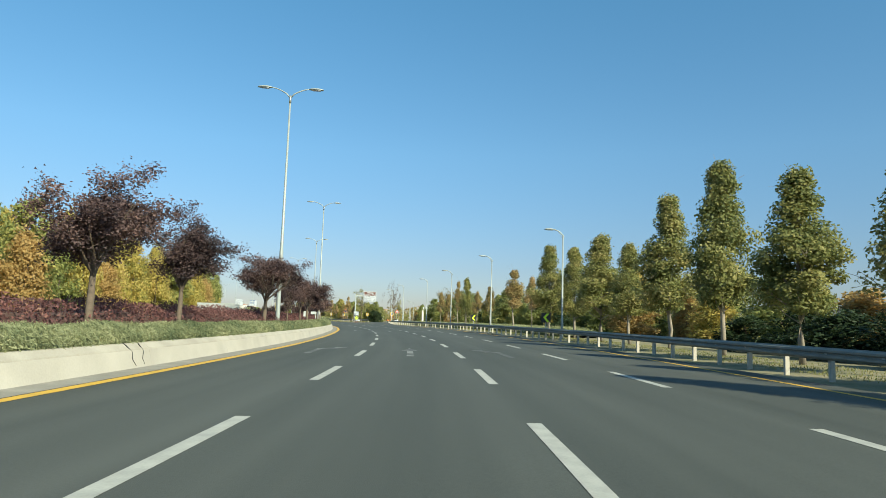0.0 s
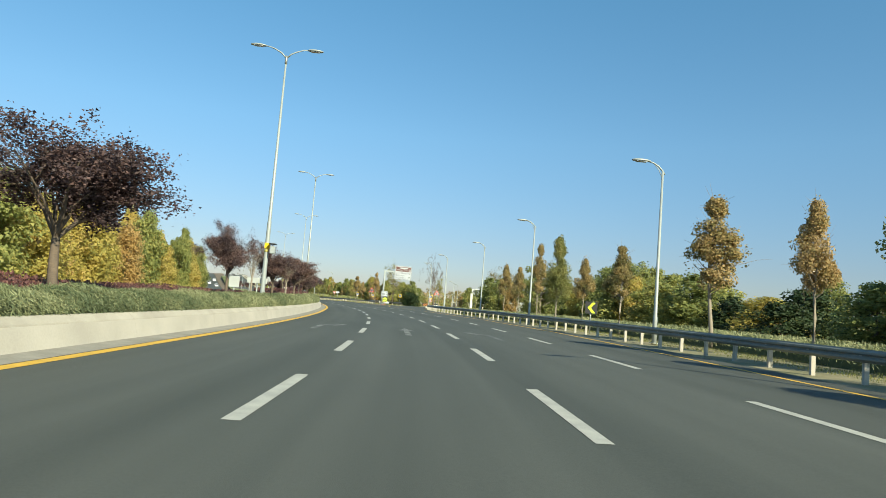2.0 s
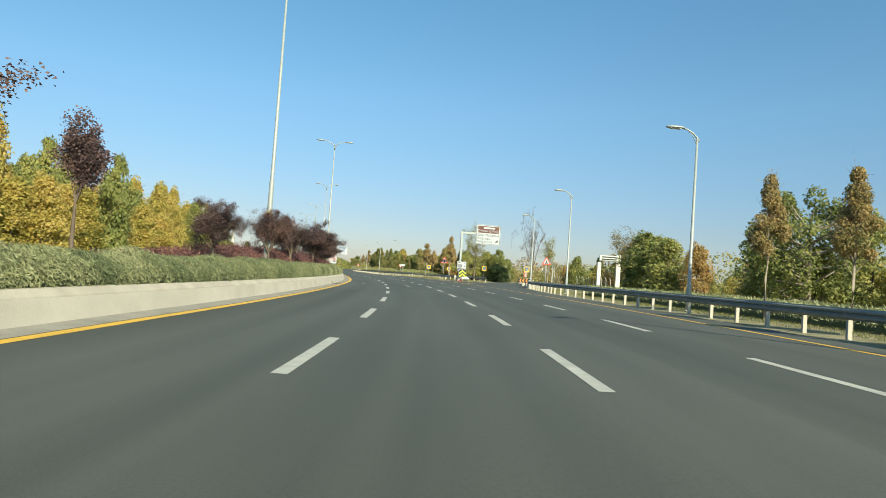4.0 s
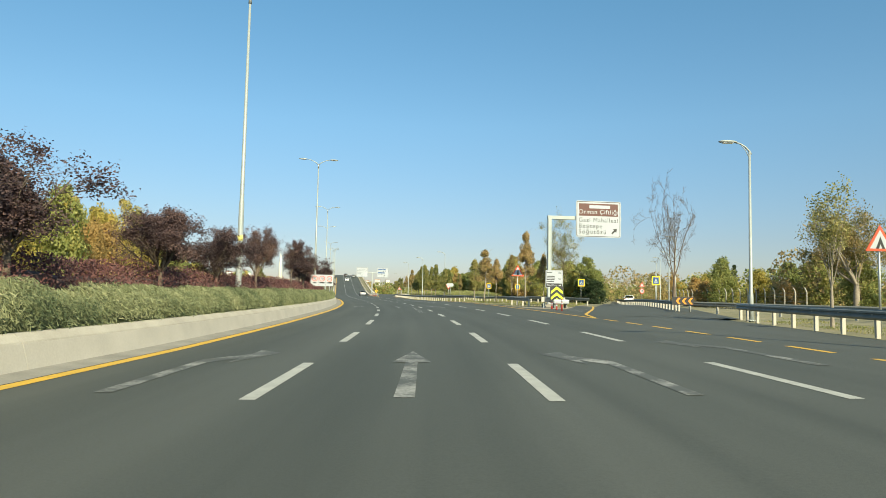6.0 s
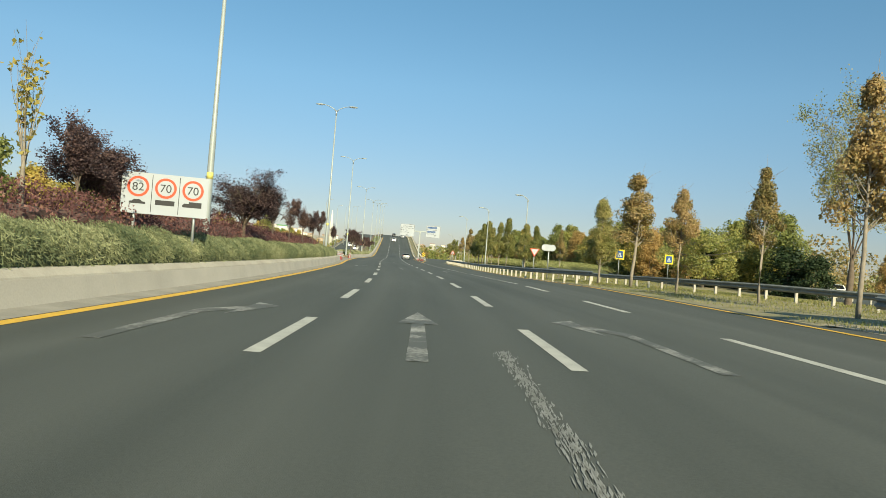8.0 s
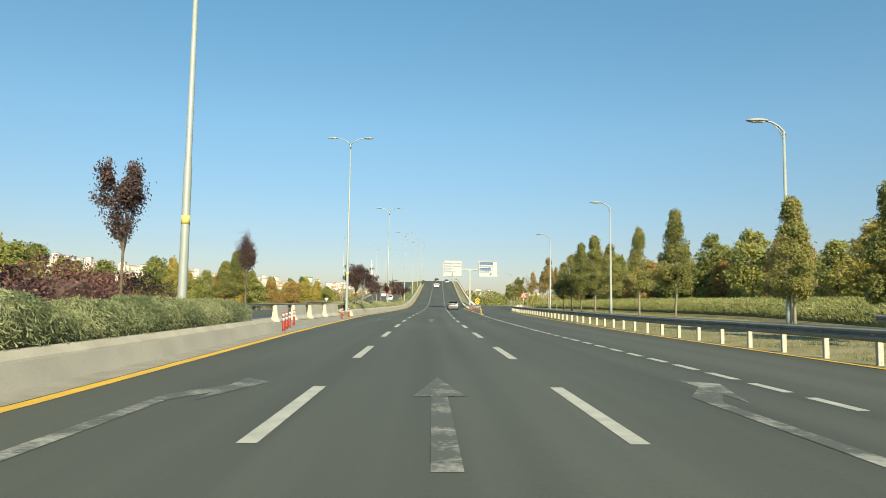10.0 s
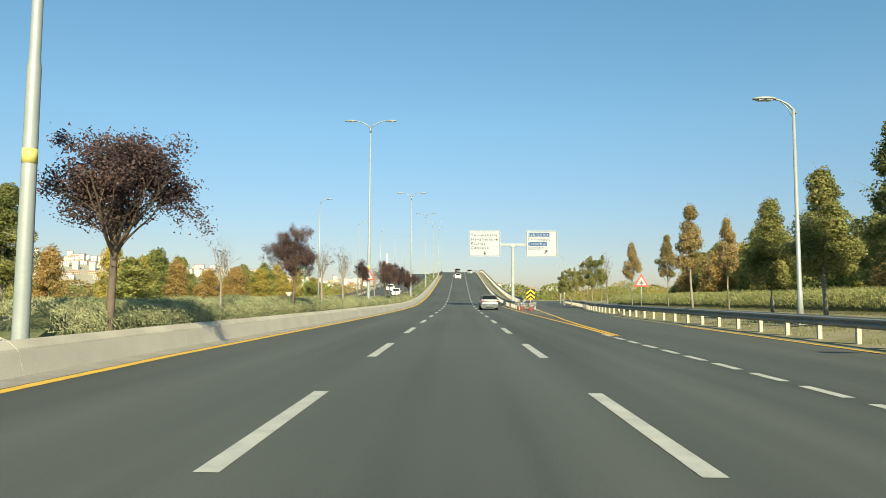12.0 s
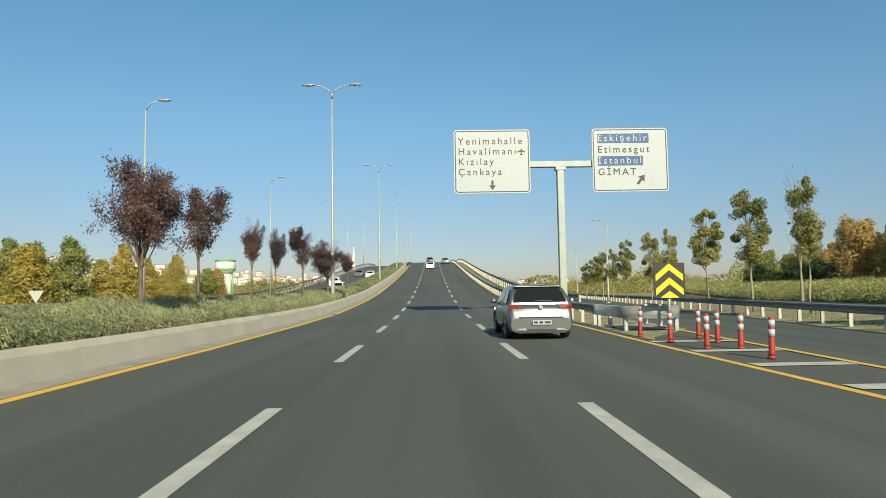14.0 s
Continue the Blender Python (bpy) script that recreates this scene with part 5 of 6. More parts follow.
def triangle_sign(s, d, zc, size, symbol, base, label, pole=True, turn=0):
    top = thing("warning_sign", label, "road sign", at(s, d, 0, turn), "warning signs")
    def tri(r):
        return [(-r * 0.95, zc - r * 0.55), (r * 0.95, zc - r * 0.55), (0, zc + r * 1.1)]
    part("red_edge", prism(bmesh.new(), tri(size), -0.01, 0.012), SIGN_RED, top, "red edge")
    part("face", prism(bmesh.new(), tri(size * 0.72), -0.014, -0.010), SIGN_WHITE, top)
    bm = bmesh.new()
    if symbol == "snow":
        for k in range(3):
            box(bm, (size * 0.07, 0.004, size * 0.62), (0, 0, 0), m=Matrix.Translation((0, -0.016, zc - size * 0.06)) @ Matrix.Rotation(radians(60 * k), 4, "Y"))
    elif symbol == "lane":
        prism(bm, [(-size * 0.16, zc - size * 0.4), (size * 0.16, zc - size * 0.4), (size * 0.12, zc + size * 0.4), (-size * 0.02, zc + size * 0.4)], -0.018, -0.014)
    else:
        prism(bm, [(-size * 0.3, zc - size * 0.4), (-size * 0.1, zc - size * 0.4), (0, zc - size * 0.1), (size * 0.12, zc - size * 0.4), (size * 0.3, zc - size * 0.4), (size * 0.08, zc + size * 0.15), (0, zc + size * 0.4), (-size * 0.1, zc + size * 0.1)], -0.018, -0.014)
    part("symbol", bm, SIGN_BLACK, top)
    part("back", prism(bmesh.new(), tri(size * 0.98), 0.013, 0.02), SIGN_BACK, top)
    if pole:
        post(top, 0, base, zc + size * 0.5, 0.035, 0.06)
    return top


triangle_sign(320.75, -7.05, 2.82, 0.56, "snow", 0, "red-edged snowflake warning sign on a lamp post", False)
triangle_sign(314.5, 12.24, 2.30, 0.52, "snow", 0.2, "red-edged snowflake warning sign on a thin post")
triangle_sign(190.5, 10.9, 3.3, 0.62, "lane", 0.25, "red-edged lane warning sign on a thin post")
triangle_sign(152.1, 14.55, 3.15, 0.5, "walker", 0.2, "red-edged crossing warning sign on a thin post")


def crossing_sign(s, d, zc, size, base):
    top = thing("crossing_sign", "blue crossing sign on a yellow backing board", "road sign", at(s, d, 0), "crossing signs")
    panel(top, size, size * 1.05, 0, zc, 0, 0.03, mat=SIGN_YELLOW)
    slab("blue_field", top, size * 0.76, size * 0.8, 0, zc, -0.001, SIGN_BLUE)
    part("triangle", prism(bmesh.new(), [(-size * 0.24, zc - size * 0.24), (size * 0.24, zc - size * 0.24), (0, zc + size * 0.26)], -0.010, -0.006), SIGN_WHITE, top)
    part("symbol", prism(bmesh.new(), [(-size * 0.08, zc - size * 0.2), (size * 0.08, zc - size * 0.2), (0, zc + size * 0.1)], -0.013, -0.010), SIGN_BLACK, top)
    post(top, 0, base, zc + size * 0.4, 0.03)


# lamps, a speed limit and a mesh fence along the slip road
for s, d in ((206.5, 34.8), (228.3, 46.2), (245.1, 53.9), (263.3, 62.7)):
    copy_thing(short, at(s, d, ground_z(s, d)))
fifty = thing("speed_limit_sign", "round red-edged limit under a warning triangle on a post", "road sign", at(208.7, 31.6, ground_z(208.7, 31.6)))
part("ring", prism(bmesh.new(), disc(0.32, 28, 0, 1.75), -0.005, 0.01), SIGN_RED, fifty, "red ring")
part("disc", prism(bmesh.new(), disc(0.235, 28, 0, 1.75), -0.010, -0.006), SIGN_WHITE, fifty)
text_mesh("number", "50", 0.32, SIGN_BLACK, fifty, 0, 1.64, -0.012, "CENTER", 1.0)
part("red_edge", prism(bmesh.new(), [(-0.36, 2.25), (0.36, 2.25), (0, 2.88)], -0.005, 0.01), SIGN_RED, fifty)
part("face", prism(bmesh.new(), [(-0.24, 2.32), (0.24, 2.32), (0, 2.74)], -0.010, -0.006), SIGN_WHITE, fifty)
post(fifty, 0, -0.1, 2.8, 0.035, 0.05)
fence = thing("mesh_fence", "pale concrete fence posts with bent tops and wire", "fence")
fence_posts = []
for k in range(22):
    f = k / 21
    s, d = 226.0 - 34.0 * f, 45.0 - 8.5 * f + 4.0 * f * f
    fence_posts.append((s, d))
    ob = part("post", tube(bmesh.new(), [(0, 0, -0.2), (0, 0, 1.9), (-0.06, 0, 2.15), (-0.22, 0, 2.4)], [0.07, 0.065, 0.06, 0.05], 6), CONCRETE, fence)
    ob.matrix_basis = at(s, d, ground_z(s, d))
for z in (0.5, 1.0, 1.5, 1.85):
    part("wire", tube(bmesh.new(), [(*plan(s, d), ground_z(s, d) + z) for s, d in fence_posts], [0.008] * 22, 4), STEEL, fence)
back_sign = thing("yield_sign", "bare grey back of a yield triangle beyond the far lanes", "road sign", at(352, -21.4, 0))
part("board", prism(bmesh.new(), [(-0.42, 1.75), (0.42, 1.75), (0, 1.05)], -0.01, 0.012), SIGN_BACK, back_sign)
post(back_sign, 0, -0.3, 1.7, 0.035, 0.05)

crossing_sign(227.3, 16.75, 2.49, 0.72, 0.2)
crossing_sign(230.1, 22.0, 2.48, 0.72, 0.2)
crossing_sign(200.8, 20.7, 2.73, 0.75, 0.2)
crossing_sign(196.1, 26.9, 3.03, 0.85, 0.2)

oval = thing("name_board", "white rounded name board on a thin post", "road sign", at(224.2, 10.3, 0))
panel(oval, 1.02, 0.46, 0, 2.48, 0, 0.2)
slab("text_bar", oval, 0.22, 0.22, -0.38, 2.48, -0.001, SIGN_BACK, 0.1)
post(oval, 0.05, 0.1, 2.6)
give = thing("yield_sign", "white yield triangle with a red edge on a post", "road sign", at(240.5, 13.1, 0))
part("red_edge", prism(bmesh.new(), [(-0.48, 2.75), (0.48, 2.75), (0, 1.95)], -0.01, 0.012), SIGN_RED, give)
part("face", prism(bmesh.new(), [(-0.37, 2.69), (0.37, 2.69), (0, 2.08)], -0.014, -0.010), SIGN_WHITE, give)
post(give, 0, 0.0, 2.7)
curve_board = thing("curve_arrow_board", "black board with orange chevrons at the slip road's rail", "road sign", at(176.2, 19.3, 0, -8))
panel(curve_board, 1.5, 0.55, 0, 1.08, 0, 0.04, mat=SIGN_BLACK)
for k in range(3):
    x = -0.5 + 0.42 * k
    part("chevron", prism(bmesh.new(), [(x + 0.18, 0.86), (x + 0.34, 0.86), (x + 0.16, 1.08), (x + 0.34, 1.30), (x + 0.18, 1.30), (x, 1.08)], -0.005, -0.001), SIGN_ORANGE, curve_board)
for x in (-0.5, 0.5):
    post(curve_board, x, 0.1, 1.2)

# backs of the signs for the oncoming lanes, and the camera box on its lamp post
for s, d, w, h, z in ((80.2, -9.25, 0.55, 0.6, 1.62), (80.9, -8.15, 1.1, 0.3, 1.78), (40.1, -11.1, 2.4, 0.6, 1.6)):
    ob = thing("sign_back", "pale bare back of a road sign on a post", "road sign", at(s, d, 0))
    panel(ob, w, h, 0, z, 0, 0.03, mat=SIGN_BACK, back=False)
    post(ob, 0, 0.2, z, 0.04)
cambox = thing("traffic_camera", "pale grey camera housing strapped to a lamp post", "camera", at(80.45, -7.55, 0))
box_part("housing", (0.26, 0.42, 0.40), (0.12, 0.12, 3.52), POLE, cambox, 0.03)
box_part("hood", (0.38, 0.55, 0.05), (0.10, 0.10, 3.86), SIGN_BLACK, cambox, 0.01, "dark sun hood")
box_part("strap", (0.3, 0.1, 0.3), (-0.2, 0.2, 3.75), SIGN_YELLOW, cambox, 0.01, "yellow strap")


# ---------------------------------------------------------------- posts, blocks and rubble
def bollard(s, d, z, lean=0.0):
    top = thing("flexible_bollard", "red plastic lane bollard with white bands", "bollard", at(s, d, z) @ Matrix.Rotation(radians(lean), 4, "Y"), "lane bollards")
    part("base", tube(bmesh.new(), [(0, 0, 0.0), (0, 0, 0.05)], [0.085, 0.065], 16), BOLLARD, top)
    part("tube", tube(bmesh.new(), [(0, 0, 0.05), (0, 0, 0.1), (0, 0, 0.72), (0, 0, 0.75)], [0.06, 0.056, 0.054, 0.045], 14), BOLLARD, top)
    for z0 in (0.40, 0.575):
        part("band", tube(bmesh.new(), [(0, 0, z0), (0, 0, z0 + 0.125)], [0.0585, 0.0585], 14), SIGN_WHITE, top, "white reflective band")
    return top


for s, d in ((328.1, 6.2), (330.1, 6.58), (330.2, 5.9), (331.8, 6.83), (333.3, 6.98), (332.2, 5.84), (334.1, 5.7)):
    bollard(s, d, 0.015, random.uniform(-2, 2))
for s, d, lean in ((270.4, -6.35, 4), (274.8, -6.4, -3), (272.3, -8.1, 1), (252.5, -6.3, 0), (254.5, -6.6, 2), (250.6, -6.0, -2), (257, -6.9, 0)):
    bollard(s, d, 0.03, lean)
for s, d, tall_by in ((174.5, 10.2, 1.0), (175.8, 10.2, 0.62), (178.1, 10.5, 0.6)):
    stub = bollard(s, d, road_z(s, d) + 0.02, random.uniform(-3, 3))
    stub.matrix_basis = stub.matrix_basis @ Matrix.Diagonal((1, 1, tall_by, 1))


def block(s, d, length, turn=0.0, h=0.95, label="loose pale concrete barrier block in the median opening"):
    top = tagged(new("barrier_block"), label, "barrier")
    bm = bmesh.new()
    out = [(-0.3, 0), (-0.3, 0.08), (-0.17, 0.3), (-0.1, h), (0.1, h), (0.17, 0.3), (0.3, 0.08), (0.3, 0)]
    prism(bm, out, -length / 2, length / 2)
    bmesh.ops.bevel(bm, geom=list(bm.edges), offset=0.02, segments=2, affect="EDGES")
    me = bm_mesh(bm)
    me.materials.append(CONCRETE)
    bpy.data.objects.remove(top)
    top = tagged(new("barrier_block", me), label, "barrier")
    top.matrix_basis = at(s, d, 0.02, turn)
    return top


block(276.2, -8.05, 3.6, -6)
block(270.2, -8.2, 2.8, -5)
block(266.6, -8.6, 2.8, -3)
block(262.8, -8.9, 2.8, 0)
paving = hang("opening_paving", ribbon("opening_paving", 246, 282, 2.0, lambda s: [(-11.4, rise(s) + 0.03), (left_line(s) - 0.3, rise(s) + 0.008)]), OLD_CONCRETE)
tagged(paving, "dusty broken concrete across the median opening", "paving", kind="structure")
nose = thing("crash_cushion", "white plastic crash cushion under the gore's chevron board", "crash cushion", at(181.6, 12.1, ground_z(181.6, 12.1)))
box_part("shell", (1.25, 1.0, 0.34), (0, 0, 0.50), SIGN_WHITE, nose, 0.10, "white plastic shell")
for x in (-0.45, 0.45):
    box_part("leg", (0.10, 0.6, 0.36), (x, 0, 0.17), DULL_STEEL, nose, 0.01)
cushion = thing("crash_cushion", "low concrete and steel crash cushion at the ramp's nose", "crash cushion", at(338.0, 6.9, 0))
bend = [(0.93 * math.cos(a * math.pi / 12), -1.0 - 0.75 * math.sin(a * math.pi / 12)) for a in range(13)]
bend = [(0.95, 2.4)] + bend + [(-0.95, 2.4)]
sheet = bmesh.new()
loft_rows = [[sheet.verts.new((x * k, y * k if y < 0 else y, z)) for x, y in bend] for z, k in ((0.42, 1.0), (0.44, 1.02), (0.60, 1.02), (0.76, 1.02), (0.80, 1.0))]
for a, b in zip(loft_rows, loft_rows[1:]):
    for k in range(len(bend) - 1):
        f = sheet.faces.new((a[k], a[k + 1], b[k + 1], b[k]))
        f.smooth = True
bmesh.ops.solidify(sheet, geom=list(sheet.faces), thickness=0.02)
part("bent_sheet", sheet, SIGN_BACK, cushion, "pale steel sheet bent round the nose")
for x, y in ((-0.8, -1.2), (0.8, -1.2), (-0.85, 0.4), (0.85, 0.4), (-0.85, 1.9), (0.85, 1.9)):
    box_part("leg", (0.12, 0.14, 0.8), (x, y, 0.38), STEEL, cushion, 0.01)
box_part("skid", (1.5, 2.6, 0.05), (0, 0.4, 0.05), OLD_CONCRETE, cushion, 0.01, "dusty concrete pad")
nose = thing("crash_cushion", "pale steel and concrete guard before the sign post", "crash cushion", at(182.4, 11.7, road_z(182, 11)))
box_part("panel", (1.9, 0.12, 0.4), (0, -0.4, 0.62), CONCRETE, nose, 0.03)
for x in (-0.7, 0.7):
    box_part("leg", (0.14, 0.14, 0.5), (x, -0.3, 0.22), STEEL, nose, 0.01)
rock_rnd = random.Random(3)


def rubble(s, d, size):
    bm = bmesh.new()
    bmesh.ops.create_icosphere(bm, subdivisions=1, radius=size)
    for v in bm.verts:
        v.co = v.co * rock_rnd.uniform(0.65, 1.2)
        v.co.z *= 0.6
    me = bm_mesh(bm)
    me.materials.append(CONCRETE if rock_rnd.random() < 0.6 else VERGE)
    ob = tagged(new("rubble_stone", me), "broken pale stone in a rubble heap", "stone", "rubble heap")
    ob.matrix_basis = at(s, d, max(0.0, 0.42 - 0.16 * math.hypot(s - 281.0, (d + 8.0) * 1.3)) + size * 0.3, rock_rnd.uniform(0, 360))


for _ in range(90):
    rubble(rock_rnd.gauss(280.9, 0.9), min(-7.25, rock_rnd.gauss(-8.1, 0.55)), rock_rnd.uniform(0.05, 0.2))

# ---------------------------------------------------------------- cars
def loft(bm, rings, caps=True):
    """Skins a row of equal rings of points."""
    vs = [[bm.verts.new(p) for p in ring] for ring in rings]
    n = len(vs[0])
    for a, b in zip(vs, vs[1:]):
        for k in range(n):
            f = bm.faces.new((a[k], a[(k + 1) % n], b[(k + 1) % n], b[k]))
            f.smooth = True
    if caps:
        bm.faces.new(list(reversed(vs[0])))
        bm.faces.new(vs[-1])
    bmesh.ops.recalc_face_normals(bm, faces=bm.faces)
    return bm


def wheel(parent, x, y, r):
    tyre = part("wheel", loft(bmesh.new(), [[(x + dx, y + rr * math.cos(a * math.tau / 24), r + rr * math.sin(a * math.tau / 24)) for a in range(24)] for dx, rr in ((-0.1, r * 0.8), (-0.1, r * 0.94), (-0.07, r), (0.07, r), (0.1, r * 0.94), (0.1, r * 0.8))]), TYRE, parent)
    side = 1 if x > 0 else -1
    bm = bmesh.new()
    loft(bm, [[(x + side * dx, y + rr * math.cos(a * math.tau / 20), r + rr * math.sin(a * math.tau / 20)) for a in range(20)] for dx, rr in ((0.085, r * 0.66), (0.102, r * 0.64), (0.104, r * 0.55), (0.09, r * 0.5))])
    part("rim", bm, RIM, tyre)
    return tyre


def quad_panel(name, pts, mat, parent, push, label="", thick=0.008):
    """A thin panel through the given corners, set proud by the vector push."""
    bm = bmesh.new()
    a = [bm.verts.new(Vector(p) + Vector(push)) for p in pts]
    bm.faces.new(a)
    bmesh.ops.recalc_face_normals(bm, faces=bm.faces)
    geo = bmesh.ops.extrude_face_region(bm, geom=list(bm.faces))
    bmesh.ops.translate(bm, vec=-Vector(push).normalized() * thick, verts=[v for v in geo["geom"] if isinstance(v, bmesh.types.BMVert)])
    bmesh.ops.recalc_face_normals(bm, faces=bm.faces)
    return part(name, bm, mat, parent, label)


def car(label, paint, m, length=4.25, width=1.79, height=1.46, boot=0.0, group="cars on the road"):
    """A passenger car that faces +y, its rear at y = 0. boot: length of a saloon's boot, 0 for a hatchback."""
    top = thing("car", label, "car", m, group)
    L, W, H = length, width / 2, height
    belt, sill = H * 0.635, 0.20

    def ring(y, w, zb, zt, tuck=0.93, mid=0.55):
        zm = zb + (zt - zb) * mid
        half = [(w * 0.80, zb), (w * tuck, zb + 0.04), (w * 0.985, zb + (zm - zb) * 0.5), (w, zm), (w * 0.985, zm + (zt - zm) * 0.5), (w * 0.94, zt - 0.05), (w * 0.86, zt)]
        return [(x, y, z) for x, z in half] + [(-x, y, z) for x, z in reversed(half)]

    rows = [(0.0, 0.90, 0.20, 0.56), (0.05, 0.95, 0.18, 0.80), (0.14, 0.97, 0.17, belt - 0.01), (0.45, 0.995, 0.21, belt + 0.01), (1.2, 1.0, 0.20, belt + 0.01), (2.2, 1.0, 0.20, belt - 0.01), (3.0, 0.995, 0.20, belt - 0.04), (3.3, 0.99, 0.20, belt - 0.06), (L - 0.45, 0.97, 0.21, belt - 0.15), (L - 0.15, 0.92, 0.24, belt - 0.26), (L - 0.02, 0.82, 0.30, 0.58)]
    body = part("body", loft(bmesh.new(), [ring(y, W * k, zb, zt) for y, k, zb, zt in rows]), paint, top)
    # cabin
    r0 = 0.16 + boot
    cab = [(r0, 0.86, belt - 0.03, belt), (r0 + 0.10, 0.83, belt - 0.03, belt + 0.18), (r0 + 0.36, 0.76, belt - 0.03, H - 0.07), (r0 + 0.55, 0.745, belt - 0.03, H - 0.02), (1.5 + boot * 0.5, 0.755, belt - 0.03, H), (2.15, 0.75, belt - 0.03, H - 0.02), (2.45, 0.75, belt - 0.03, H - 0.09), (3.05, 0.80, belt - 0.05, belt + 0.10), (3.22, 0.82, belt - 0.06, belt - 0.01)]
    rings = []
    for y, k, zb, zt in cab:
        wt, wb = W * k, W * 0.93
        u = max(0.0, min(1.0, (zt - belt) / (H - belt)))
        wr = wb + (wt - wb) * u
        half = [(wb, zb), (wb, belt), (wb + (wr - wb) * 0.5, belt + (zt - belt) * 0.5), (wr + 0.005, zt - 0.05 * u), (wr * 0.9, zt - 0.012 * u), (wr * 0.5, zt + 0.012 * u)]
        rings.append([(x, y, z) for x, z in half] + [(-x, y, z) for x, z in reversed(half)])
    part("cabin", loft(bmesh.new(), rings), paint, top)
    # rear screen, side windows, windscreen
    zs0, zs1 = belt + 0.06, H - 0.095
    quad_panel("rear_window", [(-W * 0.80, r0 + 0.04, zs0), (W * 0.80, r0 + 0.04, zs0), (W * 0.73, r0 + 0.20, zs0 + 0.22), (W * 0.62, r0 + 0.315, zs1), (-W * 0.62, r0 + 0.315, zs1), (-W * 0.73, r0 + 0.20, zs0 + 0.22)], TINT, top, (0, -0.035, 0.012), "dark tinted rear window")
    quad_panel("windscreen", [(W * 0.78, 3.12, belt + 0.05), (-W * 0.78, 3.12, belt + 0.05), (-W * 0.69, 2.47, H - 0.13), (W * 0.69, 2.47, H - 0.13)], TINT, top, (0, 0.03, 0.03))
    for side in (-1, 1):
        for y0, y1, y2, y3 in ((r0 + 0.42, 1.36, 1.36, r0 + 0.62), (1.46, 2.86, 2.33, 1.46)):
            lo, hi = belt + 0.03, H - 0.13
            wl, wh = W * 0.935, W * 0.79
            quad_panel("side_window", [(side * wl, y0, lo), (side * wl, y1, lo), (side * wh, y2, hi), (side * wh, y3, hi)], TINT, top, (side * 0.025, 0, 0.006))
        # tail lamp: a block round the corner
        pts = [(side * W * 0.52, 0.058, 0.865), (side * W * 0.66, 0.063, 0.815), (side * W * 0.95, 0.115, 0.80), (side * W * 0.945, 0.115, 0.925), (side * W * 0.60, 0.075, 0.905)]
        quad_panel("tail_lamp", pts, LAMP_RED, top, (side * 0.004, -0.028, 0.0), "red tail lamp", 0.05)
        quad_panel("reflector", [(side * W * 0.64, 0.02, 0.315), (side * W * 0.90, 0.05, 0.32), (side * W * 0.90, 0.05, 0.365), (side * W * 0.64, 0.02, 0.36)], LAMP_RED, top, (0, -0.02, 0), "red reflector", 0.02)
        quad_panel("exhaust_trim", [(side * W * 0.44, 0.0, 0.245), (side * W * 0.76, 0.0, 0.255), (side * W * 0.72, 0.0, 0.275), (side * W * 0.48, 0.0, 0.305)], RIM, top, (0, -0.035, 0), "chrome exhaust trim", 0.03)
        quad_panel("headlamp", [(side * W * 0.55, L - 0.06, 0.62), (side * W * 0.93, L - 0.22, 0.64), (side * W * 0.93, L - 0.22, 0.74), (side * W * 0.58, L - 0.10, 0.72)], LAMP_CLEAR, top, (side * 0.01, 0.05, 0.03), "", 0.06)
        mirror = bmesh.new()
        bmesh.ops.create_icosphere(mirror, subdivisions=2, radius=1.0)
        bmesh.ops.scale(mirror, vec=(0.11, 0.07, 0.075), verts=mirror.verts)
        bmesh.ops.translate(mirror, vec=(side * (W + 0.10), 2.62, belt + 0.07), verts=mirror.verts)
        for f in mirror.faces:
            f.smooth = True
        part("wing_mirror", mirror, paint, top)
        for y in (0.78, L - 0.82):
            wheel(top, side * (W - 0.115), y, 0.315)
            arch = bmesh.new()
            loft(arch, [[(side * (W * k + dx), y + 0.36 * math.cos(a * math.pi / 14), 0.31 + 0.37 * math.sin(a * math.pi / 14)) for a in range(15)] for dx, k in ((0.004, 0.9), (0.004, 1.0))], caps=False)
            part("wheel_arch", arch, TRIM, top)
    # bumper, plate, badge, wiper, spoiler, rails
    quad_panel("diffuser", [(-W * 0.72, 0.0, 0.17), (W * 0.72, 0.0, 0.17), (W * 0.66, 0.0, 0.275), (-W * 0.66, 0.0, 0.275)], TRIM, top, (0, -0.03, 0), "black lower bumper", 0.05)
    # Dark strip that draws the shade line of the bumper's crease.
    quad_panel("bumper_crease", [(-W * 0.66, 0.0, 0.585), (W * 0.66, 0.0, 0.585), (W * 0.66, 0.0, 0.60), (-W * 0.66, 0.0, 0.60)], TRIM, top, (0, -0.035, 0), "", 0.02)
    plate = quad_panel("plate", [(-0.27, 0.0, 0.395), (0.27, 0.0, 0.395), (0.27, 0.0, 0.51), (-0.27, 0.0, 0.51)], SIGN_WHITE, top, (0, -0.045, 0), "white number plate", 0.02)
    quad_panel("plate_band", [(-0.265, 0.0, 0.398), (-0.225, 0.0, 0.398), (-0.225, 0.0, 0.507), (-0.265, 0.0, 0.507)], SIGN_BLUE, plate, (0, -0.049, 0), "", 0.003)
    for x0, x1 in ((-0.2, -0.10), (-0.06, 0.04), (0.08, 0.24)):
        quad_panel("plate_bar", [(x0, 0.0, 0.425), (x1, 0.0, 0.425), (x1, 0.0, 0.482), (x0, 0.0, 0.482)], SIGN_BLACK, plate, (0, -0.049, 0), "", 0.003)
    badge = bmesh.new()
    prism(badge, disc(0.055, 20, 0, 0.86), -0.005, 0.09)
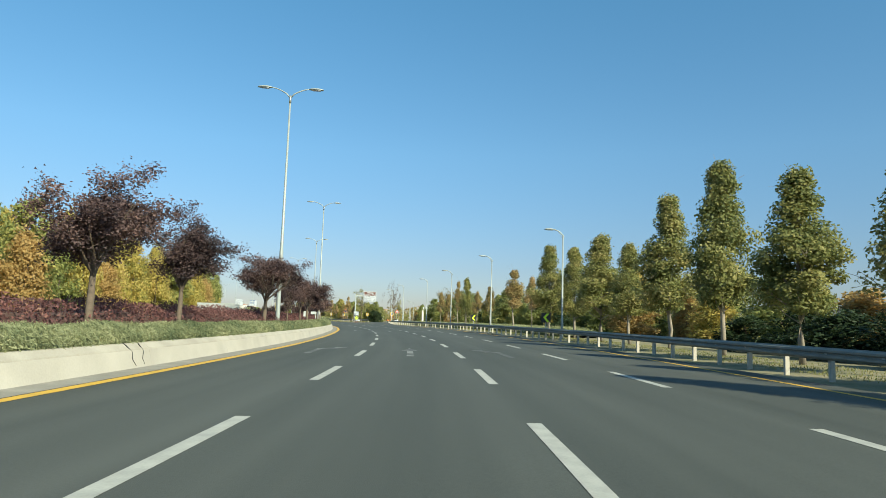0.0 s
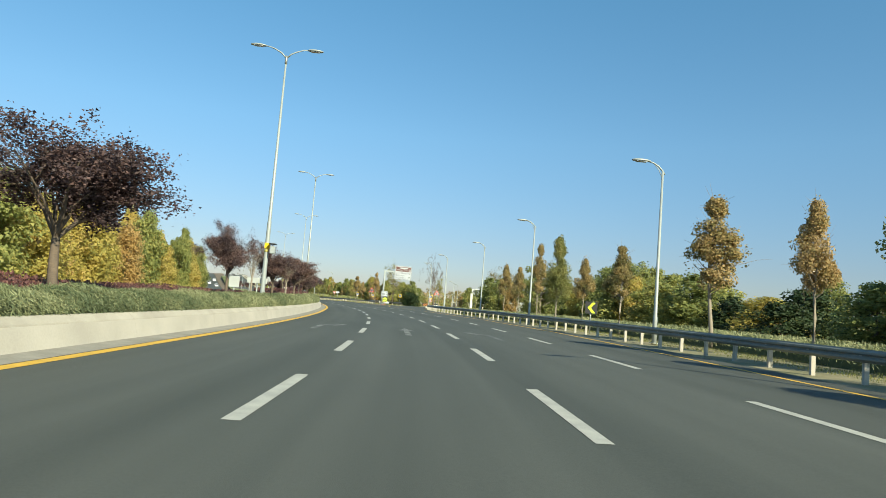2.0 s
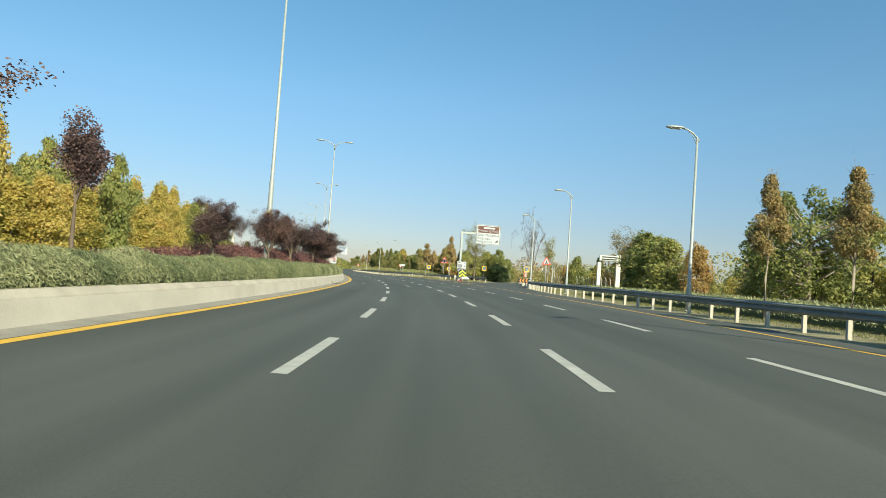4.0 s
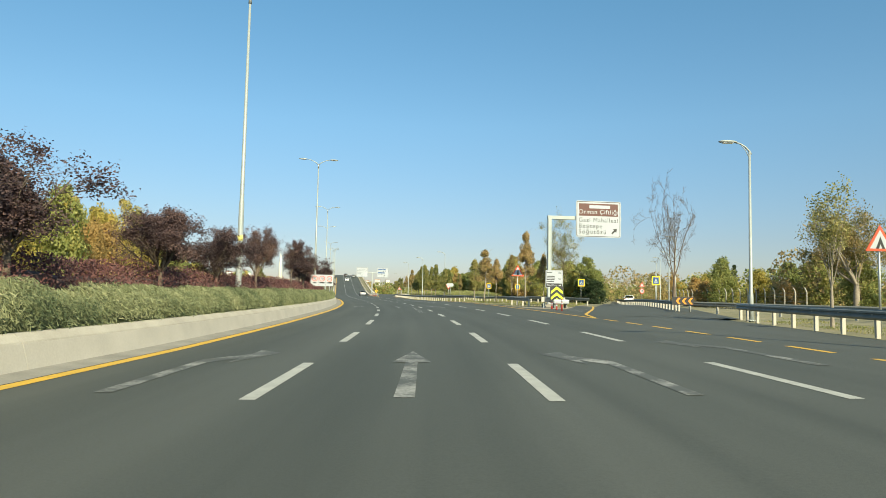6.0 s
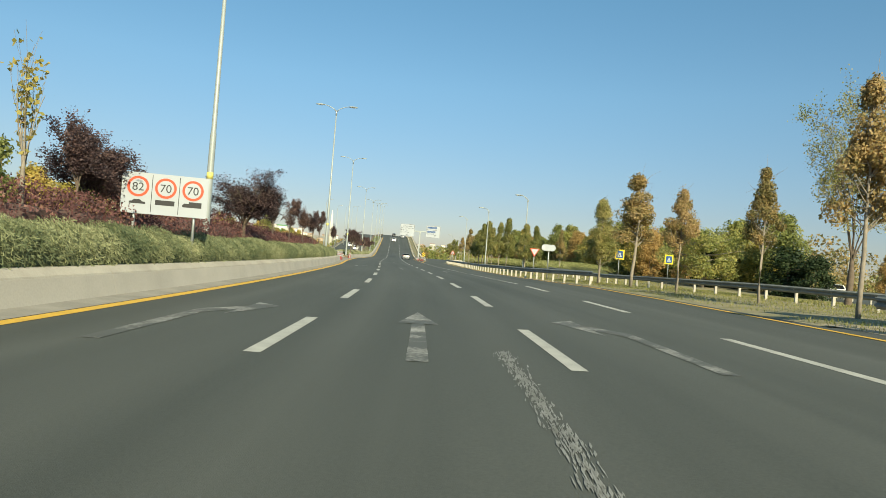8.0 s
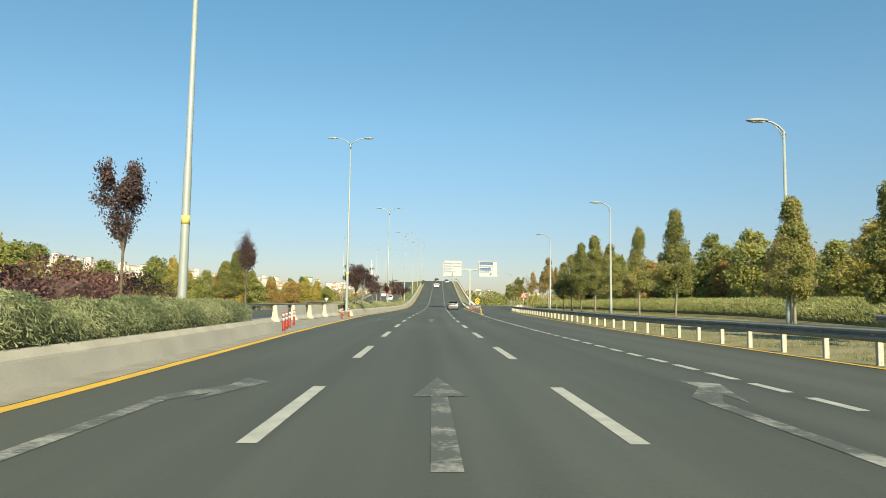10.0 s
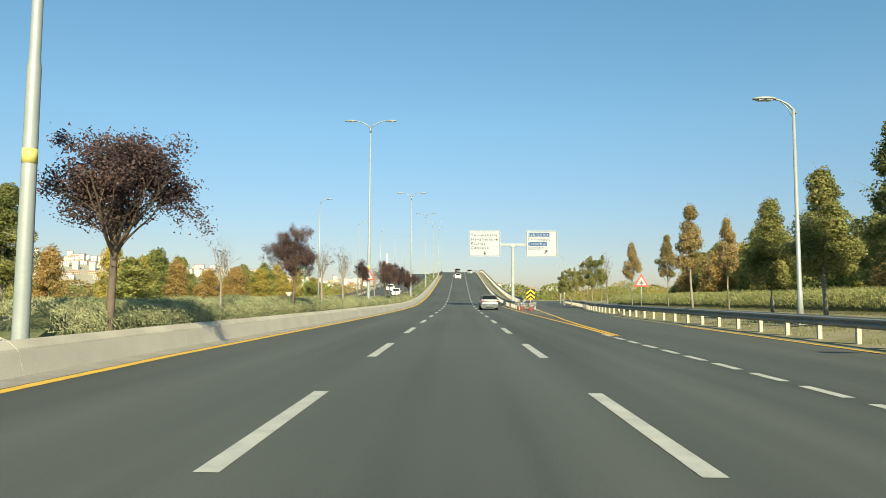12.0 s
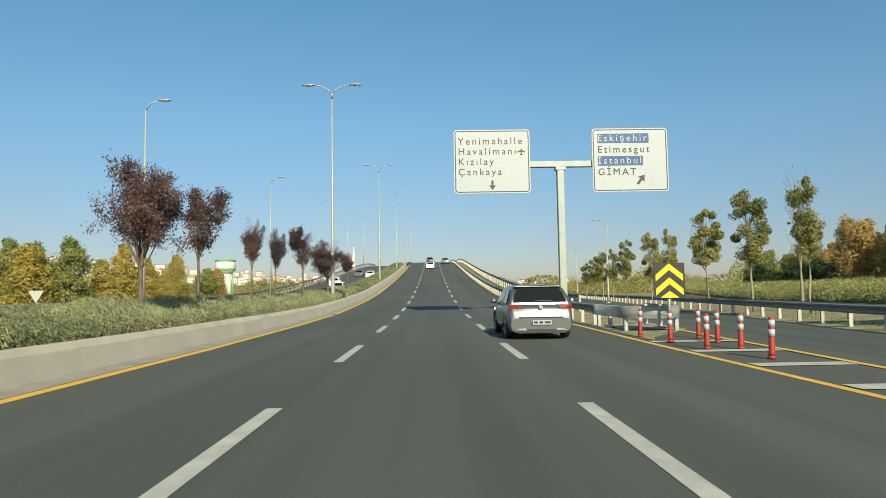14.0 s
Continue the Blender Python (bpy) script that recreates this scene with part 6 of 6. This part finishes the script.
    part("badge", badge, RIM, top, "round chrome badge")
    quad_panel("rear_wiper", [(-0.12, r0 + 0.06, belt + 0.07), (0.34, r0 + 0.06, belt + 0.075), (0.34, r0 + 0.066, belt + 0.09), (-0.12, r0 + 0.066, belt + 0.085)], TRIM, top, (0, -0.055, 0.02), "", 0.01)
    box_part("spoiler", (W * 1.42, 0.22, 0.03), (0, r0 + 0.36, H - 0.05), paint, top, 0.01)
    box_part("underside", (W * 1.7, L - 0.7, 0.1), (0, L / 2, 0.22), TRIM, top, 0.02)
    return top


def on_road(s, d, z=None, turn=0.0):
    """A pose on the sloping road for a car's rear end."""
    slope = math.atan2(rise(s + 4) - rise(s), 4)
    return at(s, d, (road_z(s, d) if z is None else z) + 0.008, turn) @ Matrix.Rotation(slope, 4, "X")


car("silver hatchback with dark tinted rear window in its lane", SILVER, on_road(333.7, 2.93, turn=0.5))
car("white saloon car driving up the ramp", WHITE_PAINT, on_road(452, -0.4), 4.5, 1.8, 1.46, 0.45)
car("dark estate car near the crest of the ramp", BLACK_PAINT, on_road(492, -0.6), 4.5, 1.85, 1.6)
car("dark car in the next lane near the crest", GREY_PAINT, on_road(484, 3.4), 4.4, 1.82, 1.5)
for s, d, paint, label in ((412, -13.4, WHITE_PAINT, "white car coming down the far ramp"), (430, -16.6, WHITE_PAINT, "white car in the outer lane of the far ramp"), (458, -13.2, WHITE_PAINT, "white van-like car high on the far ramp"), (464, -16.2, GREY_PAINT, "grey car high on the far ramp")):
    car(label, paint, at(s, d, rise_far(s - 2) + 0.03, 180) @ Matrix.Rotation(-math.atan2(rise_far(s + 2) - rise_far(s - 2), 4), 4, "X"), 4.4, 1.8, 1.5)
q = EXIT @ Vector((2.6, 84, 0.13))
car("white car driving off along the slip road", WHITE_PAINT, Matrix.Translation(q) @ Matrix.Rotation(heading(170) - radians(20.3), 4, "Z"), 4.5, 1.8, 1.5)

# ---------------------------------------------------------------- far things
def big_tree(name, label, mat, s, d, height, low, spread, seed, leaves_n, leaf, count=60, trunk=0.2, sparse=0.3, fork=False):
    ob = make_tree(name, label, "tree", mat, PALE_BARK, height, low, lambda u: spread * (0.45 + 0.55 * math.sin(math.pi * min(1, u * 0.85 + 0.1))), seed, count, leaves_n, leaf, 0.6, trunk, min(count, 60), sparse, simple=True)
    ob.matrix_basis = at(s, d, ground_z(s, d) - 0.1)
    return ob


fan_tree("bare_tall_tree", "tall forked tree with bare twisting branches", GREEN, BARK, 13.2, 3.0, 3.9, 201, 0, 0.06, 7, 0.17, 3, 0.04, 1.0, thick=0.016).matrix_basis = at(189.3, 25.2, ground_z(189, 25) - 0.1)
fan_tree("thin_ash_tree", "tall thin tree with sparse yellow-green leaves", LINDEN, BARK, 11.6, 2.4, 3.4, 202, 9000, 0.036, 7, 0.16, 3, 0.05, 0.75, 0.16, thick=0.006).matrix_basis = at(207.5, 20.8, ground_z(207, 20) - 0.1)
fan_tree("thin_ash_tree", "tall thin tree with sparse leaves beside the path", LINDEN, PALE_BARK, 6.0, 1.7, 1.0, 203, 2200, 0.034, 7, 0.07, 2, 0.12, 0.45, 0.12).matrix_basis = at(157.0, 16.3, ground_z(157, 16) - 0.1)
fan_tree("round_tree", "broad round tree with brown thinning leaves", RUSSET, PALE_BARK, 11.3, 3.0, 7.6, 204, 16000, 0.065, 9, 0.3, 3, 0.02, 0.8, 0.3).matrix_basis = at(191, 45, ground_z(191, 45) - 0.1)
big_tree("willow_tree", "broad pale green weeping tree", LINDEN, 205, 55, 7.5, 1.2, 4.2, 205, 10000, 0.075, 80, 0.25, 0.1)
big_tree("broad_tree", "broad leafy tree with pale green crown", GREEN, 104, 24, 6.6, 1.5, 3.4, 206, 12000, 0.066, 80, 0.2, 0.1)
big_tree("broad_tree", "broad leafy tree with dense green crown", GREEN, 122, 21, 6.8, 1.2, 3.8, 207, 13000, 0.066, 80, 0.2, 0.05)
big_tree("broad_tree", "broad leafy green tree behind the verge", GREEN, 238, 29, 5.6, 1.2, 4.2, 208, 14000, 0.066, 90, 0.2, 0.05)
big_tree("yellow_poplar", "tall pale yellow poplar beyond the oncoming lanes", GOLD, 203, -27, 10.4, 1.0, 1.5, 211, 11000, 0.06, 60, 0.14, 0.05)
big_tree("yellow_poplar", "tall yellowing poplar behind the trees", GOLD, 250, 27, 8.0, 1.0, 1.5, 209, 9000, 0.06, 60, 0.12, 0.1)
fan_tree("bare_slim_tree", "slim bare grey tree beside the exit lane", DARK, PALE_BARK, 6.6, 1.8, 1.0, 210, 120, 0.04, 9, 0.07, 2, 0.1, 0.5, 0.06, thick=0.006).matrix_basis = at(346.0, 17.0, ground_z(346, 17) - 0.1)


# dark conifers and a half-bare tree whose tall shoots end in tufts
for s, d, h in ((240.6, 64.3, 8.2), (235.8, 62.7, 7.4), (244.5, 72.0, 7.0)):
    ob = make_tree("conifer", "dark pointed conifer beyond the fence", "tree", DARK, BARK, h, 0.6, lambda u: 1.7 * (1 - u) ** 0.9 + 0.05, int(s), 120, 6000, 0.055, 0.26, 0.10, 40, 0.0, "conifers", simple=True)
    ob.matrix_basis = at(s, d, ground_z(s, d) - 0.1)
fan_tree("bare_tree", "half-bare young tree with long shoots and leaf tufts", GOLD, PALE_BARK, 5.2, 2.2, 0.7, 215, 220, 0.045, 8, 0.07, 1, 0.14, 0.35, 0.06, "bare trees on the median", 0.006).matrix_basis = at(192.0, -8.6, 0.3)


def woods(name, label, mat, spots, seed, leaf=0.5):
    """A far belt of trees as one mass of leaf clumps."""
    rng = np.random.default_rng(seed)
    pts = []
    for x, y, z, h, w in spots:
        n = int((24 if leaf > 0.4 else 170) * h * w / 12)
        u = rng.normal(size=(n, 3))
        u /= np.linalg.norm(u, axis=1)[:, None]
        u *= rng.uniform(0.5, 1.0, n)[:, None] ** 0.4
        pts.append(np.array([x, y, z + h * 0.5]) + u * np.array([w / 2, w / 2, h * 0.52]))
    return tagged(hang(name, leaf_mesh(name, np.concatenate(pts), leaf, rng, 1.2, simple=True), mat), label, "woods", kind="stuff")


meadow_rnd = random.Random(41)
for _ in range(46):
    s, d = meadow_rnd.uniform(176, 260), meadow_rnd.uniform(40, 75)
    if on_slip(s, d):
        continue
    kind = (golds, greens, oranges)[meadow_rnd.randrange(3)][0][0]
    copy_thing(kind, at(s, d, ground_z(s, d) - 0.1, meadow_rnd.uniform(0, 360)) @ Matrix.Diagonal((1, 1, meadow_rnd.uniform(0.6, 0.95), 1)))
far_rnd = random.Random(17)
belts = {k: [] for k in range(7)}
for _ in range(420):
    s = far_rnd.uniform(-20, 700)
    d = far_rnd.choice((1, 1, -1)) * far_rnd.uniform(44, 120)
    if d < 0 and 200 < s < 420:
        d = -far_rnd.uniform(50, 130)
        hh = far_rnd.uniform(2.5, 5)
    else:
        hh = far_rnd.uniform(4, 8)
    x, y = plan(s, d)
    belts[far_rnd.randrange(4)].append((x, y, -0.4, hh, far_rnd.uniform(4, 9)))
for _ in range(420):
    a = far_rnd.uniform(-1.25, 1.25)
    r = far_rnd.uniform(420, 900)
    x, y = plan(200, 0)
    belts[4 + far_rnd.randrange(3)].append((x + r * math.sin(a), y + r * math.cos(a), -2.0, far_rnd.uniform(7, 13), far_rnd.uniform(12, 26)))
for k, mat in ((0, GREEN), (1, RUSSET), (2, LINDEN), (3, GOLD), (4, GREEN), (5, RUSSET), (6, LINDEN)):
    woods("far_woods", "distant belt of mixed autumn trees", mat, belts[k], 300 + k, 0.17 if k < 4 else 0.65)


# the town on the hills
def hill(name, points, label):
    """A ridge along points (azimuth in degrees to the right of the ramp's line, distance, height)."""
    bm = bmesh.new()
    x0, y0 = plan(200, 0)
    h0 = heading(300)
    rows = []
    for az, r, z in points:
        a = radians(az) - h0
        ux, uy = math.sin(a), math.cos(a)
        rows.append([bm.verts.new((x0 + ux * q, y0 + uy * q, k)) for q, k in ((r * 0.72, -6), (r * 0.82, z * 0.42), (r * 0.9, z * 0.78), (r, z), (r * 1.2, -6))])
    for a, b in zip(rows, rows[1:]):
        for k in range(4):
            f = bm.faces.new((a[k], b[k], b[k + 1], a[k + 1]))
            f.smooth = True
    return tagged(part(name, bm, HILL), label, "hill", kind="structure")


RIDGE = [(-75, 1700, 70), (-66, 1700, 105), (-58, 1750, 118), (-50, 1750, 120), (-44, 1700, 116), (-38, 1750, 108), (-32, 1800, 94), (-26, 1850, 80), (-18, 1900, 62), (-10, 2000, 44), (0, 2000, 28), (12, 2000, 26), (24, 1900, 36), (40, 1800, 34), (60, 1700, 30)]
hill("backdrop", RIDGE, "hazy far ridge with a town on its slopes")


def block_of_flats(w, dpt, h, wall):
    top = thing("apartment_building", "pale far apartment block on the hillside", "building", group="town on the hill")
    box_part("wall", (w, dpt, h), (0, 0, h / 2), wall, top)
    box_part("roof", (w + 0.8, dpt + 0.8, 0.9), (0, 0, h + 0.4), ROOF_TILE, top)
    n = max(2, int(h / 3.2))
    bm = bmesh.new()
    for k in range(n):
        for j in range(max(2, int(w / 3.5))):
            box(bm, (1.5, 0.2, 1.4), (-w / 2 + 1.8 + j * 3.5, -dpt / 2 - 0.05, 1.8 + k * 3.1))
    tagged(part("window_grid", bm, WINDOW_DARK, top), kind="stuff")
    return top


flats = [block_of_flats(14, 12, 9, WALL_WHITE), block_of_flats(17, 12, 13, WALL_WHITE), block_of_flats(11, 11, 19, WALL_WHITE), block_of_flats(15, 12, 8, WALL_TAN)]
town = random.Random(29)
first = set()
x0, y0 = plan(200, 0)
for k in range(400):
    az = town.uniform(-74, -40) if k < 110 else town.uniform(-40, -8) if k < 360 else town.uniform(-8, 30)
    i = max(j for j in range(len(RIDGE)) if RIDGE[j][0] <= az)
    t = (az - RIDGE[i][0]) / (RIDGE[i + 1][0] - RIDGE[i][0])
    r, z = (RIDGE[i][j] + t * (RIDGE[i + 1][j] - RIDGE[i][j]) for j in (1, 2))
    f = town.uniform(0.80, 0.985)
    zz = float(np.interp(f, [0.72, 0.82, 0.9, 1.0], [-6, z * 0.42, z * 0.78, z]))
    a = radians(az) - heading(300)
    m = Matrix.Translation((x0 + math.sin(a) * r * f, y0 + math.cos(a) * r * f, zz - 2.5)) @ Matrix.Rotation(-a + town.uniform(-0.5, 0.5), 4, "Z")
    ob = flats[town.randrange(4)]
    if ob in first:
        copy_thing(ob, m)
    else:
        ob.matrix_basis = m
        first.add(ob)


def house(label, s, d, w, dpt, h, wall, roof, turn=0):
    top = thing("house", label, "house", at(s, d, ground_z(s, d) - 0.2, turn))
    box_part("wall", (w, dpt, h), (0, 0, h / 2), wall, top)
    bm = bmesh.new()
    prism(bm, [(-w / 2 - 0.5, h), (w / 2 + 0.5, h), (w / 2 + 0.5, h + 0.12), (0, h + w * 0.2), (-w / 2 - 0.5, h + 0.12)], -dpt / 2 - 0.5, dpt / 2 + 0.5)
    part("roof", bm, roof, top)
    for k in range(3):
        win = box_part("window", (1.1, 0.12, 1.2), (-w / 2 + w * (k + 0.5) / 3, -dpt / 2 - 0.02, h * 0.55), WINDOW_DARK, top)
        box_part("frame", (1.25, 0.08, 0.1), (-w / 2 + w * (k + 0.5) / 3, -dpt / 2 - 0.06, h * 0.55 - 0.66), SIGN_WHITE, win)


house("pale white building with a brown roof among the trees", 258, 40, 9, 12, 4.6, WALL_WHITE, ROOF_BROWN, 12)
house("low white house with a brown roof beyond the far lanes", 411, -52, 8, 8, 2.6, WALL_WHITE, ROOF_BROWN, 15)
house("long pale works building beyond the far lanes", 150, -95, 40, 20, 7, WALL_WHITE, SIGN_BACK, 10)

tower = thing("water_tower", "white and green water tower beyond the ramp", "water tower", at(480, -51.5, -0.4))
part("shaft", tube(bmesh.new(), [(0, 0, 0), (0, 0, 7.2)], [1.5, 1.35], 16), WALL_WHITE, tower)
part("tank", tube(bmesh.new(), [(0, 0, 7.2), (0, 0, 8.0), (0, 0, 10.4), (0, 0, 10.6)], [1.4, 2.4, 2.4, 2.0], 20), WALL_WHITE, tower)
GREEN_PAINT = material("green paint", (0.10, 0.30, 0.14), 0.6)
for z in (8.0, 10.2):
    part("band", tube(bmesh.new(), [(0, 0, z), (0, 0, z + 0.5)], [2.45, 2.45], 20), GREEN_PAINT, tower, "green band")
for k in range(4):
    a = k * math.pi / 2
    part("strut", tube(bmesh.new(), [(1.9 * math.cos(a), 1.9 * math.sin(a), 0), (1.7 * math.cos(a), 1.7 * math.sin(a), 7.8)], [0.22, 0.2], 8), GREEN_PAINT, tower)

minaret = thing("minaret", "slender white minaret far behind the trees", "tower", at(203, 160, -0.4))
part("shaft", tube(bmesh.new(), [(0, 0, 0), (0, 0, 20), (0, 0, 20.1), (0, 0, 26)], [0.95, 0.8, 0.65, 0.6], 14), WALL_WHITE, minaret)
part("gallery", tube(bmesh.new(), [(0, 0, 19.2), (0, 0, 20.2), (0, 0, 21.2)], [0.8, 1.25, 1.25], 14), WALL_WHITE, minaret)
part("spire", tube(bmesh.new(), [(0, 0, 26), (0, 0, 32)], [0.75, 0.05], 14), SIGN_BACK, minaret)
obelisk = thing("obelisk_tower", "thin white tower on the skyline beyond the ramp", "tower", at(1150, -70, -1))
part("shaft", tube(bmesh.new(), [(0, 0, 0), (0, 0, 30), (0, 0, 44)], [2.2, 1.7, 0.4], 10), WALL_WHITE, obelisk)

portal = thing("gate_portal", "white portal gate with a grey lintel among bushes", "gate", at(160.5, 24.8, ground_z(160, 25), -10))
box_part("pillar", (0.42, 0.45, 3.6), (-1.25, 0, 1.75), WALL_WHITE, portal, 0.03)
box_part("pillar", (0.5, 0.45, 4.6), (1.1, 0.6, 2.25), WALL_WHITE, portal, 0.03)
box_part("lintel", (2.1, 0.3, 0.6), (-0.17, 0.2, 4.1), SIGN_BACK, portal, 0.03, "grey lintel board")
for z in (4.28, 4.02):
    box_part("text_bar", (1.7, 0.04, 0.12), (-0.1, 0.03, z - 0.05), SIGN_BLACK, portal)
hut = thing("hut", "small grey prefab hut beside the verge", "hut", at(146, 25.5, ground_z(146, 25)))
box_part("wall", (3.2, 4.5, 2.5), (0, 0, 1.25), SIGN_BACK, hut, 0.03)
box_part("roof", (3.5, 4.8, 0.18), (0, 0, 2.6), ROOF_TILE, hut, 0.02)
box_part("window", (0.05, 1.2, 0.8), (-1.61, 0.4, 1.5), WINDOW_DARK, hut)

# extra leafy trees behind the columnar row
row_rnd = random.Random(53)
for k in range(26):
    s = 248 + k * 4.6 + row_rnd.uniform(-1.5, 1.5)
    d = 25.5 + row_rnd.uniform(0, 3) + max(0, s - 340) * 0.25
    kind = (greens, greens, golds, oranges)[row_rnd.randrange(4)]
    ob, h0, w0 = kind[row_rnd.randrange(len(kind))]
    h = row_rnd.uniform(4.0, 5.3)
    copy_thing(ob, at(s, d, ground_z(s, d) - 0.1, row_rnd.uniform(0, 360)) @ Matrix.Diagonal((1.25, 1.25, h / h0, 1)))
CABLE = [(133.5, -6.75, 0.85), (133.6, -6.2, 0.60), (133.7, -5.97, 0.56), (133.8, -5.80, 0.44), (134.0, -5.72, 0.22), (133.9, -5.55, 0.03), (134.4, -5.3, 0.03), (135.2, -5.2, 0.025), (136.4, -5.15, 0.025)]
cable = tube(bmesh.new(), [(*plan(a, b), c) for a, b, c in CABLE], [0.014] * 9, 6)
tagged(part("loose_cable", cable, SIGN_BLACK), "thin black cable draped over the kerb wall", "cable")

# Thin raised tubes draw the crack-like black marks on the kerb face.
for s, lean in ((15.0, 0.10), (15.7, -0.16)):
    run = [(s + lean * k / 4 + 0.05 * (-1) ** k, left_line(s) + d, z) for k, (d, z) in enumerate(((-0.93, 0.56), (-0.80, 0.49), (-0.725, 0.36), (-0.68, 0.22), (-0.645, 0.08)))]
    streak = tube(bmesh.new(), [(*plan(a, b), c) for a, b, c in run], [0.009, 0.012, 0.009, 0.007, 0.005], 5)
    tagged(part("tar_run", streak, SIGN_BLACK), "thin black crack-like line down the kerb wall", "stain")

far_wall = hang("boundary_wall", ribbon("boundary_wall", 50, 77, 3.0, lambda s: [(-29.0, -0.3), (-29.0, 2.3), (-29.25, 2.3), (-29.25, -0.3)], closed=True), WALL_WHITE)
tagged(far_wall, "plain white boundary wall beyond the oncoming lanes", "wall", kind="structure")
